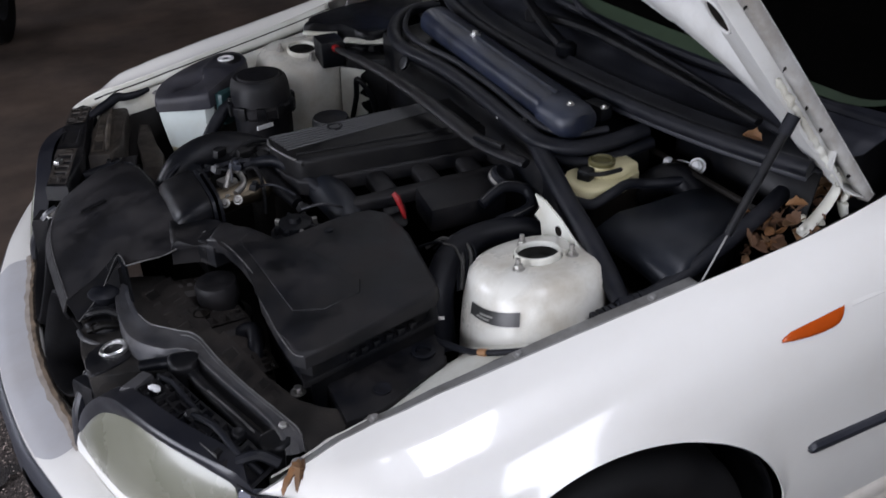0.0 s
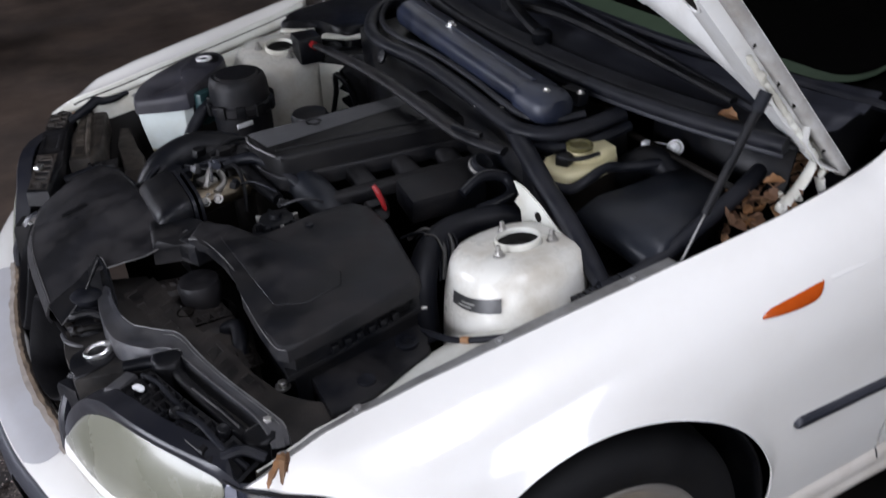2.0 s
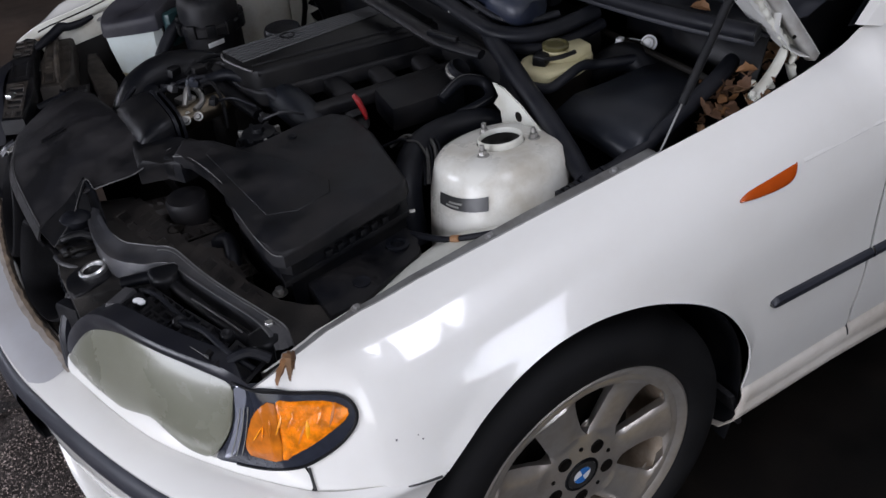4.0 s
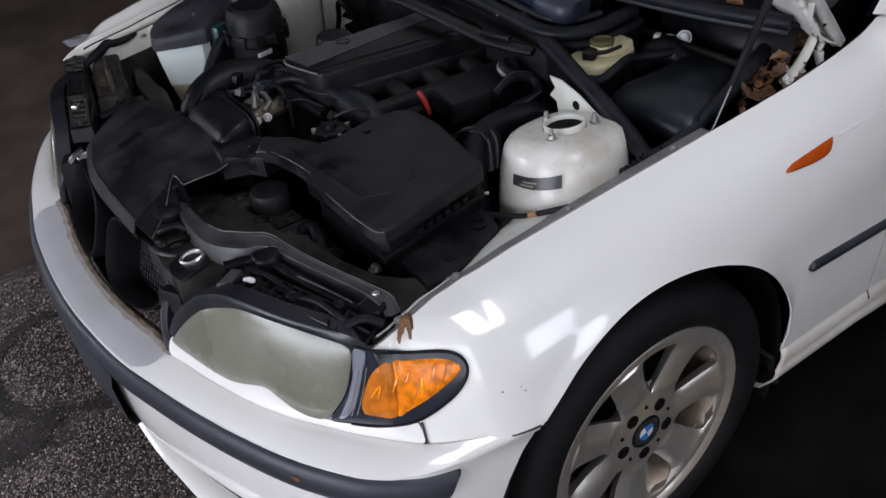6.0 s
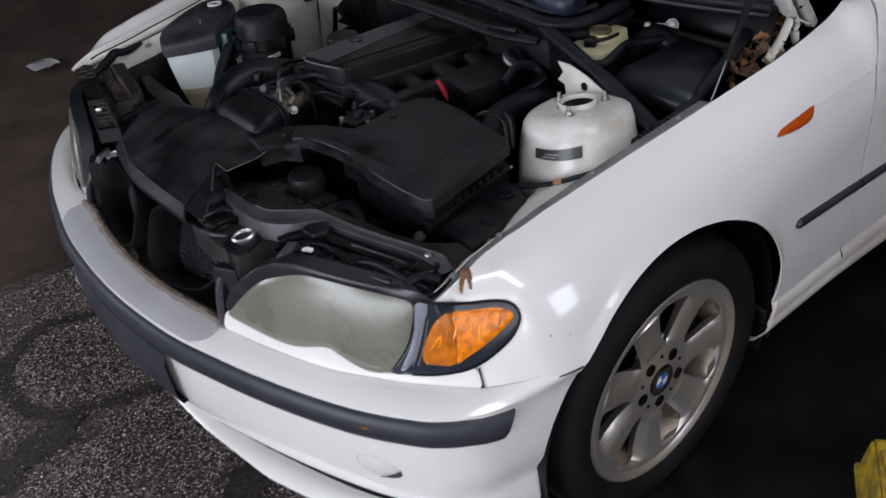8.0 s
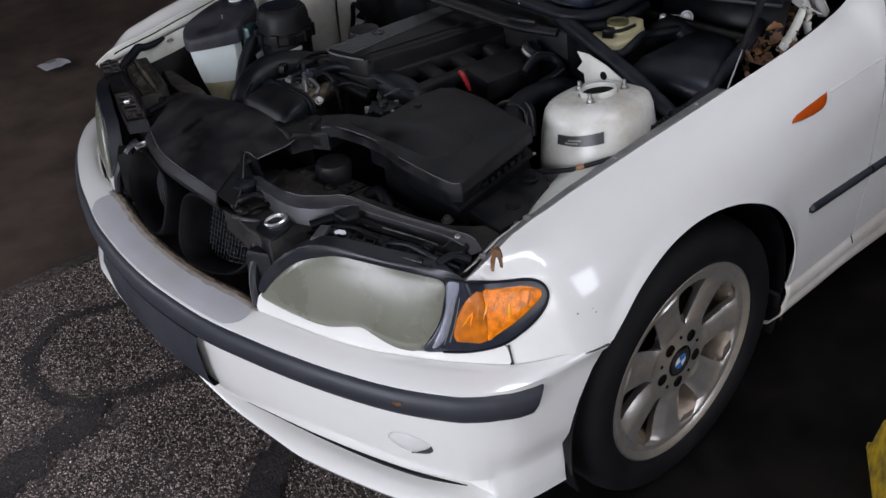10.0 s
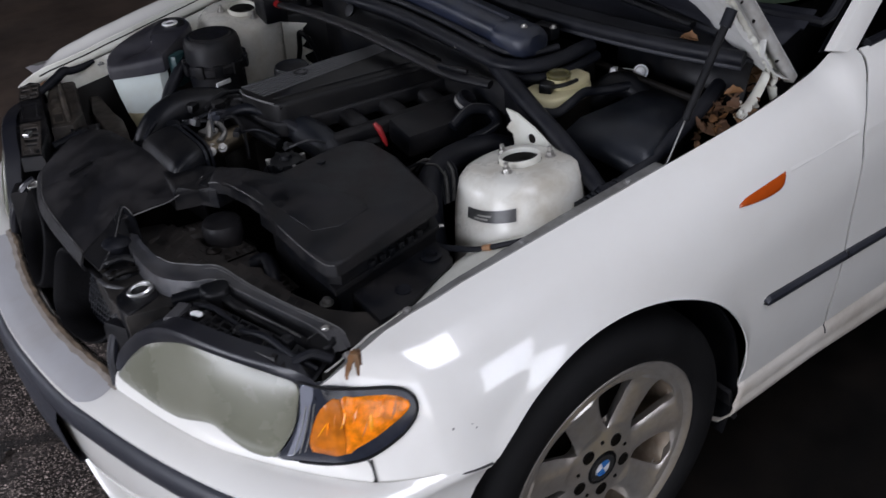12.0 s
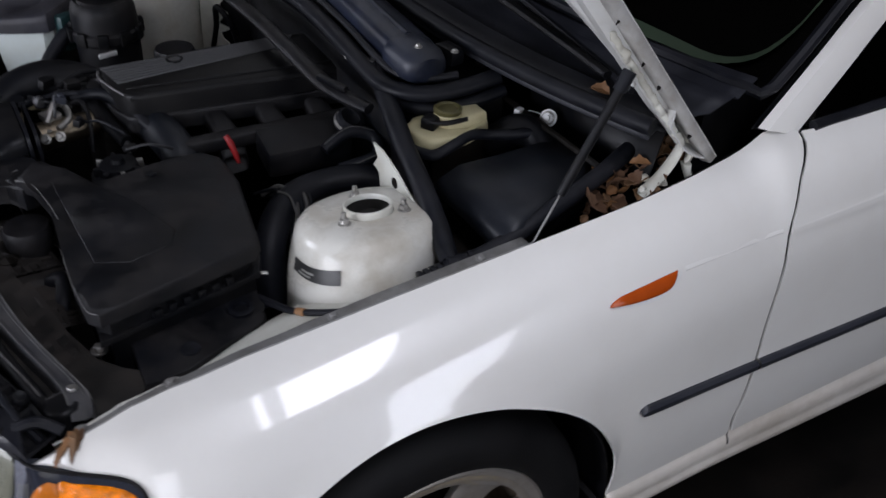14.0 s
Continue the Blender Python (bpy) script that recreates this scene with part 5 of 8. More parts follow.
for pts, r in (([(-0.528, -0.425, 0.728), (-0.512, -0.470, 0.738), (-0.500, -0.520, 0.730), (-0.480, -0.560, 0.718)], 0.0042), ([(-0.505, -0.545, 0.735), (-0.485, -0.590, 0.742), (-0.470, -0.640, 0.730), (-0.450, -0.680, 0.715)], 0.0050), ([(-0.475, -0.655, 0.728), (-0.448, -0.665, 0.735), (-0.425, -0.680, 0.722)], 0.0075)):
    b = B()
    tube(b, pts, r, 8, 5)
    part("lamp_wire", b, RUBBER, lamp_left, "black lamp wiring")
edge_line(lamp_left, [(-0.472, -0.500, 0.732), (-0.452, -0.565, 0.731), (-0.438, -0.612, 0.728)], 0.0016)
edge_line(lamp_left, [(-0.535, -0.540, 0.7375), (-0.515, -0.592, 0.7365), (-0.497, -0.640, 0.7335)], 0.0009)
b = B()
lathe(b, [(0.0, -0.004), (0.0055, -0.003), (0.006, 0.0), (0.004, 0.003), (0.0, 0.004)], Matrix.Translation((-0.540, -0.466, 0.740)) @ pose(0, 0, 0, 20, 0, -55), 14, 1.9)
part("lamp_clip", b, ROUND_WHITE, lamp_left, "small white clip")
b = B()
box(b, (0.020, 0.014, 0.010), (-0.562, 0.360, 0.759), (0, 0, 50), 0.003)
part("lamp_clip", b, CHROME, lamp_right, "small shiny clip")

# grille mouth: two scooped ducts, wire screens, dark shroud
b = B()
sheet(b, [[(-0.55, y, 0.26), (-0.55, y, 0.70)] for y in np.linspace(-0.46, 0.46, 12)])
part("radiator_shroud", b, GRIME, car, "black shroud behind the grille", solid=0.006)
MOUTH = material("matt_black_duct", (0.0034, 0.0034, 0.0042), 0.6, spread=0.4, scale=25, bump=0.3, fine=200, dirt=(0.008, 0.007, 0.007), dirt_amount=0.5, dirt_scale=12, spec=0.10)
SCREEN = material("blue_black_wire", (0.006, 0.008, 0.014), 0.4, spread=0.3, bump=0.05, spec=0.3)


def kidney(sy):
    """One of the two air ducts; its mouth leans back from the bumper up to the front panel."""
    def at(c, s, k, deep):
        w, v = 0.5 + 0.5 * c * k, 0.5 + 0.5 * s * k
        y = 0.036 + 0.228 * w
        low, top = 0.566 + 0.040 * w * w, 0.712 - 0.014 * w
        z = low + (top - low) * v
        x = -0.686 + 0.052 * v + 0.48 * y * y
        return (x + 0.90 * deep, sy * (y - 0.25 * deep * (w - 0.3)), z - 0.35 * deep)
    ring = [(math.copysign(abs(math.cos(a)) ** 0.62, math.cos(a)), math.copysign(abs(math.sin(a)) ** 0.62, math.sin(a))) for a in [2 * math.pi * k / 56 for k in range(56)]]
    b = B()
    sheet(b, [[at(c, s, k, d) for c, s in ring] for k, d in ((1.10, 0.045), (1.09, 0.008), (1.06, 0.0), (1.01, -0.002), (0.97, 0.003), (0.93, 0.020), (0.90, 0.055), (0.84, 0.085))], True)
    duct = part("grille_duct", b, MOUTH, car, "black kidney-shaped air duct", angle=50)
    b = B()
    for k in range(19):
        c = -0.9 + 0.1 * k
        h = (1 - abs(c) ** 3.2) ** 0.31 * 0.9
        tube(b, [at(c, h * t, 1.0, 0.060) for t in (-1, 0, 1)], 0.0009, 4, 2)
    for k in range(13):
        s = -0.84 + 0.14 * k
        h = (1 - abs(s) ** 3.2) ** 0.31 * 0.9
        tube(b, [at(h * t, s, 1.0, 0.0612) for t in (-1, 0, 1)], 0.0009, 4, 2)
    part("wire_screen", b, SCREEN, duct, "fine blue-black wire screen")


kidney(-1)
kidney(1)
# posts between the ducts and the lamps
for sy in (-1, 1):
    b = B()
    prism(b, [(-0.655, 0.285 * sy), (-0.612, 0.272 * sy), (-0.585, 0.325 * sy), (-0.625, 0.345 * sy)], 0.55, 0.675, bevel=0.010, inset=0.25)
    post = part("grille_bracket", b, BLACK, car, "black bracket beside the grille")
    b = B()
    tube(b, [(-0.660, 0.318 * sy, 0.56), (-0.650, 0.308 * sy, 0.62), (-0.615, 0.290 * sy, 0.675), (-0.590, 0.286 * sy, 0.690)], 0.009, 8)
    part("bracket_pipe", b, BEZEL, post, "smooth blue-black pipe")
    edge_line(post, [(-0.668, 0.316 * sy, 0.565), (-0.658, 0.305 * sy, 0.622), (-0.624, 0.287 * sy, 0.679)], 0.0010)
b = B()
sheet(b, [both([bumper_point(q, -0.0 + a, z, 1.0) + V(d, 0, 0) for q in np.linspace(0, 0.30, 24)]) for a, z, d in ((0, 0.554, 0.004), (0, 0.50, 0.02), (0, 0.40, 0.04))])
part("grille_floor", b, BLACK2, car, "black lining below the grille mouth", solid=0.003)

# ---- intake: duct, air box ----
b = B()
def duct_row(pts, n=10):
    return crom(pts, n)


R = [duct_row([(-0.594, 0.225, 0.706), (-0.627, 0.06, 0.706), (-0.626, -0.170, 0.706)]), duct_row([(-0.592, 0.222, 0.720), (-0.630, 0.06, 0.722), (-0.629, -0.170, 0.720)]), duct_row([(-0.582, 0.215, 0.735), (-0.620, 0.06, 0.739), (-0.620, -0.162, 0.735)]),
     duct_row([(-0.55, 0.235, 0.746), (-0.565, 0.05, 0.754), (-0.562, -0.130, 0.748)]), duct_row([(-0.50, 0.270, 0.757), (-0.500, 0.06, 0.770), (-0.512, -0.140, 0.764)]), duct_row([(-0.450, 0.280, 0.762), (-0.445, 0.05, 0.780), (-0.450, -0.160, 0.772)]),
     duct_row([(-0.420, 0.255, 0.755), (-0.412, 0.04, 0.784), (-0.405, -0.150, 0.780)]), duct_row([(-0.405, 0.235, 0.735), (-0.398, 0.04, 0.770), (-0.385, -0.140, 0.770)]), duct_row([(-0.40, 0.22, 0.68), (-0.39, 0.04, 0.68), (-0.375, -0.135, 0.68)])]
sheet(b, R)
DUCT = material("dusty_duct_plastic", (0.0075, 0.0075, 0.0090), 0.42, spread=0.5, scale=13, bump=0.2, fine=500, dirt=(0.028, 0.0255, 0.026), dirt_amount=0.9, dirt_scale=8, spec=0.28)
duct = part("intake_duct", b, DUCT, car, "dusty black air intake duct", solid=0.004)
edge_line(duct, [(-0.581, 0.215, 0.7375), (-0.619, 0.06, 0.7415), (-0.619, -0.158, 0.7375)], 0.001)
edge_line(duct, [(-0.516, -0.150, 0.7655), (-0.485, -0.160, 0.772), (-0.45, -0.163, 0.7745), (-0.405, -0.153, 0.7825), (-0.372, -0.140, 0.787)], 0.0012)
# the folded tab at the duct's corner
b = B()
sheet(b, [[(-0.622, -0.170, 0.736), (-0.565, -0.138, 0.752), (-0.522, -0.112, 0.772)], [(-0.612, -0.212, 0.722), (-0.566, -0.168, 0.738), (-0.524, -0.124, 0.766)]])
sheet(b, [[(-0.524, -0.112, 0.774), (-0.516, -0.150, 0.766)], [(-0.535, -0.120, 0.715), (-0.520, -0.182, 0.712)]])
sheet(b, [[(-0.526, -0.114, 0.774), (-0.545, -0.130, 0.764)], [(-0.536, -0.170, 0.715), (-0.560, -0.180, 0.715)]])
tab = part("duct_tab", b, BLACK2, duct, "folded tab of the duct", solid=0.004)
edge_line(tab, [(-0.612, -0.213, 0.723), (-0.566, -0.169, 0.740), (-0.524, -0.120, 0.772), (-0.517, -0.150, 0.768)], 0.001)
# marks pressed into the duct's top, unreadable
b = B()
for k in range(3):
    box(b, (0.05, 0.010, 0.002), (-0.53 + 0.02 * k, 0.10 - 0.03 * k, 0.767), (0, -10, 10), 0)
part("pressed_mark", b, BLACK2, duct)
# neck between duct and air box, with a strap
b = B()
prism(b, [(-0.425, -0.06), (-0.440, -0.158), (-0.395, -0.172), (-0.376, -0.205), (-0.300, -0.185), (-0.318, -0.145), (-0.352, -0.120), (-0.365, -0.07)], 0.748, 0.787, bevel=0.012, segments=3, inset=0.04)
neck = part("duct_neck", b, BLACK, car, "black neck of the intake")
b = B()
c, n, d = V(-0.356, -0.158, 0.0), V(0.86, 0.5, 0), V(0.42, -0.72, 0) * 0.012
line = [c - n * 0.040 + V(0, 0, 0.755), c - n * 0.039 + V(0, 0, 0.780), c - n * 0.030 + V(0, 0, 0.7895), c + V(0, 0, 0.7905), c + n * 0.030 + V(0, 0, 0.7895), c + n * 0.039 + V(0, 0, 0.77)]
sheet(b, [[q - d, q - d * 0.4 + V(0, 0, 0.0015), q + d * 0.4 + V(0, 0, 0.0015), q + d] for q in crom(line, 4)])
part("strap", b, BLACK2, neck, "flat rubber strap over the neck", solid=0.002)

LID = [(-0.382, -0.188), (-0.362, -0.215), (-0.350, -0.280), (-0.346, -0.350), (-0.358, -0.410), (-0.361, -0.500), (-0.358, -0.562), (-0.345, -0.578), (-0.320, -0.574), (-0.117, -0.531), (-0.100, -0.512), (-0.070, -0.345),
       (-0.072, -0.262), (-0.095, -0.232), (-0.150, -0.228), (-0.240, -0.245), (-0.282, -0.262), (-0.294, -0.235), (-0.303, -0.185), (-0.348, -0.142)]
b = B()
prism(b, LID, 0.776, 0.800, bevel=0.008, segments=3, inset=0.012)
air = part("air_box", b, BLACK, car, "large dusty black air filter box", angle=50)
b = B()
prism(b, [(x + 0.012 * (1 if x < -0.22 else -1), y + 0.014 * (1 if y < -0.4 else -1)) for x, y in LID[2:17]], 0.735, 0.778, bevel=0.003)
part("lid_wall", b, BLACK2, air)
b = B()
prism(b, [(-0.335, -0.555), (-0.115, -0.518), (-0.090, -0.30), (-0.10, -0.24), (-0.29, -0.265), (-0.335, -0.33)], 0.55, 0.736, bevel=0)
part("lower_case", b, BLACK2, air)
b = B()
prism(b, [(-0.350, -0.572), (-0.110, -0.524), (-0.092, -0.48), (-0.10, -0.46), (-0.34, -0.50)], 0.738, 0.748, bevel=0.003)
part("case_ledge", b, BLACK2, air, "ledge round the lower case")
for k in range(6):
    x = -0.268 + 0.022 * k
    b = B()
    box(b, (0.013, 0.010, 0.014), (x, -0.552 + 0.21 * (x + 0.268), 0.753), (0, 0, 12), 0.003)
    part("case_rib", b, BLACK2, air)
edge_line(air, [(-0.381, -0.190, 0.797), (-0.361, -0.217, 0.799), (-0.349, -0.282, 0.7995), (-0.345, -0.335, 0.7995)], 0.0013)
edge_line(air, [(-0.357, -0.412, 0.7985), (-0.360, -0.50, 0.7985), (-0.357, -0.560, 0.798), (-0.346, -0.575, 0.797)], 0.0008)
b = B()
prism(b, [(-0.335, -0.22), (-0.31, -0.20), (-0.235, -0.33), (-0.200, -0.44), (-0.215, -0.475), (-0.28, -0.49), (-0.325, -0.47), (-0.330, -0.35)], 0.797, 0.8012, bevel=0.0011, inset=0.04)
part("lid_dome", b, BLACK, air, "slightly raised field of the lid")
b = B()
lathe(b, [(0.008, 0.799), (0.008, 0.803), (0.0, 0.804)], Matrix.Translation((-0.19, -0.27, 0)), 10)
part("lid_stud", b, BLACK2, air)
# bracket with an eye beside the box
b = B()
prism(b, [(-0.315, -0.640), (-0.31, -0.55), (-0.27, -0.51), (-0.16, -0.46), (-0.112, -0.500), (-0.123, -0.559), (-0.123, -0.575), (-0.132, -0.589), (-0.145, -0.597), (-0.160, -0.602), (-0.193, -0.611), (-0.216, -0.621), (-0.242, -0.635), (-0.261, -0.639)], 0.680, 0.713, bevel=0.005)
br = part("air_box_bracket", b, BLACK, car, "black bracket beside the air box")
b = B()
lathe(b, [(0.018, 0.711), (0.019, 0.718), (0.012, 0.719), (0.011, 0.713), (0.0, 0.712)], Matrix.Translation((-0.152, -0.553, 0)), 20)
part("rubber_eye", b, RUBBER, br, "round rubber bush")
b = B()
lathe(b, [(0.014, 0.711), (0.014, 0.716), (0.009, 0.716), (0.0, 0.712)], Matrix.Translation((-0.242, -0.600, 0)), 20)
part("rubber_eye", b, RUBBER, br, "round rubber bush")
# filler neck in front of the air box
b = B()
lathe(b, [(0.030, 0.60), (0.032, 0.69), (0.036, 0.70), (0.038, 0.725), (0.034, 0.733), (0.0, 0.735)], Matrix.Translation((-0.385, -0.222, 0)), 24)
lathe(b, [(0.05, 0.55), (0.052, 0.66), (0.04, 0.67)], Matrix.Translation((-0.385, -0.222, 0)), 20)
part("coolant_filler", b, DUCT, car, "black screw cap in front of the air box")
b = B()
tube(b, [(-0.40, -0.30, 0.66), (-0.36, -0.33, 0.69), (-0.37, -0.38, 0.68), (-0.40, -0.42, 0.62)], 0.014, 10)
tube(b, [(-0.44, -0.33, 0.60), (-0.38, -0.42, 0.62), (-0.34, -0.54, 0.60)], 0.02, 10)
part("coolant_hose", b, RUBBER, car)


# ---- engine ----
b = B()
box(b, (0.60, 0.20, 0.40), (0.08, 0.06, 0.57), (0, 0, 0), 0.02)
engine = part("engine", b, GRIME, car, "oily black engine block")
COVER = [(-0.190, 0.052), (-0.196, 0.02), (-0.184, -0.034), (-0.172, -0.070), (-0.155, -0.082), (0.235, -0.128), (0.290, -0.125), (0.30, -0.02), (0.285, 0.052), (0.02, 0.062), (-0.10, 0.058)]
b = B()
prism(b, COVER, 0.800, 0.846, bevel=0.010, segments=3, inset=0.02)
COVERBLACK = material("satin_black_cover", (0.0052, 0.0052, 0.0060), 0.34, spread=0.35, scale=12, bump=0.08, fine=900, dirt=(0.019, 0.018, 0.016), dirt_amount=0.5, dirt_scale=5, spec=0.16)
cover = part("engine_cover", b, COVERBLACK, engine, "long black engine cover with silver ribs", angle=50)
b = B()
prism(b, [(x * 1.02, y - 0.006 if y < 0 else y) for x, y in COVER], 0.775, 0.806, bevel=0.006)
part("cover_skirt", b, BLACK, engine)
for k in range(7):
    y = 0.045 - 0.0115 * k
    b = B()
    x0 = -0.186 + 0.002 * k
    rows = []
    for x, w in ((x0, 0.0036), (x0 + 0.02, 0.0033), (0.0, 0.0027), (0.10, 0.0020), (0.185 - 0.004 * k, 0.0009)):
        yy = y + 0.010 * (x - x0) * (k - 0) / 0.35 * 0.5 + 0.004
        rows.append([(x, yy - w, 0.845), (x, yy - w * 0.7, 0.8485), (x, yy + w * 0.7, 0.8485), (x, yy + w, 0.845)])
    sheet(b, rows)
    part("silver_rib", b, STRIPE, engine, "thin silver rib")
b = B()
lathe(b, [(0.016, 0.846), (0.016, 0.849), (0.012, 0.8495), (0.011, 0.842), (0.0, 0.842)], Matrix.Translation((-0.055, 0.032, 0)), 20)
part("cover_cap", b, BLACK2, engine, "round cap in the cover")
b = B()
tube(b, [(-0.165, -0.072, 0.836), (0.05, -0.102, 0.836), (0.24, -0.126, 0.836)], 0.004, 6, 2)
tube(b, [(-0.165, -0.050, 0.847), (0.05, -0.080, 0.847), (0.25, -0.104, 0.847)], 0.003, 6, 2)
part("cover_edge", b, COVERBLACK, engine)
edge_line(engine, [(-0.190, 0.048, 0.8435), (-0.195, 0.02, 0.8435), (-0.184, -0.032, 0.8435), (-0.172, -0.066, 0.8430)], 0.0022, "light_lip")
# oil filler cap behind the ribs
b = B()
lathe(b, [(0.040, 0.79), (0.040, 0.822), (0.036, 0.830), (0.012, 0.832), (0.0, 0.832)], Matrix.Translation((-0.03, 0.125, 0)), 28)
part("oil_cap", b, BLACK2, engine, "round black oil filler cap")
# intake runners and rail
RUNNER = material("dust_topped_plastic", (0.0065, 0.0065, 0.008), 0.45, spread=0.4, scale=16, bump=0.12, fine=600, dirt=(0.036, 0.034, 0.034), dirt_amount=0.6, dirt_scale=9, spec=0.25)
for k in range(4):
    x = -0.030 + 0.0915 * k
    b = B()
    rows = []
    for dx, y, z, w, h in ((-0.004, -0.050, 0.778, 0.019, 0.016), (-0.002, -0.080, 0.782, 0.019, 0.017), (0.0, -0.105, 0.781, 0.019, 0.018), (0.002, -0.130, 0.775, 0.020, 0.018), (0.004, -0.160 - 0.004 * k, 0.764, 0.024, 0.018), (0.004, -0.185 - 0.004 * k, 0.73, 0.024, 0.018)):
        rows.append([(x + dx + w * math.copysign(abs(math.cos(a)) ** 0.55, math.cos(a)), y, z + h * math.copysign(abs(math.sin(a)) ** 0.55, math.sin(a))) for a in [2 * math.pi * n / 28 for n in range(28)]])
    sheet(b, rows, True)
    part("intake_runner", b, RUNNER, engine, "dusty dark grey intake runner")
b = B()
sheet(b, [[(-0.105 + 0.40 * v, -0.163 - 0.022 * v + 0.015 * math.copysign(abs(math.cos(a)) ** 0.5, math.cos(a)), 0.772 + 0.014 * math.copysign(abs(math.sin(a)) ** 0.5, math.sin(a))) for a in [2 * math.pi * n / 24 for n in range(24)]] for v in np.linspace(0, 1, 14)], True)
part("intake_rail", b, RUNNER, engine, "dusty rail that joins the runners")
b = B()
box(b, (0.155, 0.085, 0.055), (0.085, -0.235, 0.765), (8, 0, -4), 0.012)
part("rail_cover", b, BLACK, engine, "black box beside the intake")
b = B()
tube(b, [(-0.136, -0.045, 0.770), (-0.130, -0.075, 0.776), (-0.122, -0.115, 0.772), (-0.114, -0.155, 0.758), (-0.110, -0.180, 0.735)], [0.030, 0.033, 0.034, 0.033, 0.028], 18, 4)
part("intake_elbow", b, BLUEDUST, engine, "dark blue-grey end of the intake")
b = B()
tube(b, [(-0.210, 0.085, 0.793), (-0.212, 0.028, 0.790), (-0.203, -0.037, 0.783), (-0.188, -0.094, 0.770)], [0.013, 0.014, 0.014, 0.012], 12, 5)
part("breather_hose", b, BLACK2, engine, "black hose beside the engine cover")
b = B()
lathe(b, [(0.012, 0), (0.013, 0.01), (0.0, 0.012)], Matrix.Translation((-0.125, -0.205, 0.765)), 14)
part("blue_plug", b, BLUE, engine, "blue-grey plug")
# oil filter housing cap
b = B()
m = Matrix.Translation((-0.225, -0.195, 0))
lathe(b, [(0.04, 0.60), (0.042, 0.755), (0.045, 0.758), (0.045, 0.772), (0.034, 0.776), (0.030, 0.790), (0.012, 0.792), (0.010, 0.80), (0.0, 0.80)], m, 28)
part("oil_filter_cap", b, BLACK2, engine, "ribbed black filter cap")
for k in range(8):
    a = 2 * math.pi * k / 8
    b = B()
    box(b, (0.012, 0.007, 0.016), (-0.225 + 0.034 * math.cos(a), -0.195 + 0.034 * math.sin(a), 0.782), (0, 0, math.degrees(a)), 0.002)
    part("cap_lug", b, STEEL if k % 3 == 0 else BLACK2, engine)
# air-mass elbow between duct and throttle
b = B()
rows = []
for x, y, z, w, h in ((-0.418, -0.01, 0.755, 0.078, 0.030), (-0.408, -0.01, 0.782, 0.084, 0.034), (-0.395, -0.012, 0.792, 0.084, 0.036), (-0.362, -0.015, 0.800, 0.082, 0.038), (-0.346, -0.015, 0.800, 0.078, 0.038)):
    rows.append([(x, y + w * math.copysign(abs(math.cos(a)) ** 0.3, math.cos(a)), z - 0.02 + h * math.copysign(abs(math.sin(a)) ** 0.4, math.sin(a))) for a in [2 * math.pi * k / 36 for k in range(36)]])
vs = sheet(b, rows, True)
b.faces.new(vs[0][::-1])
b.faces.new(vs[-1])
elbow = part("air_elbow", b, BLACK2, car, "rounded black air intake elbow")
for k in range(2):
    b = B()
    x = -0.344 + 0.014 * k
    ring = []
    for dx in (0.0, 0.006):
        ring.append([(x + dx, -0.015 + (0.084 - 0.012 * k) * math.copysign(abs(math.cos(a)) ** 0.4, math.cos(a)), 0.778 + (0.042 - 0.005 * k) * math.copysign(abs(math.sin(a)) ** 0.6, math.sin(a))) for a in [2 * math.pi * j / 32 for j in range(32)]])
    vs = sheet(b, ring, True)
    b.faces.new(vs[0][::-1])
    b.faces.new(vs[-1])
    part("elbow_fold", b, RUBBER, elbow, "rubber fold of the elbow")
# throttle tube, valve and bracket
b = B()
tube(b, [(-0.315, -0.005, 0.765), (-0.27, 0.0, 0.768), (-0.205, 0.005, 0.770)], [0.026, 0.024, 0.022], 18, 3)
valve = part("idle_valve", b, GOLD, engine, "brassy metal valve tube")
b = B()
tube(b, [(-0.30, -0.012, 0.792), (-0.278, 0.02, 0.81), (-0.262, 0.025, 0.802), (-0.262, -0.005, 0.79), (-0.285, -0.025, 0.785)], 0.006, 8)
box(b, (0.03, 0.03, 0.012), (-0.29, 0.01, 0.795), (0, 0, 20), 0.003)
part("bracket", b, STEEL, engine, "bright metal bracket")
for dx, dy in ((0, 0.012), (-0.012, -0.010), (0.012, -0.010)):
    bolt(engine, (-0.298 + dx, -0.030 + dy, 0.778), 0.006, 0.007, STEEL, (-0.3, -0.8, 0.5))
b = B()
box(b, (0.042, 0.014, 0.036), (-0.298, -0.026, 0.768), (30, 0, 10), 0.008)
part("valve_flange", b, GOLD, engine)
b = B()
tube(b, [(-0.25, 0.03, 0.80), (-0.235, 0.0, 0.815), (-0.232, -0.03, 0.79), (-0.24, -0.05, 0.74)], 0.004, 8)
part("wire", b, BLACK2, engine)
b = B()
tube(b, [(-0.24, 0.05, 0.80), (-0.19, 0.01, 0.815), (-0.16, -0.06, 0.805), (-0.13, -0.13, 0.775)], 0.012, 10)
part("vent_hose", b, RUBBER, engine, "black breather hose")
b = B()
tube(b, [(-0.39, 0.15, 0.72), (-0.34, 0.16, 0.775), (-0.27, 0.16, 0.795), (-0.20, 0.13, 0.785), (-0.15, 0.11, 0.74)], [0.030, 0.036, 0.038, 0.036, 0.032], 18)
part("radiator_hose", b, BLACK2, engine, "thick black radiator hose")
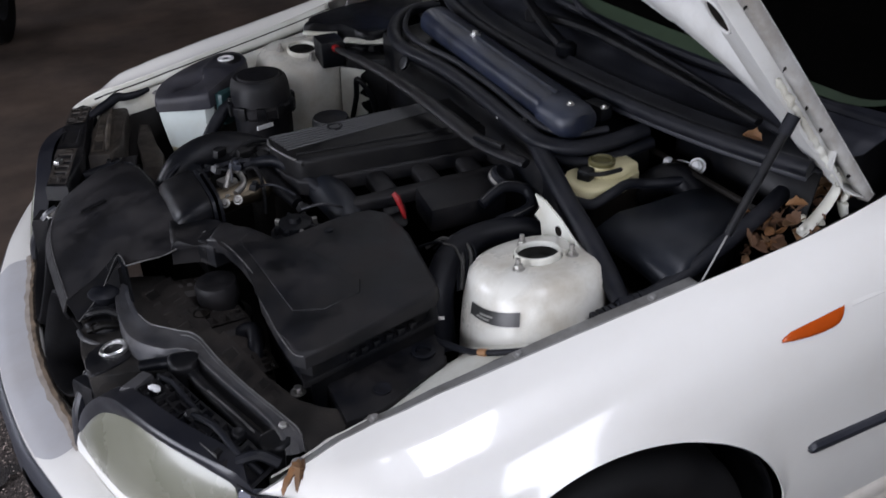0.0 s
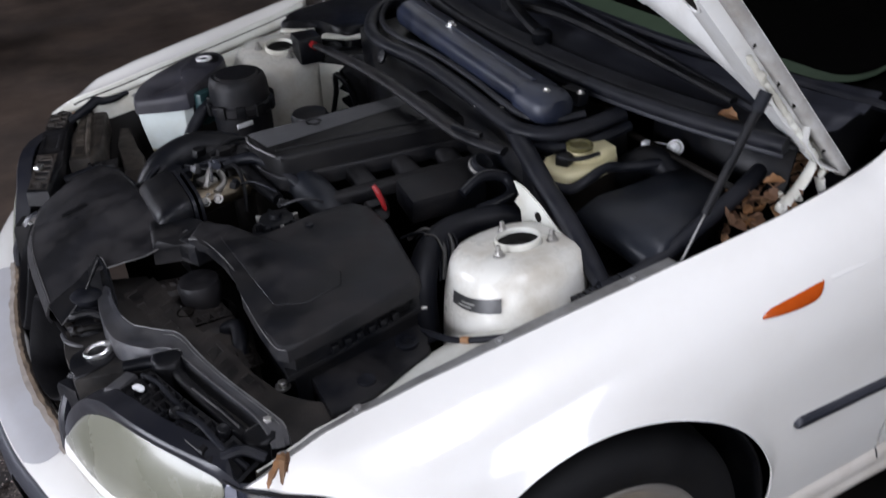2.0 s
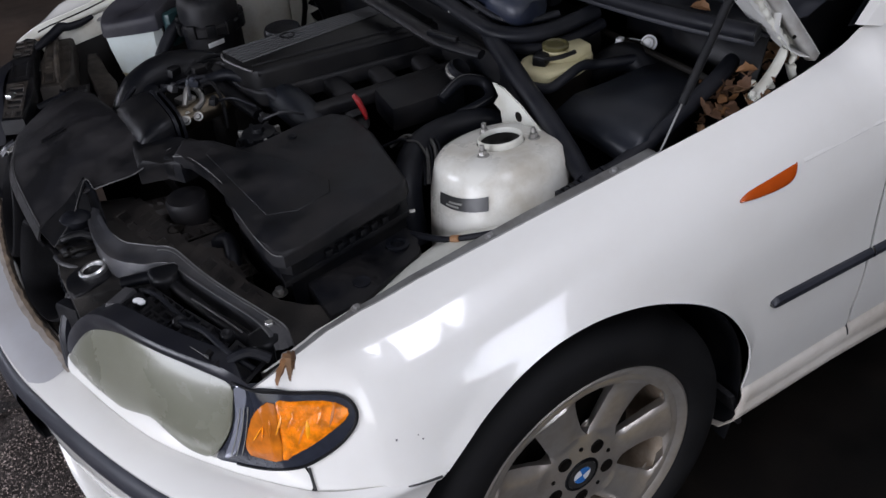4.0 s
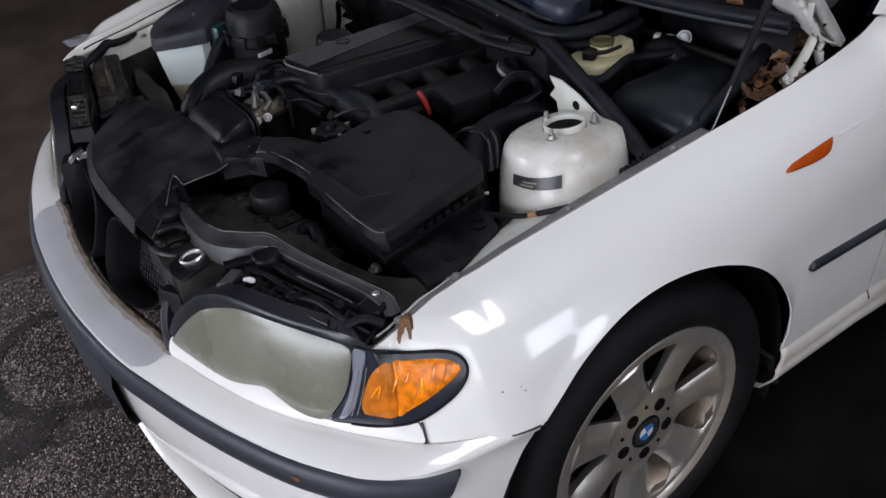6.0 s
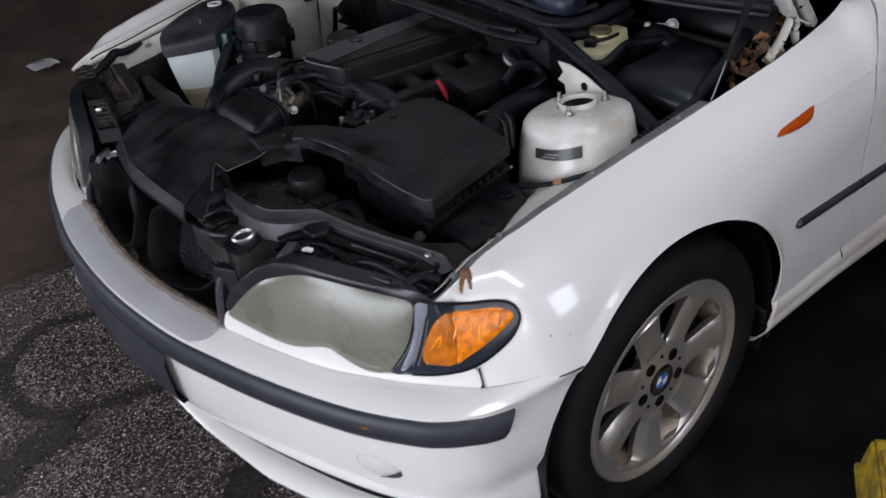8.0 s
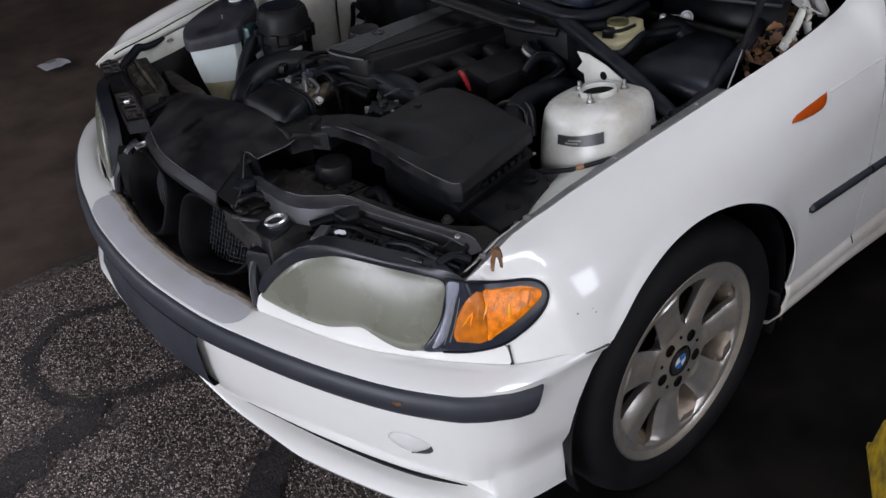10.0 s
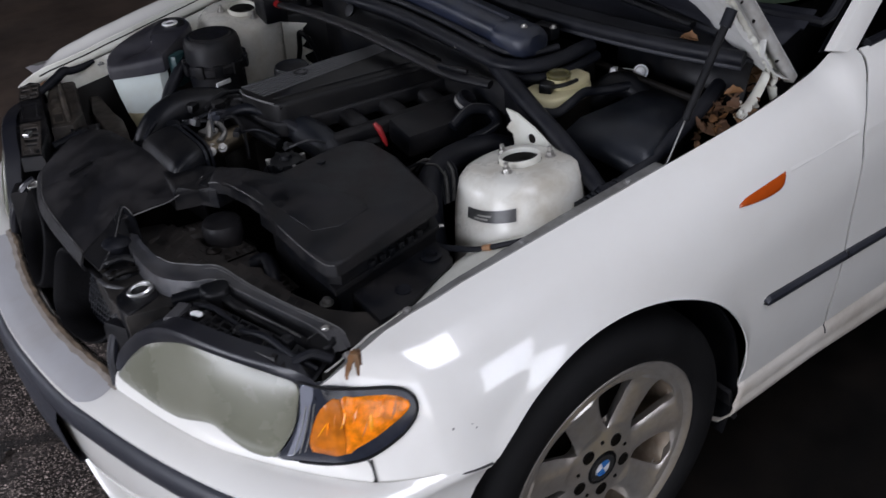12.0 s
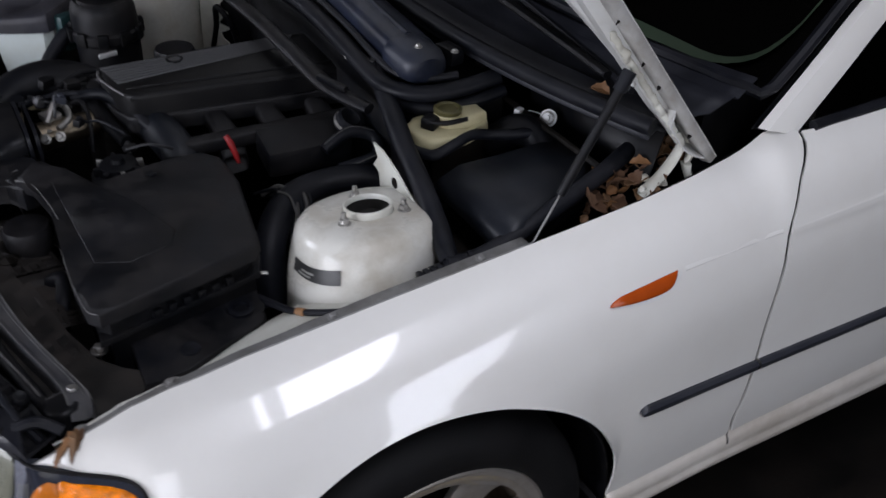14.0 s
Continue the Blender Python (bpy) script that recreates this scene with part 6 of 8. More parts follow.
for n, q in enumerate(((-0.275, 0.115, 0.812), (-0.235, 0.075, 0.818), (-0.20, 0.06, 0.810), (-0.33, 0.09, 0.797))):
    b = B()
    m = Matrix.Translation(q) @ pose(0, 0, 0, 10 + 8 * n, 5, 35 - 22 * n)
    prism(b, [(-0.013, -0.008), (0.013, -0.008), (0.014, 0.002), (0.008, 0.009), (-0.008, 0.009), (-0.014, 0.002)], -0.009, 0.007, m, 0.003)
    tube(b, [m @ Vector((0.012, 0, 0)), m @ Vector((0.022, 0.002, 0.002)), m @ Vector((0.034, 0.010, -0.006))], 0.0042, 8, 3)
    part("plug_connector", b, BLACK2, engine, "small black connector")
b = B()
tube(b, [(-0.26, 0.08, 0.812), (-0.21, 0.10, 0.825), (-0.14, 0.10, 0.81)], 0.005, 8)
tube(b, [(-0.31, 0.09, 0.80), (-0.29, 0.04, 0.81), (-0.25, 0.02, 0.80)], 0.004, 8)
part("wire", b, BLACK2, engine)


def conduit(pts, r, name, mat, parent, label):
    """A corrugated conduit along a smooth line."""
    b = B()
    line = crom(pts, 14)
    tube(b, line, [r * (1.0 if k % 2 else 0.82) for k in range(len(line))], 9, 1)
    return part(name, b, mat, parent, label)


conduit([(-0.215, 0.105, 0.800), (-0.185, 0.060, 0.818), (-0.178, 0.005, 0.806), (-0.165, -0.050, 0.800), (-0.140, -0.100, 0.786)], 0.0085, "wire_conduit", BLACK2, engine, "corrugated black wire conduit")
conduit([(-0.330, 0.075, 0.792), (-0.290, 0.060, 0.806), (-0.250, 0.050, 0.812), (-0.210, 0.035, 0.806)], 0.0065, "wire_conduit", RUBBER, engine, "corrugated black wire conduit")
conduit([(-0.400, 0.060, 0.760), (-0.385, 0.110, 0.780), (-0.345, 0.140, 0.795), (-0.300, 0.150, 0.812)], 0.0060, "wire_conduit", RUBBER, engine, "corrugated black wire conduit")
for n, q in enumerate(((-0.268, 0.020, 0.818), (-0.252, -0.045, 0.800), (-0.300, 0.045, 0.808), (-0.135, -0.120, 0.786), (-0.195, -0.150, 0.788))):
    b = B()
    m = Matrix.Translation(q) @ pose(0, 0, 0, 12 * n, 20 - 9 * n, 50 * n)
    prism(b, [(-0.010, -0.006), (0.010, -0.006), (0.010, 0.006), (-0.010, 0.006)], -0.006, 0.006, m, 0.002)
    lathe(b, [(0.0055, 0.004), (0.0058, 0.010), (0.003, 0.012), (0.0, 0.012)], m, 10)
    part("sensor_plug", b, (BLUE, BLACK2, GREYPLUG)[n % 3], engine, "small sensor plug on the engine")
for n, pts in enumerate(([(-0.285, -0.010, 0.800), (-0.270, 0.030, 0.826), (-0.245, 0.060, 0.812)], [(-0.240, -0.040, 0.795), (-0.220, -0.070, 0.806), (-0.190, -0.100, 0.790)], [(-0.205, -0.175, 0.800), (-0.170, -0.185, 0.806), (-0.130, -0.180, 0.786)])):
    b = B()
    tube(b, pts, 0.0026, 7, 5)
    part("thin_wire", b, RUBBER if n % 2 else GREYPLUG, engine, "thin wire of the engine loom")
# dipstick grip
b = B()
tube(b, [(-0.060, -0.258, 0.832), (-0.055, -0.264, 0.82), (-0.050, -0.270, 0.80), (-0.048, -0.274, 0.785)], [0.0042, 0.0058, 0.0048, 0.003], 10)
part("dipstick_handle", b, RED, engine, "red plastic dipstick handle")
GREYWIRE = material("dusty_grey_wire", (0.060, 0.058, 0.056), 0.5, spread=0.4, scale=40, bump=0.1)
for k in range(5):
    b = B()
    d = 0.010 * k
    tube(b, [(-0.035 + d, -0.300 - d, 0.735), (-0.010 + d, -0.335, 0.756 + 0.004 * (k % 2)), (0.002 + 0.8 * d, -0.375 - 0.2 * d, 0.748), (-0.018 + 0.7 * d, -0.415, 0.702)], 0.0028 + 0.001 * (k % 2), 7)
    part("loom_wire", b, GREYWIRE if k % 2 else RUBBER, engine, "looped wires of the engine loom")
b = B()
tube(b, [(-0.012, -0.352, 0.762), (0.0, -0.372, 0.762), (0.0, -0.40, 0.745)], 0.0022, 6)
part("metal_clip", b, GREYWIRE, engine, "small metal hose clip")
b = B()
tube(b, [(-0.07, -0.45, 0.62), (-0.055, -0.415, 0.70), (-0.01, -0.365, 0.735), (0.06, -0.340, 0.745), (0.15, -0.36, 0.745), (0.22, -0.40, 0.70)], 0.026, 14)
part("brake_booster_hose", b, RUBBER, car, "thick black hose round the tower")
b = B()
tube(b, [(-0.095, -0.515, 0.735), (-0.125, -0.50, 0.735)], 0.003, 6, 2)
part("steel_pin", b, STEEL, car)
b = B()
tube(b, [(0.10, -0.29, 0.78), (0.15, -0.285, 0.80), (0.19, -0.30, 0.79), (0.18, -0.33, 0.77), (0.11, -0.33, 0.76)], 0.011, 10)
hose = part("fuel_hose", b, RUBBER, car)
# two pale lines laid along the hose
edge_line(hose, [(0.10, -0.291, 0.7912), (0.15, -0.286, 0.8112), (0.19, -0.301, 0.8012)], 0.0012)
edge_line(hose, [(0.112, -0.340, 0.764), (0.15, -0.341, 0.772), (0.182, -0.338, 0.777)], 0.0012)
b = B()
lathe(b, [(0.022, 0.0), (0.022, 0.02), (0.018, 0.024), (0.012, 0.02), (0.0, 0.02)], Matrix.Translation((0.155, -0.255, 0.80)) @ pose(0, 0, 0, 30, 20, 0), 20)
end = part("hose_end", b, RUBBER, car)
b = B()
lathe(b, [(0.0225, 0.004), (0.0235, 0.005), (0.0235, 0.010), (0.0225, 0.011)], Matrix.Translation((0.155, -0.255, 0.80)) @ pose(0, 0, 0, 30, 20, 0), 20)
part("hose_clamp", b, STEEL, end, "thin steel hose clamp")

# ---- right side of the bay ----
DUSTGREY = material("grey_dusty_plastic", (0.020, 0.020, 0.026), 0.42, spread=0.4, scale=12, bump=0.12, fine=600, dirt=(0.068, 0.064, 0.070), dirt_amount=0.7, dirt_scale=5, spec=0.3)
TL = [(-0.322, 0.512), (-0.286, 0.588), (-0.200, 0.632), (-0.110, 0.640), (-0.076, 0.602), (-0.092, 0.530), (-0.150, 0.475), (-0.205, 0.432), (-0.225, 0.430), (-0.300, 0.482)]
b = B()
rows = []
c0 = V(-0.262, 0.490)
BODY = [(-0.318, 0.512), (-0.290, 0.575), (-0.220, 0.570), (-0.185, 0.500), (-0.203, 0.440), (-0.225, 0.436), (-0.262, 0.462), (-0.300, 0.486)]
def tank_row(z, k):
    """The reservoir's faceted section, scaled by k, its foot leaning towards the engine."""
    lean = 0.20 * max(0.77 - z, 0)
    return [(c0[0] + (x - c0[0]) * k - 0.2 * lean, c0[1] + (y - c0[1]) * k - lean, z) for x, y in BODY]


sheet(b, [tank_row(z, k) for z, k in ((0.795, 1.0), (0.77, 0.99), (0.74, 0.94), (0.70, 0.82), (0.682, 0.76))], True)
tank = part("coolant_tank", b, TANK, car, "milky white reservoir with a black cover", angle=24)
b = B()
sheet(b, [tank_row(z, k) for z, k in ((0.682, 0.76), (0.665, 0.68), (0.64, 0.56), (0.60, 0.45))], True)
part("tank_foot", b, material("yellowed_tank_foot", (0.30, 0.27, 0.17), 0.35, spread=0.2, scale=14, bump=0.05, dirt=(0.16, 0.11, 0.05), dirt_amount=0.6, dirt_scale=12), tank, "yellowed lower end of the reservoir")
b = B()
rows = []
for z0, z1, k in ((0.768, 0.790, 1.0), (0.785, 0.815, 1.0), (0.797, 0.829, 0.985), (0.801, 0.834, 0.95), (0.804, 0.838, 0.5), (0.805, 0.838, 0.02)):
    o = crom(TL, 4, True)
    ctr = o.mean(0)
    # the cover slopes down towards the nose
    rows.append([(ctr[0] + (q[0] - ctr[0]) * k, ctr[1] + (q[1] - ctr[1]) * k, z0 + (z1 - z0) * min(max((q[0] + 0.32) / 0.2, 0), 1)) for q in o])
sheet(b, rows, True)
part("tank_cover", b, DUSTGREY, tank, "dusty grey-black cover over the reservoir", angle=50)
b = B()
lathe(b, [(0.018, 0.837), (0.018, 0.8405), (0.012, 0.841), (0.009, 0.838)], Matrix.Translation((-0.128, 0.572, 0.001)), 24, 1.1)
part("filler_mark", b, ROUND_WHITE, tank, "white ring mark on the cap")
b = B()
lathe(b, [(0.034, 0.825), (0.034, 0.836), (0.0, 0.837)], Matrix.Translation((-0.128, 0.572, 0.001)), 24, 1.1)
part("filler_cap", b, BLACK2, tank)
# added block whose dark teal stands for the tank's shaded side
b = B()
box(b, (0.052, 0.026, 0.080), (-0.172, 0.440, 0.772), (0, 0, 30), 0.011)
part("tank_shade", b, material("dark_teal_tank_shade", (0.020, 0.052, 0.055), 0.35), tank, "dark teal block for the shaded side of the tank")
b = B()
tube(b, [(-0.150, 0.432, 0.790), (-0.182, 0.420, 0.774), (-0.225, 0.403, 0.735), (-0.255, 0.385, 0.690), (-0.268, 0.370, 0.640)], 0.015, 12, 5)
part("tank_hose", b, RUBBER, tank, "black hose beside the reservoir")
b = B()
box(b, (0.055, 0.03, 0.035), (-0.335, 0.315, 0.665), (0, 0, -10), 0.006)
part("sensor_block", b, material("tan_grey_plastic", (0.22, 0.18, 0.13), 0.5), tank)
b = B()
m = Matrix.Translation((-0.106, 0.376, 0))
lathe(b, [(0.064, 0.69), (0.066, 0.770), (0.073, 0.777), (0.073, 0.794), (0.068, 0.799), (0.066, 0.836), (0.062, 0.850), (0.056, 0.856), (0.050, 0.854), (0.046, 0.858), (0.0, 0.860)], m, 48)
can = part("air_pump_canister", b, BLACK, car, "round black canister with a domed lid")
for k in range(10):
    a = 2 * math.pi * k / 10
    b = B()
    box(b, (0.010, 0.022, 0.030), (-0.106 + 0.073 * math.cos(a), 0.376 + 0.073 * math.sin(a), 0.788), (0, 0, math.degrees(a)), 0.003)
    part("lid_catch", b, BLACK2, can)
b = B()
box(b, (0.04, 0.004, 0.010), (-0.125, 0.302, 0.762), (0, 0, 12), 0.001)
part("white_sticker", b, ROUND_WHITE, can, "small white sticker")
# front right corner: lamp wiring, ribbed plates behind the lamp
for size, loc, rot in (((0.10, 0.16, 0.10), (-0.40, 0.42, 0.60), (0, 0, 20)), ((0.06, 0.05, 0.05), (-0.50, 0.33, 0.685), (0, 0, 10))):
    b = B()
    box(b, size, loc, rot, 0.012)
    part("wiring_box", b, BLACK, car, "dusty black box near the lamp")
b = B()
tube(b, [(-0.52, 0.36, 0.715), (-0.46, 0.36, 0.722), (-0.42, 0.37, 0.705), (-0.38, 0.37, 0.65)], 0.009, 8)
part("lamp_cable", b, RUBBER, car, "sagging black cable")
BROWNPLATE = material("brown_dusty_plate", (0.036, 0.029, 0.023), 0.5, spread=0.55, scale=24, bump=0.4, fine=260, dirt=(0.016, 0.014, 0.013), dirt_amount=0.85, dirt_scale=16)
TANPLATE = material("tan_dusty_plate", (0.070, 0.057, 0.044), 0.55, spread=0.55, scale=26, bump=0.4, fine=260, dirt=(0.020, 0.017, 0.014), dirt_amount=0.85, dirt_scale=18)
def corner_plate(name, outline, z, depth, mat, label):
    b = B()
    prism(b, outline, z - depth, z, bevel=0.007, inset=0.03)
    return part(name, b, mat, car, label)


b = B()
tube(b, [(-0.462, 0.640, 0.735), (-0.435, 0.655, 0.742), (-0.410, 0.668, 0.748), (-0.386, 0.680, 0.756), (-0.368, 0.682, 0.752), (-0.340, 0.684, 0.752), (-0.305, 0.690, 0.758)], [0.007, 0.011, 0.012, 0.012, 0.010, 0.009, 0.005], 12, 5)
part("wing_seal", b, RUBBER, car, "bulging black rubber seal on the far wing")
rim = corner_plate("lamp_rear_cover", [(-0.604, 0.285), (-0.562, 0.262), (-0.512, 0.400), (-0.478, 0.560), (-0.444, 0.695), (-0.462, 0.722), (-0.496, 0.700), (-0.552, 0.480)], 0.742, 0.03, BLACK, "dusty cover behind the lamp")
for n, quad in enumerate((((-0.596, 0.294), (-0.556, 0.462), (-0.514, 0.446), (-0.562, 0.274)), ((-0.553, 0.472), (-0.524, 0.592), (-0.480, 0.578), (-0.510, 0.456)), ((-0.521, 0.602), (-0.494, 0.692), (-0.450, 0.686), (-0.477, 0.590)))):
    b = B()
    pockets(b, [(x, y, 0.7445) for x, y in quad], 0.006, 61 + n, 3, 0.14, 0.5)
    part("cover_field", b, (BROWNPLATE, BLACK, BROWNPLATE)[n], rim, "moulded field of the lamp cover", angle=25)
baffle = corner_plate("side_baffle", [(-0.500, 0.440), (-0.455, 0.425), (-0.412, 0.478), (-0.388, 0.600), (-0.364, 0.690), (-0.395, 0.712), (-0.428, 0.705), (-0.468, 0.576)], 0.722, 0.05, BROWNPLATE, "brown moulded baffle behind the lamp")
for n, quad in enumerate((((-0.490, 0.454), (-0.428, 0.696), (-0.408, 0.692), (-0.462, 0.446)), ((-0.446, 0.446), (-0.394, 0.690), (-0.371, 0.682), (-0.420, 0.486)))):
    b = B()
    pockets(b, [(x, y, 0.7245) for x, y in quad], 0.007, 51 + n, 2, 0.12, 0.5)
    part("baffle_field", b, (TANPLATE, BROWNPLATE)[n], baffle, "dusty moulded field of the baffle", angle=25)
b = B()
tube(b, [(-0.456, 0.442, 0.724), (-0.444, 0.500, 0.729), (-0.425, 0.590, 0.731), (-0.401, 0.694, 0.727)], [0.004, 0.006, 0.006, 0.004], 8, 5)
part("baffle_ridge", b, TANPLATE, baffle, "tan dusty ridge of the baffle")
b = B()
pockets(b, [(-0.470, 0.400, 0.700), (-0.405, 0.392, 0.700), (-0.395, 0.430, 0.705), (-0.462, 0.440, 0.705)], 0.012, 44, 3, 0.12, 0.6)
part("baffle_foot", b, BLACK, baffle, "dark moulded foot of the baffle", angle=25)
corner_plate("rear_baffle", [(-0.394, 0.390), (-0.350, 0.372), (-0.334, 0.450), (-0.342, 0.560), (-0.326, 0.640), (-0.352, 0.655), (-0.378, 0.540)], 0.688, 0.06, BROWNPLATE, "dark dusty baffle beside the reservoir")
# relay box with red cap and brace bar
b = B()
box(b, (0.06, 0.075, 0.065), (0.105, 0.475, 0.845), (0, 0, -5), 0.008)
jbox = part("terminal_box", b, BLACK2, car, "black terminal box with a red cap")
b = B()
tube(b, [(0.106, 0.438, 0.862), (0.106, 0.420, 0.862)], 0.009, 10, 1)
part("red_cap", b, RED, jbox, "small red cap")
b = B()
tube(b, [(0.108, 0.42, 0.862), (0.118, 0.26, 0.874), (0.128, 0.08, 0.878), (0.130, -0.10, 0.876), (0.135, -0.24, 0.870), (0.165, -0.335, 0.865)], [0.010, 0.013, 0.016, 0.017, 0.017, 0.012], 12, 6, 0.7)
part("brace_bar", b, BLACK, car, "black bar across the bay")
b = B()
box(b, (0.07, 0.012, 0.010), (0.135, -0.255, 0.884), (0, 0, -72), 0.003)
part("bar_clip", b, BLACK2, car)
# black scuttle cover and white flange on the right
b = B()
prism(b, [tuple(q) for q in crom([(0.095, 0.655), (0.17, 0.715), (0.288, 0.748), (0.43, 0.752), (0.475, 0.70), (0.42, 0.61), (0.331, 0.518), (0.255, 0.475), (0.206, 0.482), (0.187, 0.560), (0.165, 0.625)], 4, True)], 0.80, 0.866, bevel=0.016, segments=3, inset=0.05)
part("scuttle_cover", b, BLACK2, car, "black plastic cover at the far wing")
for pts, r in (([(0.10, 0.645), (0.135, 0.612), (0.170, 0.590)], 0.012), ([(0.172, 0.535), (0.205, 0.497), (0.25, 0.478), (0.30, 0.505)], 0.014)):
    b = B()
    tube(b, [(x, y, 0.842) for x, y in pts], r, 8, 6, 0.5)
    part("white_flange", b, INNER, car, "white edge of the body under the cover")
b = B()
prism(b, [(0.14, 0.46), (0.24, 0.40), (0.24, 0.54), (0.16, 0.55)], 0.60, 0.82, bevel=0.01)
part("far_corner_box", b, BLACK2, car)
b = B()
tube(b, [(0.13, 0.47, 0.60), (0.15, 0.44, 0.72), (0.15, 0.42, 0.78), (0.18, 0.40, 0.72), (0.19, 0.40, 0.6)], 0.007, 8)
part("wire", b, BLACK2, car)

# torn sealer flange beside the far tower
b = B()
rows = []
for k in range(14):
    u = k / 13
    e = 0.016 + 0.012 * noise.noise((k * 0.9, 3, 1)) + 0.010 * (k % 3 == 0)
    rows.append([(0.128 - 0.004 * u, 0.470 + 0.005 * u, 0.80 - 0.16 * u), (0.140 + e * 0.5, 0.452 - e * 0.4, 0.80 - 0.16 * u), (0.146 + e, 0.444 - e, 0.798 - 0.16 * u)])
sheet(b, rows)
part("sealer_flange", b, INNER, car, "torn white sealer beside the tower", solid=0.003)

# ---- cabin filter housing, seals, cowl ----
b = B()
rows = []
for x, y, z, w in ((0.322, 0.330, 0.922, 0.034), (0.318, 0.315, 0.926, 0.040), (0.305, 0.18, 0.928, 0.042), (0.290, 0.0, 0.928, 0.042), (0.278, -0.18, 0.926, 0.042), (0.272, -0.29, 0.924, 0.042)):
    rows.append([(x + w * math.copysign(abs(math.cos(a)) ** 0.8, math.cos(a)), y, z + 0.030 * math.copysign(abs(math.sin(a)) ** 0.8, math.sin(a))) for a in [2 * math.pi * k / 28 for k in range(28)]])
vs = sheet(b, rows, True)
b.faces.new(vs[0][::-1])
b.faces.new(vs[-1])
cab = part("cabin_filter_housing", b, BLUE, car, "blue-grey filter housing at the bulkhead", angle=55)
b = B()
rows = []
for y, w in ((-0.265, 0.0425), (-0.275, 0.0445), (-0.325, 0.0440), (-0.345, 0.038), (-0.354, 0.026)):
    rows.append([(0.268 + w * math.copysign(abs(math.cos(a)) ** 0.9, math.cos(a)), y, 0.922 + 0.75 * w * math.copysign(abs(math.sin(a)) ** 0.9, math.sin(a))) for a in [2 * math.pi * k / 28 for k in range(28)]])
vs = sheet(b, rows, True)
b.faces.new(vs[-1])
part("housing_end", b, BLUE, cab, "flared end of the housing")
b = B()
tube(b, [(0.316, 0.31, 0.953), (0.302, 0.16, 0.957), (0.285, -0.06, 0.957), (0.272, -0.27, 0.954)], 0.006, 8, 6, 0.5)
part("housing_rib", b, BLUE, cab)
b = B()
box(b, (0.030, 0.05, 0.03), (0.330, -0.315, 0.925), (0, 0, 8), 0.008)
part("housing_latch", b, BLACK2, cab)
bolt(cab, (0.297, 0.085, 0.958), 0.008, 0.008, CHROME)
for q in ((0.262, -0.325, 0.953), (0.325, -0.34, 0.938)):
    bolt(cab, q, 0.005, 0.004, STEEL)
b = B()
tube(b, [(0.40, 0.48, 0.905), (0.345, 0.495, 0.902), (0.285, 0.455, 0.898), (0.225, 0.35, 0.896), (0.205, 0.24, 0.896), (0.220, 0.09, 0.898), (0.215, -0.08, 0.898), (0.203, -0.24, 0.896), (0.205, -0.320, 0.892), (0.245, -0.368, 0.890), (0.31, -0.382, 0.892), (0.385, -0.385, 0.900)], 0.017, 12, 6, 0.8)
part("housing_seal", b, RUBBER, car, "grey-black rubber seal round the filter housing")
b = B()
tube(b, [(0.40, 0.455, 0.915), (0.345, 0.465, 0.915), (0.30, 0.43, 0.912), (0.248, 0.33, 0.910), (0.235, 0.22, 0.910), (0.245, 0.08, 0.912), (0.238, -0.10, 0.912), (0.225, -0.24, 0.910), (0.230, -0.31, 0.906), (0.262, -0.345, 0.904), (0.32, -0.360, 0.906)], 0.007, 8, 6)
tube(b, [(0.215, -0.335, 0.868), (0.255, -0.385, 0.866), (0.32, -0.398, 0.870), (0.39, -0.40, 0.880)], 0.011, 10, 6)
part("seal_lip", b, RUBBER, car)
b = B()
prism(b, [(0.225, 0.42), (0.195, 0.24), (0.21, 0.05), (0.195, -0.30), (0.235, -0.37), (0.40, -0.385), (0.42, 0.46)], 0.70, 0.885, bevel=0.01)
part("filter_tray", b, BLACK2, car, "black tray below the filter housing")
b = B()
lathe(b, [(0.016, 0), (0.017, 0.006), (0.008, 0.008), (0, 0.006)], Matrix.Translation((0.186, 0.21, 0.878)) @ pose(0, 0, 0, 0, -60, 0), 16)
part("tray_plug", b, BLACK2, car)
# cowl: rubber edge, ridges, panel
def cowl_line(dx, z, y0=-0.70, y1=0.66):
    return [(0.345 + dx + 0.16 * abs(y / 0.7) ** 2.6 * (0.6 if y < 0 else 1.0) + 0.02 * (y > 0) * (y / 0.7), y, z + 0.0) for y in np.linspace(y0, y1, 14)]


b = B()
tube(b, cowl_line(0.010, 0.938), 0.014, 10, 3)
part("cowl_seal", b, RUBBER, car, "long rubber seal at the cowl edge")
b = B()
prof = [(0.004, 0.918), (0.008, 0.925), (0.022, 0.934), (0.032, 0.926), (0.045, 0.928), (0.055, 0.938), (0.064, 0.932), (0.074, 0.942), (0.084, 0.934), (0.100, 0.938), (0.125, 0.934), (0.150, 0.944), (0.172, 0.952), (0.182, 0.946), (0.215, 0.975)]
sheet(b, [crom(cowl_line(dx, z), 3) for dx, z in prof])
COWLGREY = material("faded_cowl_plastic", (0.010, 0.011, 0.016), 0.5, spread=0.35, scale=12, bump=0.15, fine=500, dirt=(0.032, 0.034, 0.042), dirt_amount=0.5, dirt_scale=7)
cowl = part("cowl_panel", b, COWLGREY, car, "dark ribbed cowl panel below the windscreen", solid=0.003, angle=95)
# windscreen
def screen(u, v):
    """u across from -1 to 1, v up from 0 to 1."""
    y = 0.725 * u * (1 - 0.17 * v)
    x = 0.545 + 0.11 * abs(u) ** 2.4 + 0.70 * v
    z = 0.975 - 0.02 * abs(u) ** 2 + 0.405 * v + 0.03 * math.sin(math.pi * v)
    return (x, y, z)


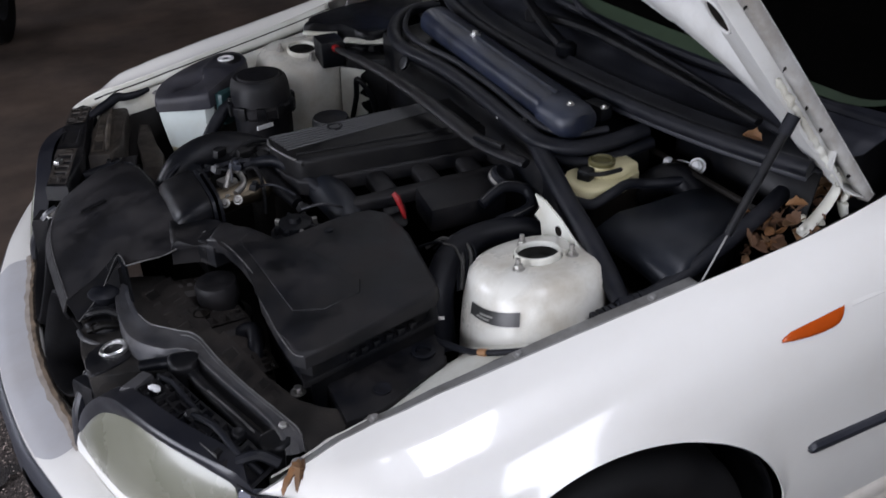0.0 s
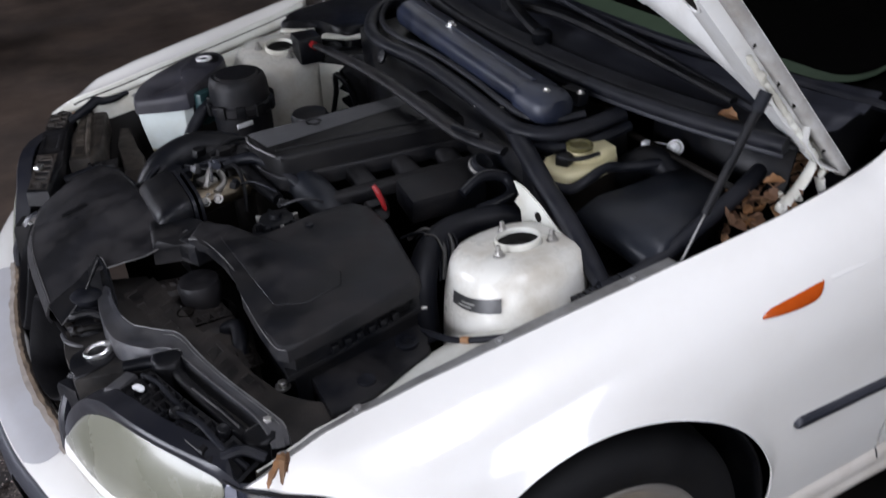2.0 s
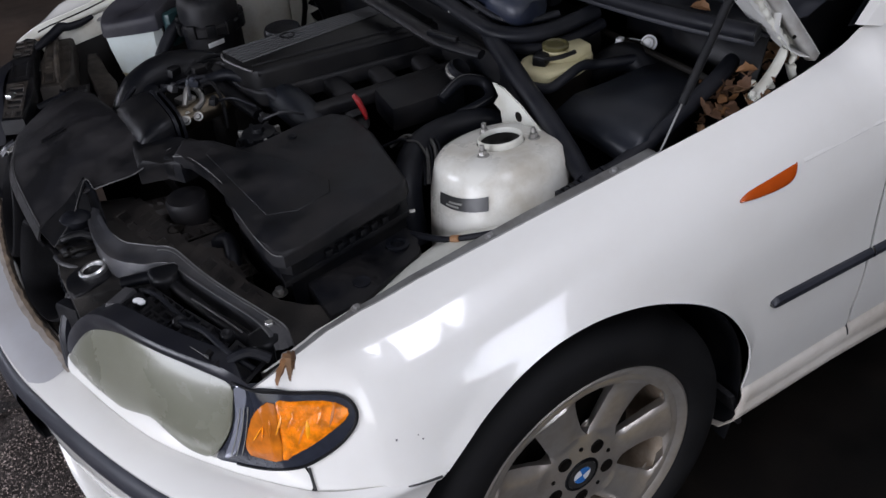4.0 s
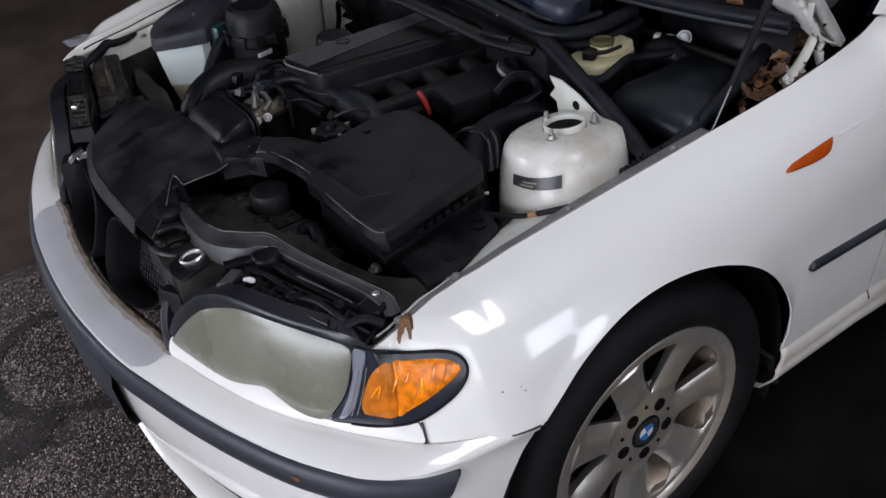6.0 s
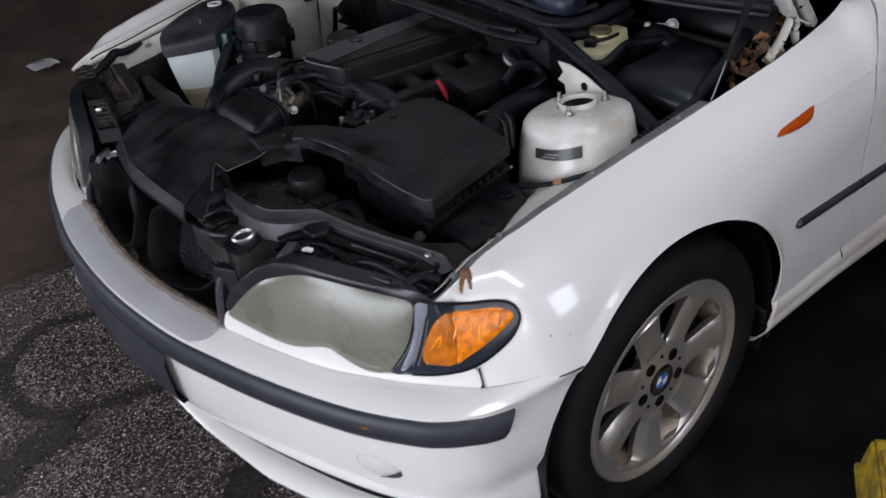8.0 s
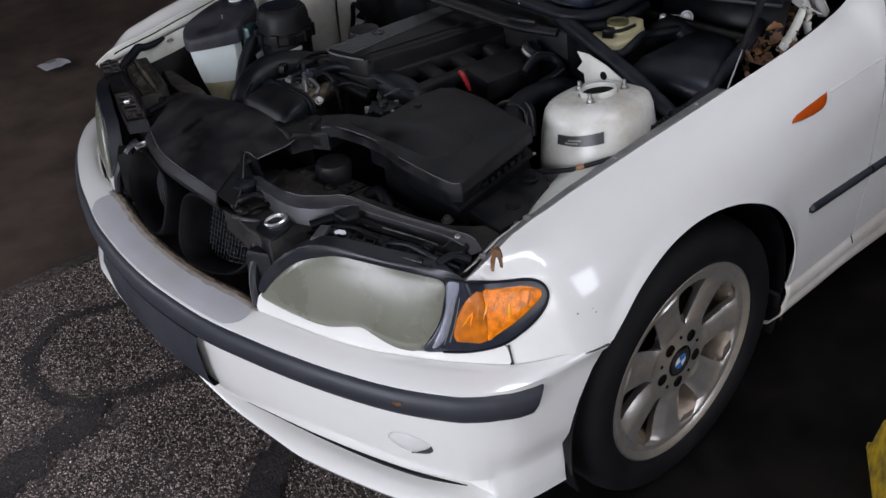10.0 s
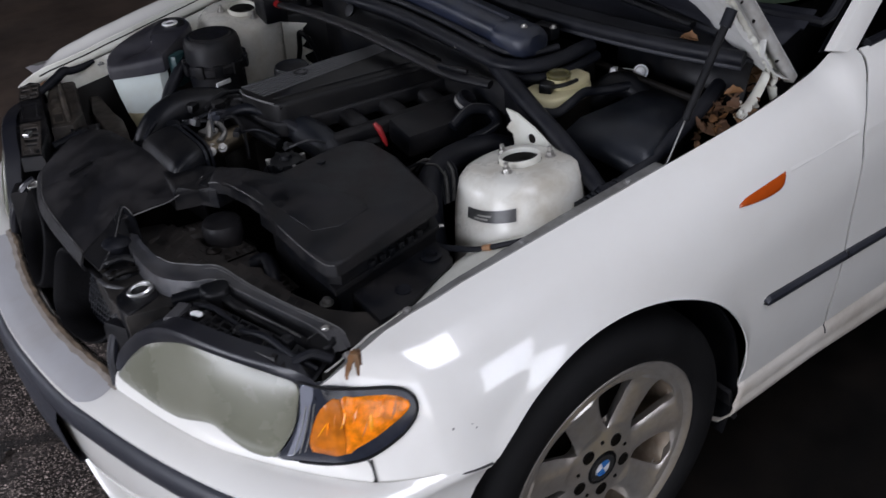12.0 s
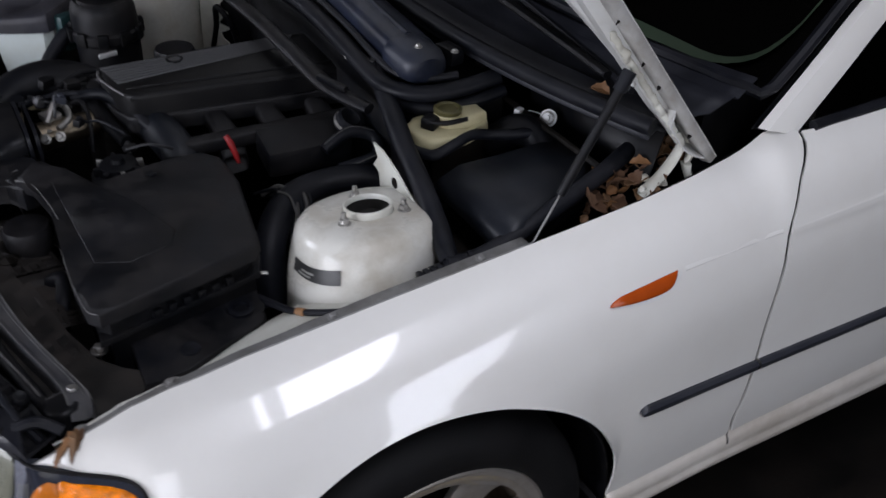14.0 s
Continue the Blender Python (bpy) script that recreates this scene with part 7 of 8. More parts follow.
b = B()
sheet(b, [[screen(u, v) for u in np.linspace(-1, 1, 24)] for v in np.linspace(0, 1, 10)])
wind = part("windscreen", b, GLASS, car, "dark windscreen with a green tint", solid=0.005)
# green strip paints the reflection along the glass edge
b = B()
BAND = [screen(u, 0.026 + 0.03 * max(0, u) ** 2) for u in np.linspace(0.97, -0.86, 16)] + [screen(-0.93, 0.06), screen(-0.96, 0.13), screen(-0.965, 0.22), screen(-0.965, 0.32), screen(-0.965, 0.45)]
line = crom(BAND, 3)
rows = [[], [], []]
for k, q in enumerate(line):
    t = line[min(k + 1, len(line) - 1)] - line[max(k - 1, 0)]
    n = np.cross(t / np.linalg.norm(t), V(-0.5, 0, 0.86))
    w = 0.0165 - 0.0145 * min(max((k - 36) / 16, 0), 1)
    for j, e in enumerate((-1, 0, 1)):
        rows[j].append(tuple(q + n * w * e + V(-0.004, 0, 0.007)))
sheet(b, rows)
part("green_band", b, GLASS_GREEN, wind, "green band of the glass edge, its reflection painted in")
b = B()
tube(b, [(p[0], p[1], p[2] + 0.002) for p in [screen(-1, v) for v in np.linspace(1, 0.02, 6)] + [screen(u, 0) for u in np.linspace(-0.96, 0.96, 14)] + [screen(1, v) for v in np.linspace(0.02, 1, 6)]], 0.010, 8, 2)
part("windscreen_seal", b, RUBBER, wind)
# cabin: dashboard, roof, seats as a dark mass
b = B()
prism(b, [(0.60, -0.66), (0.60, 0.66), (1.02, 0.68), (1.05, -0.68)], 0.80, 0.955, bevel=0.03, segments=3)
part("dashboard", b, BLACK2, car, "black dashboard")
b = B()
sheet(b, [[(x, y, 1.385 + 0.03 * (1 - (y / 0.6) ** 2)) for y in np.linspace(-0.60, 0.60, 10)] for x in (1.25, 1.5, 1.78)])
part("roof", b, PAINT, car, "white roof", solid=0.02)
b = B()
sheet(b, [[(1.76, y, z) for y in (-0.86, 0.86)] for z in (0.22, 1.38)])
part("cabin_rear_wall", b, GRIME, car, solid=0.02)
b = B()
sheet(b, [[(x, y, 0.24) for y in (-0.84, 0.84)] for x in (0.45, 1.76)])
part("cabin_floor", b, GRIME, car, solid=0.02)
for y in (-0.37, 0.37):
    b = B()
    box(b, (0.14, 0.5, 0.62), (1.55, y, 0.85), (0, 12, 0), 0.05)
    box(b, (0.5, 0.5, 0.14), (1.30, y, 0.55), (0, 0, 0), 0.05)
    part("seat", b, BLACK2, car, "dark front seat")
# wipers
def wiper(pts, name="wiper"):
    b = B()
    tube(b, pts, [0.016, 0.014, 0.011, 0.009], 8, 5, 0.7)
    w = part("wiper_arm", b, BLACK2, car, "black wiper arm")
    b = B()
    lathe(b, [(0.02, -0.012), (0.021, 0.008), (0.014, 0.014), (0.0, 0.015)], Matrix.Translation(pts[0]), 18)
    part("pivot_cap", b, BLACK2, w)
    return w


wiper([(0.425, -0.07, 0.950), (0.44, 0.03, 0.968), (0.49, 0.20, 0.990), (0.60, 0.46, 1.03)])
wiper([(0.485, 0.15, 0.955), (0.49, -0.05, 0.975), (0.475, -0.32, 0.975), (0.465, -0.57, 0.965)])
b = B()
tube(b, [(0.475, -0.62, 0.958), (0.50, -0.30, 0.978), (0.53, 0.0, 0.985), (0.56, 0.12, 1.0)], 0.007, 6, 5)
part("wiper_blade", b, RUBBER, car, "black wiper blade")
b = B()
tube(b, [(0.60, 0.05, 1.012), (0.66, 0.25, 1.05), (0.75, 0.50, 1.10)], 0.007, 6, 5)
part("wiper_blade", b, RUBBER, car, "black wiper blade")

# ---- brake corner ----
b = B()
RES = [(0.198, -0.400), (0.218, -0.382), (0.258, -0.376), (0.292, -0.384), (0.322, -0.390), (0.336, -0.408), (0.336, -0.440), (0.300, -0.458), (0.240, -0.470), (0.202, -0.448)]
prism(b, [tuple(q) for q in crom(RES, 3, True)], 0.834, 0.856, bevel=0.008, segments=3, inset=0.03)
prism(b, [(0.270, -0.385), (0.318, -0.388), (0.334, -0.406), (0.334, -0.438), (0.285, -0.452), (0.255, -0.44), (0.250, -0.40)], 0.845, 0.872, bevel=0.008, segments=3, inset=0.05)
res = part("brake_fluid_reservoir", b, CREAM, car, "yellowed plastic brake fluid reservoir")
b = B()
lathe(b, [(0.023, 0.855), (0.023, 0.876), (0.020, 0.878)], Matrix.Translation((0.268, -0.418, 0)), 28)
part("reservoir_neck", b, CREAM, res, "pale screw neck")
b = B()
lathe(b, [(0.0235, 0.876), (0.024, 0.882), (0.020, 0.884), (0.016, 0.881), (0.0, 0.882)], Matrix.Translation((0.268, -0.418, 0)), 28)
part("reservoir_cap", b, material("olive_cap", (0.09, 0.08, 0.03), 0.35, spread=0.2), res, "dark olive screw cap")
b = B()
box(b, (0.028, 0.026, 0.022), (0.235, -0.420, 0.864), (0, 0, 30), 0.006)
tube(b, [(0.225, -0.425, 0.868), (0.25, -0.448, 0.872), (0.285, -0.452, 0.874)], 0.004, 6)
part("level_sensor", b, BLACK2, res, "black sensor plug and wire")
b = B()
tube(b, [(0.188, -0.445, 0.838), (0.208, -0.476, 0.838), (0.240, -0.482, 0.850), (0.280, -0.476, 0.857), (0.315, -0.478, 0.850), (0.345, -0.488, 0.848), (0.40, -0.50, 0.845)], 0.009, 10)
part("brake_hose", b, RUBBER, car, "wavy black hose")
b = B()
prism(b, [(0.215, -0.465), (0.32, -0.455), (0.33, -0.39), (0.21, -0.39)], 0.76, 0.835, bevel=0.006)
part("master_cylinder", b, GRIME, car, "dark brake cylinder below the reservoir")
# dark cover of the brake booster
b = B()
rows = []
for x, y0, y1, z in ((0.195, -0.505, -0.690, 0.790), (0.205, -0.500, -0.700, 0.815), (0.235, -0.505, -0.695, 0.832), (0.30, -0.515, -0.670, 0.838), (0.37, -0.515, -0.640, 0.840), (0.42, -0.515, -0.62, 0.842), (0.445, -0.53, -0.61, 0.825), (0.45, -0.53, -0.61, 0.78)):
    rows.append([(x, y0 + 0.01, z - 0.07), (x, y0, z - 0.012), (x, y0 - 0.01, z), (x, (y0 + y1) / 2, z + 0.003), (x, y1 + 0.012, z), (x, y1, z - 0.012), (x, y1 - 0.005, z - 0.08)])
sheet(b, rows)
part("booster_cover", b, BLUEDUST, car, "smooth black cover beside the wing", solid=0.004, angle=95)
b = B()
sheet(b, [[(x, y, 0.74) for y in (-0.40, -0.73)] for x in (0.14, 0.56)])
part("corner_floor", b, GRIME, car, solid=0.004)
b = B()
tube(b, [(0.35, -0.43, 0.80), (0.38, -0.46, 0.835), (0.40, -0.50, 0.83), (0.39, -0.56, 0.79)], 0.028, 12)
part("booster_pipe", b, BLACK2, car)
# bulkhead wall of the corner with a plug
b = B()
sheet(b, [[(0.45, -0.40, 0.74 + 0.19 * k), (0.46, -0.55, 0.74 + 0.19 * k), (0.44 + 0.04 * k, -0.70, 0.74 + 0.19 * k)] for k in (0, 1)])
part("corner_wall", b, BLACK2, car, solid=0.004, angle=95)
b = B()
m = Matrix.Translation((0.430, -0.481, 0.855)) @ Vector((-0.75, -0.55, 0.45)).to_track_quat("Z", "Y").to_matrix().to_4x4()
lathe(b, [(0.014, 0.0), (0.015, 0.003), (0.010, 0.004), (0.009, 0.011), (0.005, 0.012), (0.005, 0.017), (0.0, 0.018)], m, 20)
plug = part("white_plug", b, ROUND_WHITE, car, "white plastic plug with a washer")
b = B()
lathe(b, [(0.0115, 0.004), (0.0115, 0.007), (0.008, 0.008)], m, 20)
part("washer", b, STEEL, plug)
b = B()
tube(b, [(0.425, -0.472, 0.858), (0.41, -0.452, 0.860), (0.395, -0.443, 0.855)], 0.0012, 6)
box(b, (0.016, 0.012, 0.014), (0.395, -0.443, 0.857), (0, 0, 20), 0.003)
part("wire_clip", b, ROUND_WHITE, plug, "small white clip on a wire")
# partition with rubber seal, from the housing down to the wing
SEAL = [(0.235, -0.225, 0.898), (0.210, -0.30, 0.880), (0.184, -0.39, 0.866), (0.164, -0.47, 0.850), (0.150, -0.55, 0.830), (0.133, -0.63, 0.806), (0.120, -0.682, 0.792)]
b = B()
tube(b, SEAL, [0.016, 0.018, 0.018, 0.017, 0.017, 0.017, 0.014], 12, 6)
tube(b, [(0.112, -0.682, 0.792), (0.15, -0.690, 0.790), (0.22, -0.690, 0.806), (0.30, -0.680, 0.828), (0.40, -0.660, 0.850), (0.47, -0.64, 0.865)], 0.014, 12, 6)
part("partition_seal", b, RUBBER, car, "thick black rubber seal on the partition")
b = B()
sheet(b, [[(p[0] + 0.006, p[1], p[2] - 0.005) for p in SEAL], [(p[0] + 0.015, p[1], 0.68) for p in SEAL]])
part("partition", b, BLACK2, car, "black partition wall", solid=0.006)
b = B()
box(b, (0.05, 0.012, 0.09), (0.228, -0.24, 0.865), (0, 0, 40), 0.004)
part("partition_end", b, BLACK2, car)
b = B()
tube(b, [(0.19, -0.19, 0.895), (0.205, -0.215, 0.892), (0.215, -0.25, 0.88)], 0.003, 6)
part("wire_clip", b, STEEL, car)

# ---- gas strut, hinges, hood ----
def gas_strut(side):
    f = (lambda x, y, z: (x, y * -side, z))
    low, mid, top = V(0.226, -0.730, 0.818), V(0.268, -0.730, 0.895), V(0.352, -0.730, 1.048)
    b = B()
    tube(b, [f(*(mid - (mid - low) * 0.05)), f(*top)], 0.0070, 14, 1)
    g = part("gas_strut", b, BLACK2, car, "black gas strut holding the hood")
    b = B()
    tube(b, [f(*low), f(*mid)], 0.0016, 10, 1)
    part("piston_rod", b, GUTTER, g, "thin grey piston rod")
    b = B()
    tube(b, [f(*(top - V(0.008, 0, 0.014))), f(*(top + V(0.006, 0, 0.012)))], 0.010, 12, 1)
    part("strut_eye", b, RUBBER, g)


gas_strut(-1)
gas_strut(1)
HA = radians(51.0)
HC, HS = math.cos(HA), math.sin(HA)
def hood_point(u, y, d):
    """u metres from the hinge end towards the nose, d metres above the outer skin's inside (minus: below, towards the bay)."""
    return (0.522 - u * HC + d * HS, y, 0.912 + u * HS + d * HC)


def hood_edge(u):
    return float(np.interp(u, [0, 0.3, 0.7, 0.95, 1.08, 1.16], [0.757, 0.738, 0.705, 0.675, 0.55, 0.30]))


def hood_rear(k):
    """The rear edge runs forward towards the middle, as the windscreen's foot does."""
    return 0.22 * (1 - abs(k) ** 1.2) - 0.02 * (abs(k) > 0.97) + 0.07 * min(max(k / 0.5, 0), 1)


b = B()
rows = []
for v in np.linspace(0, 1, 30):
    row = []
    for k in np.linspace(-1, 1, 41):
        u = hood_rear(k) + (1.16 - hood_rear(k)) * v
        e = hood_edge(u)
        row.append(hood_point(u, e * k, (0.105 - 0.03 * v) * (1 - abs(k) ** 2.2)))
    rows.append(row)
sheet(b, rows)
hood = part("hood", b, PAINT, car, "white hood, raised on gas struts", solid=0.002)
b = B()
rows = []
for v in np.linspace(0, 1, 44):
    row = []
    for k in np.linspace(-1, 1, 81):
        u = hood_rear(k) + 0.004 + (1.12 - hood_rear(k)) * v
        e = hood_edge(u) - 0.004
        y = e * k
        edge, rear = abs(e) - abs(y), u - hood_rear(k)
        deep = float(np.interp(edge, [0, 0.018, 0.035, 0.11, 0.15, 0.17], [-0.004, -0.006, -0.034, -0.036, -0.030, 0.0]))
        deep = min(deep, float(np.interp(rear, [0, 0.02, 0.04, 0.11, 0.14], [-0.006, -0.012, -0.032, -0.030, 0.0])))
        if edge > 0.15 and abs(abs(y) - 0.25 - 0.18 * u) < 0.04:
            deep = min(deep, -0.024)
        row.append(hood_point(u, y, deep - 0.003 + (0.105 - 0.03 * v) * (1 - abs(k) ** 2.2)))
    rows.append(row)
sheet(b, rows)
HOODIN = material("hood_inner_white", (0.66, 0.66, 0.64), 0.35, spread=0.05, scale=8, bump=0.04, dirt=(0.34, 0.32, 0.28), dirt_amount=0.4, dirt_scale=9)
part("hood_frame", b, HOODIN, hood, "white pressed inner frame of the hood", solid=0.002, angle=50)
for side in (-1, 1):
    for u, dy, r in ((0.385, 0.075, 0.021), (0.60, 0.085, 0.022), (0.80, 0.08, 0.03), (0.17, 0.05, 0.008)):
        b = B()
        y = side * (hood_edge(u) - dy)
        ring = [hood_point(u + r * 1.6 * math.cos(a), y + r * 0.75 * math.sin(a), -0.041 + 0.095 * (1 - abs(y / hood_edge(u)) ** 2.2)) for a in [2 * math.pi * k / 24 for k in range(24)]]
        b.faces.new([b.verts.new(q) for q in ring])
        hole = part("frame_hole", b, GRIME, hood, "dark opening in the frame", solid=0.002)
        b = B()
        tube(b, [V(*q) + V(-0.001, 0, -0.001) for q in ring + ring[:1]], 0.0026, 7, 1)
        part("hole_rim", b, HOODIN, hole, "bright rounded rim of the opening")
    # lumpy bead of seam sealer on the hinge end of the frame
    b = B()
    line, rad = [], []
    for k in range(40):
        u = 0.03 + 0.0066 * k
        wob = noise.noise((k * 0.55, side * 3.0, 1))
        line.append(hood_point(u, side * (hood_edge(u) - 0.017 - 0.004 * wob), -0.027 - 0.004 * noise.noise((k * 0.7, 5, side))))
        rad.append(0.0042 + 0.0035 * max(0, noise.noise((k * 0.42, 9, side))) + 0.0012 * wob)
    rad[0] = rad[-1] = 0.001
    tube(b, line, rad, 9, 2, 1.2)
    part("seam_bead", b, INNER, hood, "lumpy white seam sealer")
    for k, u in enumerate((0.05, 0.105, 0.165, 0.215, 0.30, 0.42)):
        b = B()
        q = V(*hood_point(u, side * (hood_edge(u) - 0.006 - 0.002 * (k % 2)), -0.0145))
        lathe(b, [(0.0, -0.0022), (0.0030, -0.0012), (0.0034, 0.0), (0.0, 0.0022)], Matrix.Translation(tuple(q)) @ pose(0, 0, 0, 30 * k, -50, 10), 8, 1.8)
        part("chipped_spot", b, GRIME, hood, "dark chip in the hem")
    # outer flange of the hood's side
    b = B()
    sheet(b, [[hood_point(u, side * (hood_edge(u) - 0.001), 0.002), hood_point(u, side * (hood_edge(u) + 0.0005), -0.012), hood_point(u, side * (hood_edge(u) - 0.016), -0.016)] for u in np.linspace(-0.02, 0.95, 24)])
    part("hood_flange", b, HEM, hood, "grey dirty hem of the hood", solid=0.002, angle=95)
    # hinge
    b = B()
    tube(b, [(0.435, side * 0.715, 0.832), (0.462, side * 0.715, 0.850), (0.487, side * 0.717, 0.880), (0.497, side * 0.72, 0.915), (0.48, side * 0.72, 0.95)], 0.011, 8, 5, 0.5)
    tube(b, [(0.523, side * 0.725, 0.845), (0.510, side * 0.725, 0.875), (0.512, side * 0.728, 0.905), (0.49, side * 0.728, 0.95)], 0.010, 8, 5, 0.5)
    hinge = part("hood_hinge", b, INNER, car, "white painted hood hinge arms")
    for q in ((0.438, side * 0.717, 0.842), (0.475, side * 0.72, 0.845), (0.455, side * 0.70, 0.848)):
        bolt(hinge, q, 0.005, 0.006, INNER)

# ---- leaves ----
def leaf_mesh(seed, size):
    rnd = random.Random(seed)
    b = B()
    spine = [V(0, 0, 0)]
    d = V(1, 0, 0.3)
    n = 7
    rows = []
    curl, twist = rnd.uniform(-1.5, 1.5), rnd.uniform(-0.8, 0.8)
    for k in range(n):
        u = k / (n - 1)
        w = size * 0.32 * math.sin(math.pi * min(u * 0.9 + 0.08, 1)) * (1 + 0.35 * (k % 2))
        x, z = size * u, size * 0.25 * math.sin(curl * u * 2)
        rows.append([(x, -w, z + w * (0.6 + twist * u)), (x + 0.04 * size, -w * 0.5, z + w * 0.12), (x, 0, z), (x + 0.04 * size, w * 0.5, z + w * 0.15), (x, w, z + w * (0.7 - twist * u))])
    sheet(b, rows)
    return b


def leaf(p, size, rot, seed, mat=None):
    ob = part("dead_leaf", leaf_mesh(seed, size), mat or LEAF, None, solid=0.0006)
    ob.matrix_world = Matrix.Translation(p) @ pose(0, 0, 0, *rot)
    return tagged(ob, "curled brown dead leaf lying in the car", "leaf", "dead leaves")


LEAF2 = material("dark_dead_leaf", (0.10, 0.05, 0.025), 0.75, spread=0.4, scale=40, bump=0.3)
LEAF3 = material("orange_dead_leaf", (0.19, 0.090, 0.034), 0.65, spread=0.3, scale=40, bump=0.3)
rl = random.Random(4)
for k in range(46):
    u = rl.random()
    x = 0.335 + 0.20 * u ** 0.8 + rl.uniform(-0.015, 0.015)
    y = -0.718 + 0.075 * rl.random() + 0.02 * u
    z = 0.800 + 0.085 * u ** 0.8 + rl.uniform(-0.01, 0.015)
    leaf((x, y, z), rl.uniform(0.014, 0.034), (rl.uniform(-40, 40), rl.uniform(-40, 40), rl.uniform(0, 360)), k, (LEAF, LEAF2, LEAF2, LEAF3)[k % 4] if u < 0.6 else (LEAF, LEAF3, LEAF, LEAF2)[k % 4])
for k in range(30):
    u = rl.random()
    leaf((0.36 + 0.17 * u, -0.735 + 0.07 * rl.random(), 0.800 + 0.085 * u + rl.uniform(0, 0.012)), rl.uniform(0.010, 0.022), (rl.uniform(-60, 60), rl.uniform(-60, 60), rl.uniform(0, 360)), 300 + k, (LEAF2, LEAF2, LEAF)[k % 3])
leaf((0.438, -0.565, 0.946), 0.032, (0, 10, -60), 101, LEAF3)
# shrivelled forked leaf hanging over the fender tip
for k, (pts, w, mat) in enumerate((([(-0.409, -0.729, 0.760), (-0.416, -0.738, 0.762), (-0.432, -0.750, 0.757), (-0.440, -0.756, 0.751), (-0.444, -0.759, 0.745)], (0.003, 0.0066, 0.0050, 0.0034, 0.0008), LEAF3), ([(-0.410, -0.731, 0.761), (-0.414, -0.740, 0.764), (-0.420, -0.752, 0.758), (-0.424, -0.759, 0.752), (-0.427, -0.762, 0.745)], (0.002, 0.0064, 0.0050, 0.0032, 0.0008), LEAF),
                                       ([(-0.404, -0.728, 0.759), (-0.408, -0.738, 0.760), (-0.416, -0.752, 0.752)], (0.002, 0.004, 0.001), LEAF2))):
    b = B()
    line = crom(pts, 4)
    ws = np.interp(np.linspace(0, 1, len(line)), np.linspace(0, 1, len(w)), w)
    rows = []
    for j, q in enumerate(line):
        t = line[min(j + 1, len(line) - 1)] - line[max(j - 1, 0)]
        n = np.cross(t / np.linalg.norm(t), V(0.2, -0.7, 0.7))
        e = ws[j] * (1 + 0.7 * noise.noise((j * 0.9, k, 2)))
        rows.append([q - n * e + V(0, 0.004, 0), q + V(0, -0.002, 0.002), q + n * e + V(0, 0.003, 0)])
    sheet(b, rows)
    w = part("withered_leaf", b, mat, None, solid=0.0008)
    tagged(w, "shrivelled brown leaf caught at the fender tip", "leaf", "dead leaves")


# ---- ground in front of the hall, background things ----
DAMP = [([(-0.60, 0.70), (-0.69, 0.74), (-0.78, 0.77), (-0.86, 0.74), (-0.95, 0.64), (-0.96, 0.49), (-0.90, 0.37), (-0.78, 0.32), (-0.68, 0.29), (-0.58, 0.27)], 0.018), ([(-1.45, 0.14), (-1.25, 0.20), (-1.08, 0.26), (-0.97, 0.29), (-0.86, 0.32)], 0.050), ([(-1.20, -0.62), (-1.0, -0.46), (-0.82, -0.33), (-0.68, -0.20), (-0.58, -0.12)], 0.045)]


def grit(seed, n, x0, x1, y0, y1, size):
    """Loose grains; they are sparse on the damp lines and on oily patches."""
    rnd = random.Random(seed)
    lines = [(crom(pts, 6), w) for pts, w in DAMP]
    vs, fs = [], []
    for k in range(n):
        x, y, r, a = rnd.uniform(x0, x1), rnd.uniform(y0, y1), size * rnd.uniform(0.35, 1.0) * (1.6 if rnd.random() < 0.06 else 1), rnd.uniform(0, 6.3)
        bare = 0.55 * noise.noise((x * 3.1, y * 3.1, 7)) + 0.35 * noise.noise((x * 9, y * 9, 2)) + 0.15
        for line, w in lines:
            d = np.abs(line - (x, y)).sum(1).min()
            if d < 2.2 * w:
                bare = max(bare, 0.95 - 0.4 * d / (2.2 * w))
        if rnd.random() < bare:
            continue
        i = len(vs)
        for j in range(4):
            vs.append((x + r * math.cos(a + j * 1.57) * rnd.uniform(0.6, 1), y + r * math.sin(a + j * 1.57) * rnd.uniform(0.6, 1), 0.0135))
        vs.append((x, y, 0.0135 + r * rnd.uniform(0.5, 1.1)))
        fs += [(i, i + 1, i + 4), (i + 1, i + 2, i + 4), (i + 2, i + 3, i + 4), (i + 3, i, i + 4)]
    me = bpy.data.meshes.new("grit")
    me.from_pydata(vs, [], fs)
    return me


b = B()
sheet(b, [[(x, y + 0.03 * noise.noise((x * 3, y, 1)) * (y > 1), 0.009 + 0.004 * noise.noise((x * 2, y * 2, 5))) for x in np.linspace(-5.9, -0.35, 60)] for y in np.linspace(-4.9, 1.08, 50)])
tagged(part("forecourt", b, GRAVEL), "wet gritty dark asphalt in front of the car", "asphalt", kind="structure")
STONE = material("pale_grit", (0.20, 0.165, 0.145), 0.8, spread=0.85, scale=260, bump=0.2)
me = grit(3, 105000, -1.75, -0.42, -0.72, 1.02, 0.0036)
nt = STONE.node_tree
geo, span, mulr = nt.nodes.new("ShaderNodeNewGeometry"), nt.nodes.new("ShaderNodeMapRange"), nt.nodes.new("ShaderNodeMix")
span.inputs["To Min"].default_value, span.inputs["To Max"].default_value = 0.10, 2.5
mulr.data_type, mulr.blend_type = "RGBA", "MULTIPLY"
mulr.inputs["Factor"].default_value = 1
nt.links.new(geo.outputs["Random Per Island"], span.inputs["Value"])
nt.links.new(nt.nodes["Principled BSDF"].inputs["Base Color"].links[0].from_socket, mulr.inputs["A"])
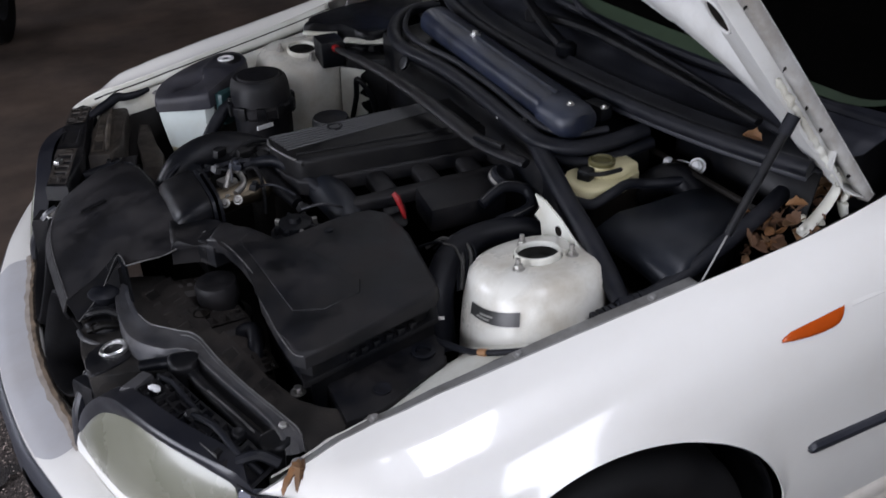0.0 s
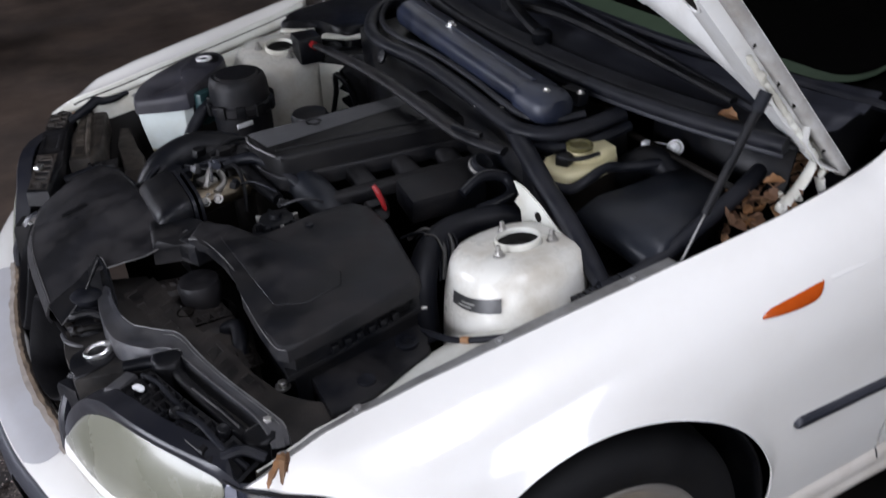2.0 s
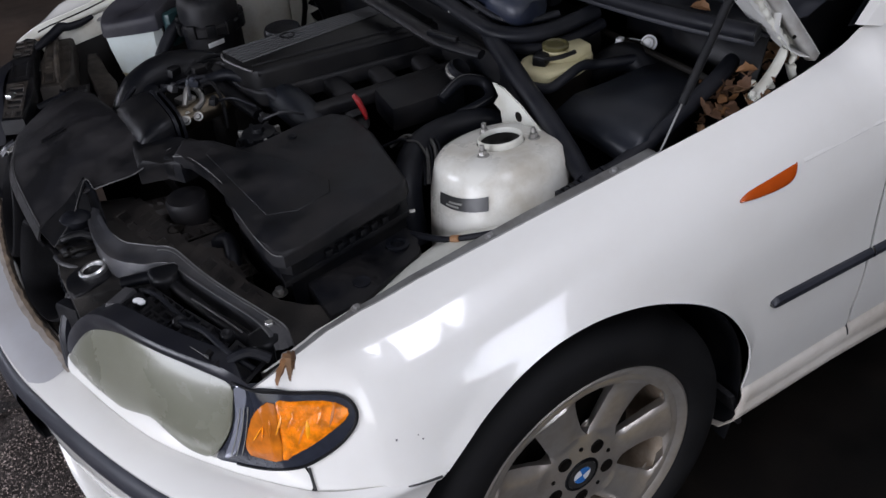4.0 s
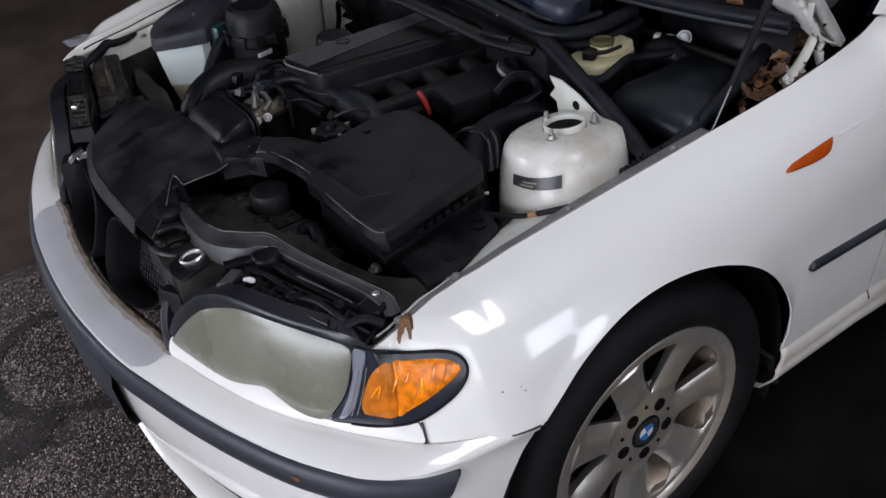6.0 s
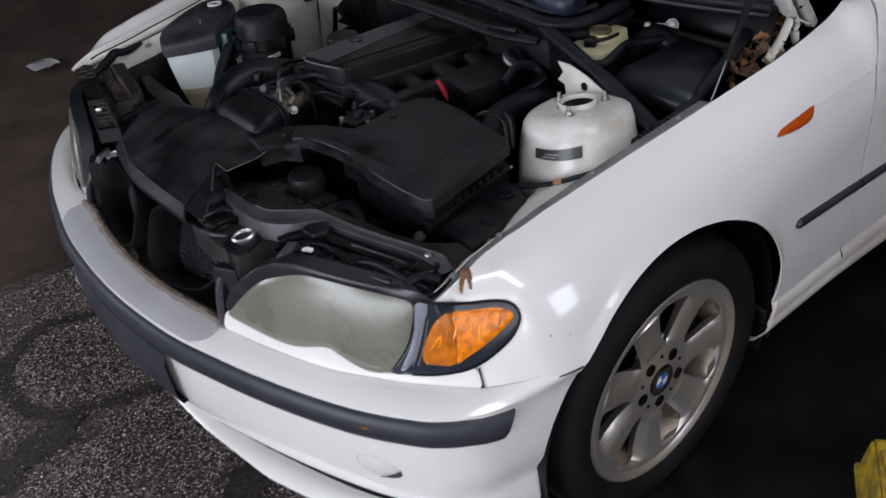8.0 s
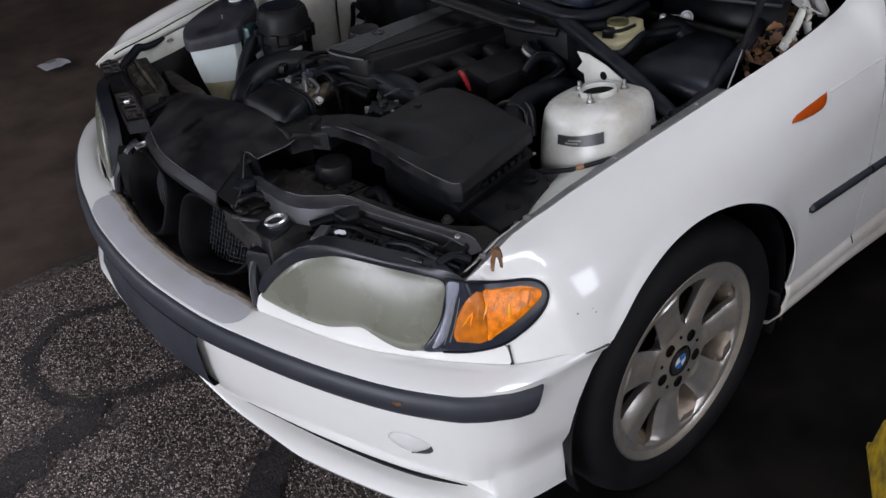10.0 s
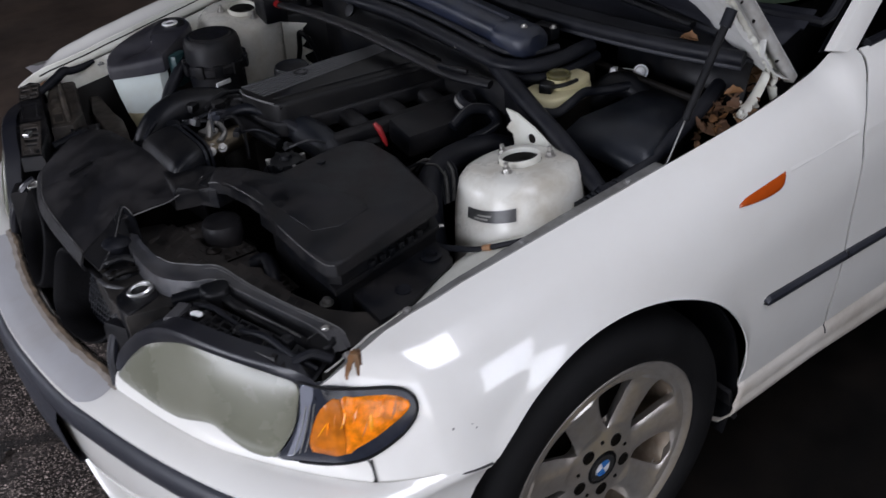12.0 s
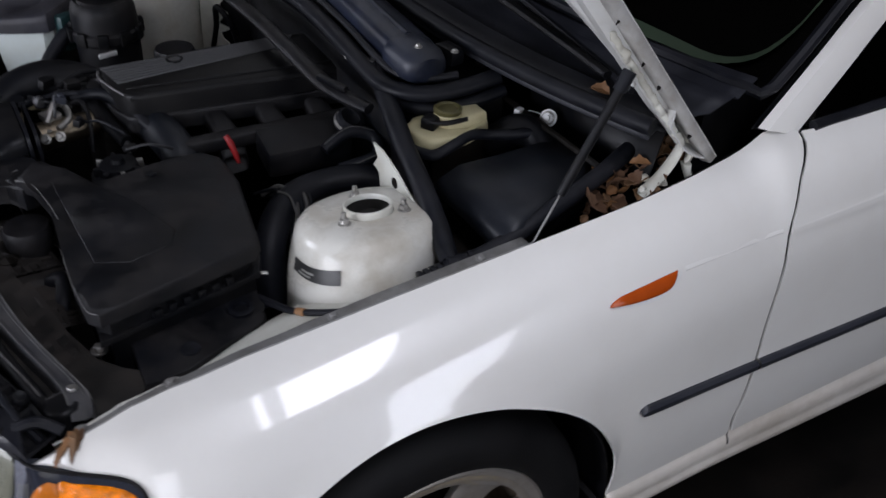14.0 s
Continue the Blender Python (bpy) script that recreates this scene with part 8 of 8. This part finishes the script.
nt.links.new(span.outputs["Result"], mulr.inputs["B"])
nt.links.new(mulr.outputs["Result"], nt.nodes["Principled BSDF"].inputs["Base Color"])
me.materials.append(STONE)
tagged(new("loose_grit", me), "fine pale grit scattered on the asphalt", "grit", kind="stuff")
WET = material("damp_asphalt", (0.045, 0.038, 0.035), 0.6, spread=0.8, scale=150, bump=1.0, fine=220, dirt=(0.010, 0.009, 0.009), dirt_amount=0.8, dirt_scale=9)


def damp_line(name, pts, width, seed, label):
    """A ragged dark line of damp on the asphalt."""
    b = B()
    line = crom(pts, 10)
    rows = [[], [], []]
    for k, q in enumerate(line):
        t = line[min(k + 1, len(line) - 1)] - line[max(k - 1, 0)]
        n = V(-t[1], t[0])
        n = n / np.linalg.norm(n)
        w = width * (1 + 0.9 * noise.noise((k * 0.23, seed, 0))) * min(1, (k + 1) / 8, (len(line) - k) / 8)
        for j, e in enumerate((-1, 0, 1)):
            p = q[:2] + n * w * (e + 0.5 * noise.noise((k * 0.9, seed, e * 3.0 + 9)))
            rows[j].append((p[0], p[1], 0.0136 + 0.0007 * seed))
    sheet(b, rows)
    tagged(part(name, b, WET), label, "stain", kind="structure")


for (pts, width), name, label, seed in zip(DAMP, ("damp_ring", "damp_seam", "damp_seam"), ("dark damp ring on the asphalt", "dark damp seam across the asphalt", "dark damp seam across the asphalt"), (1, 2, 4)):
    damp_line(name, pts, width, seed, label)
# near-black sheet: the shade round the car put into the oily floor's colour
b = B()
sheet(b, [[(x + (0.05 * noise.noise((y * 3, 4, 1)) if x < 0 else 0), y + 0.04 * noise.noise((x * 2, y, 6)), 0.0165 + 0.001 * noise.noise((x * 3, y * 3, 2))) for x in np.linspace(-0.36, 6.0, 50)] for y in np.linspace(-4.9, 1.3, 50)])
tagged(part("floor_shade_sheet", b, FLOORSHADE), "dark oily floor below and beside the car, shade painted in", "floor", kind="structure")


def spare_tyre(m, group="spare tyres"):
    b = B()
    lathe(b, [(0.21, -0.085), (0.25, -0.10), (0.30, -0.098), (0.325, -0.085), (0.332, -0.05), (0.328, -0.045), (0.333, -0.02), (0.328, -0.015), (0.333, 0.015), (0.328, 0.02), (0.333, 0.05), (0.325, 0.085), (0.30, 0.098), (0.25, 0.10), (0.21, 0.085), (0.205, 0.0), (0.21, -0.085)], Matrix(), 56)
    ob = part("spare_tyre", b, TYRE)
    ob.matrix_world = m
    return tagged(ob, "old black tyre standing on the garage floor", "tyre", group)


spare_tyre(pose(-0.62, 3.95, 0.335, 90, 0, 75))
spare_tyre(pose(-0.87, 3.98, 0.335, 90, 0, 75))
b = B()
box(b, (0.95, 0.14, 0.035), (0.70, 5.10, 0.03), (0, 0, 24), 0.004)
tagged(part("wooden_plank", b, WOOD), "pale wooden plank lying on the garage floor", "plank")
b = B()
prism(b, [(-0.55, 5.22), (0.12, 5.02), (0.18, 5.30), (0.30, 6.2), (-0.7, 6.3)], 0.01, 0.10, bevel=0.02)
tagged(part("black_sheet", b, GRIME), "dark plastic panel leaning low on the floor", "panel")
b = B()
tube(b, [(-0.27, 5.17, 0.015), (0.11, 5.01, 0.015)], 0.006, 6, 1)
tagged(part("metal_strip", b, STEEL), "thin metal strip on the garage floor", "metal strip")
lift = thing("lift_post", "blue and yellow vehicle lift post", "lift", (2.05, 4.35, 0))
b = B()
box(b, (0.22, 0.30, 2.9), (0, 0, 1.45), (0, 0, 0), 0.01)
part("column", b, BLUEPAINT, lift, "blue steel column")
b = B()
box(b, (0.30, 0.18, 0.40), (0.30, -0.05, 0.20), (0, 0, 10), 0.01)
part("carriage", b, YELLOW, lift, "worn yellow carriage")
b = B()
box(b, (0.45, 0.5, 0.03), (0.05, 0, 0.015), (0, 0, 0), 0.004)
part("base_plate", b, BLUEPAINT, lift, "blue base plate")
b = B()
rows = [[(-0.065 + 0.026 * i + 0.006 * noise.noise((i, j, 3)), -0.055 + 0.036 * j + 0.006 * noise.noise((i, j, 8)), 0.012 + 0.010 * noise.noise((i * 0.9, j * 0.9, 2))) for i in range(6)] for j in range(4)]
sheet(b, rows)
paper = part("paper_scrap", b, PAPER, None, solid=0.0008)
paper.matrix_world = pose(-0.02, 2.86, 0.014, 0, 0, 5)
tagged(paper, "crumpled white paper scrap on the floor", "paper")
b = B()
box(b, (0.05, 0.035, 0.001), (-0.01, 0.0, 0.030), (0, 0, 0), 0)
part("print_patch", b, LABEL, paper, "grey printed patch")
# yellow jack stand
jack = thing("jack_stand", "worn yellow steel jack stand on the floor", "jack", (0.290, -1.300, 0))
b = B()
rows = []
for z, r in ((0.0, 0.135), (0.02, 0.134), (0.135, 0.121), (0.14, 0.118)):
    rows.append([(r * sx, r * sy, z) for sx, sy in ((-1, -1), (1, -1), (1, 1), (-1, 1))])
vs = sheet(b, rows, True)
b.faces.new(vs[-1])
bmesh.ops.bevel(b, geom=b.edges[:], offset=0.006, segments=2, affect="EDGES")
stand = part("base", b, YELLOW, jack, "four-sided base in chipped yellow paint")
b = B()
lathe(b, [(0.075, 0.138), (0.07, 0.152), (0.04, 0.156), (0.0, 0.156)], Matrix.Translation((0.02, 0.0, 0)), 20)
part("column", b, GRIME, jack, "dark oily plate on top")
b = B()
box(b, (0.16, 0.02, 0.012), (0.0, 0.09, 0.146), (0, 0, 8), 0.004)
part("lever", b, YELLOW, jack)
for sx in (-1, 1):
    b = B()
    box(b, (0.03, 0.27, 0.02), (0.130 * sx, 0, 0.028), (0, 0, 0), 0.004)
    part("foot", b, YELLOW, jack)
jack.rotation_euler[2] = radians(33)
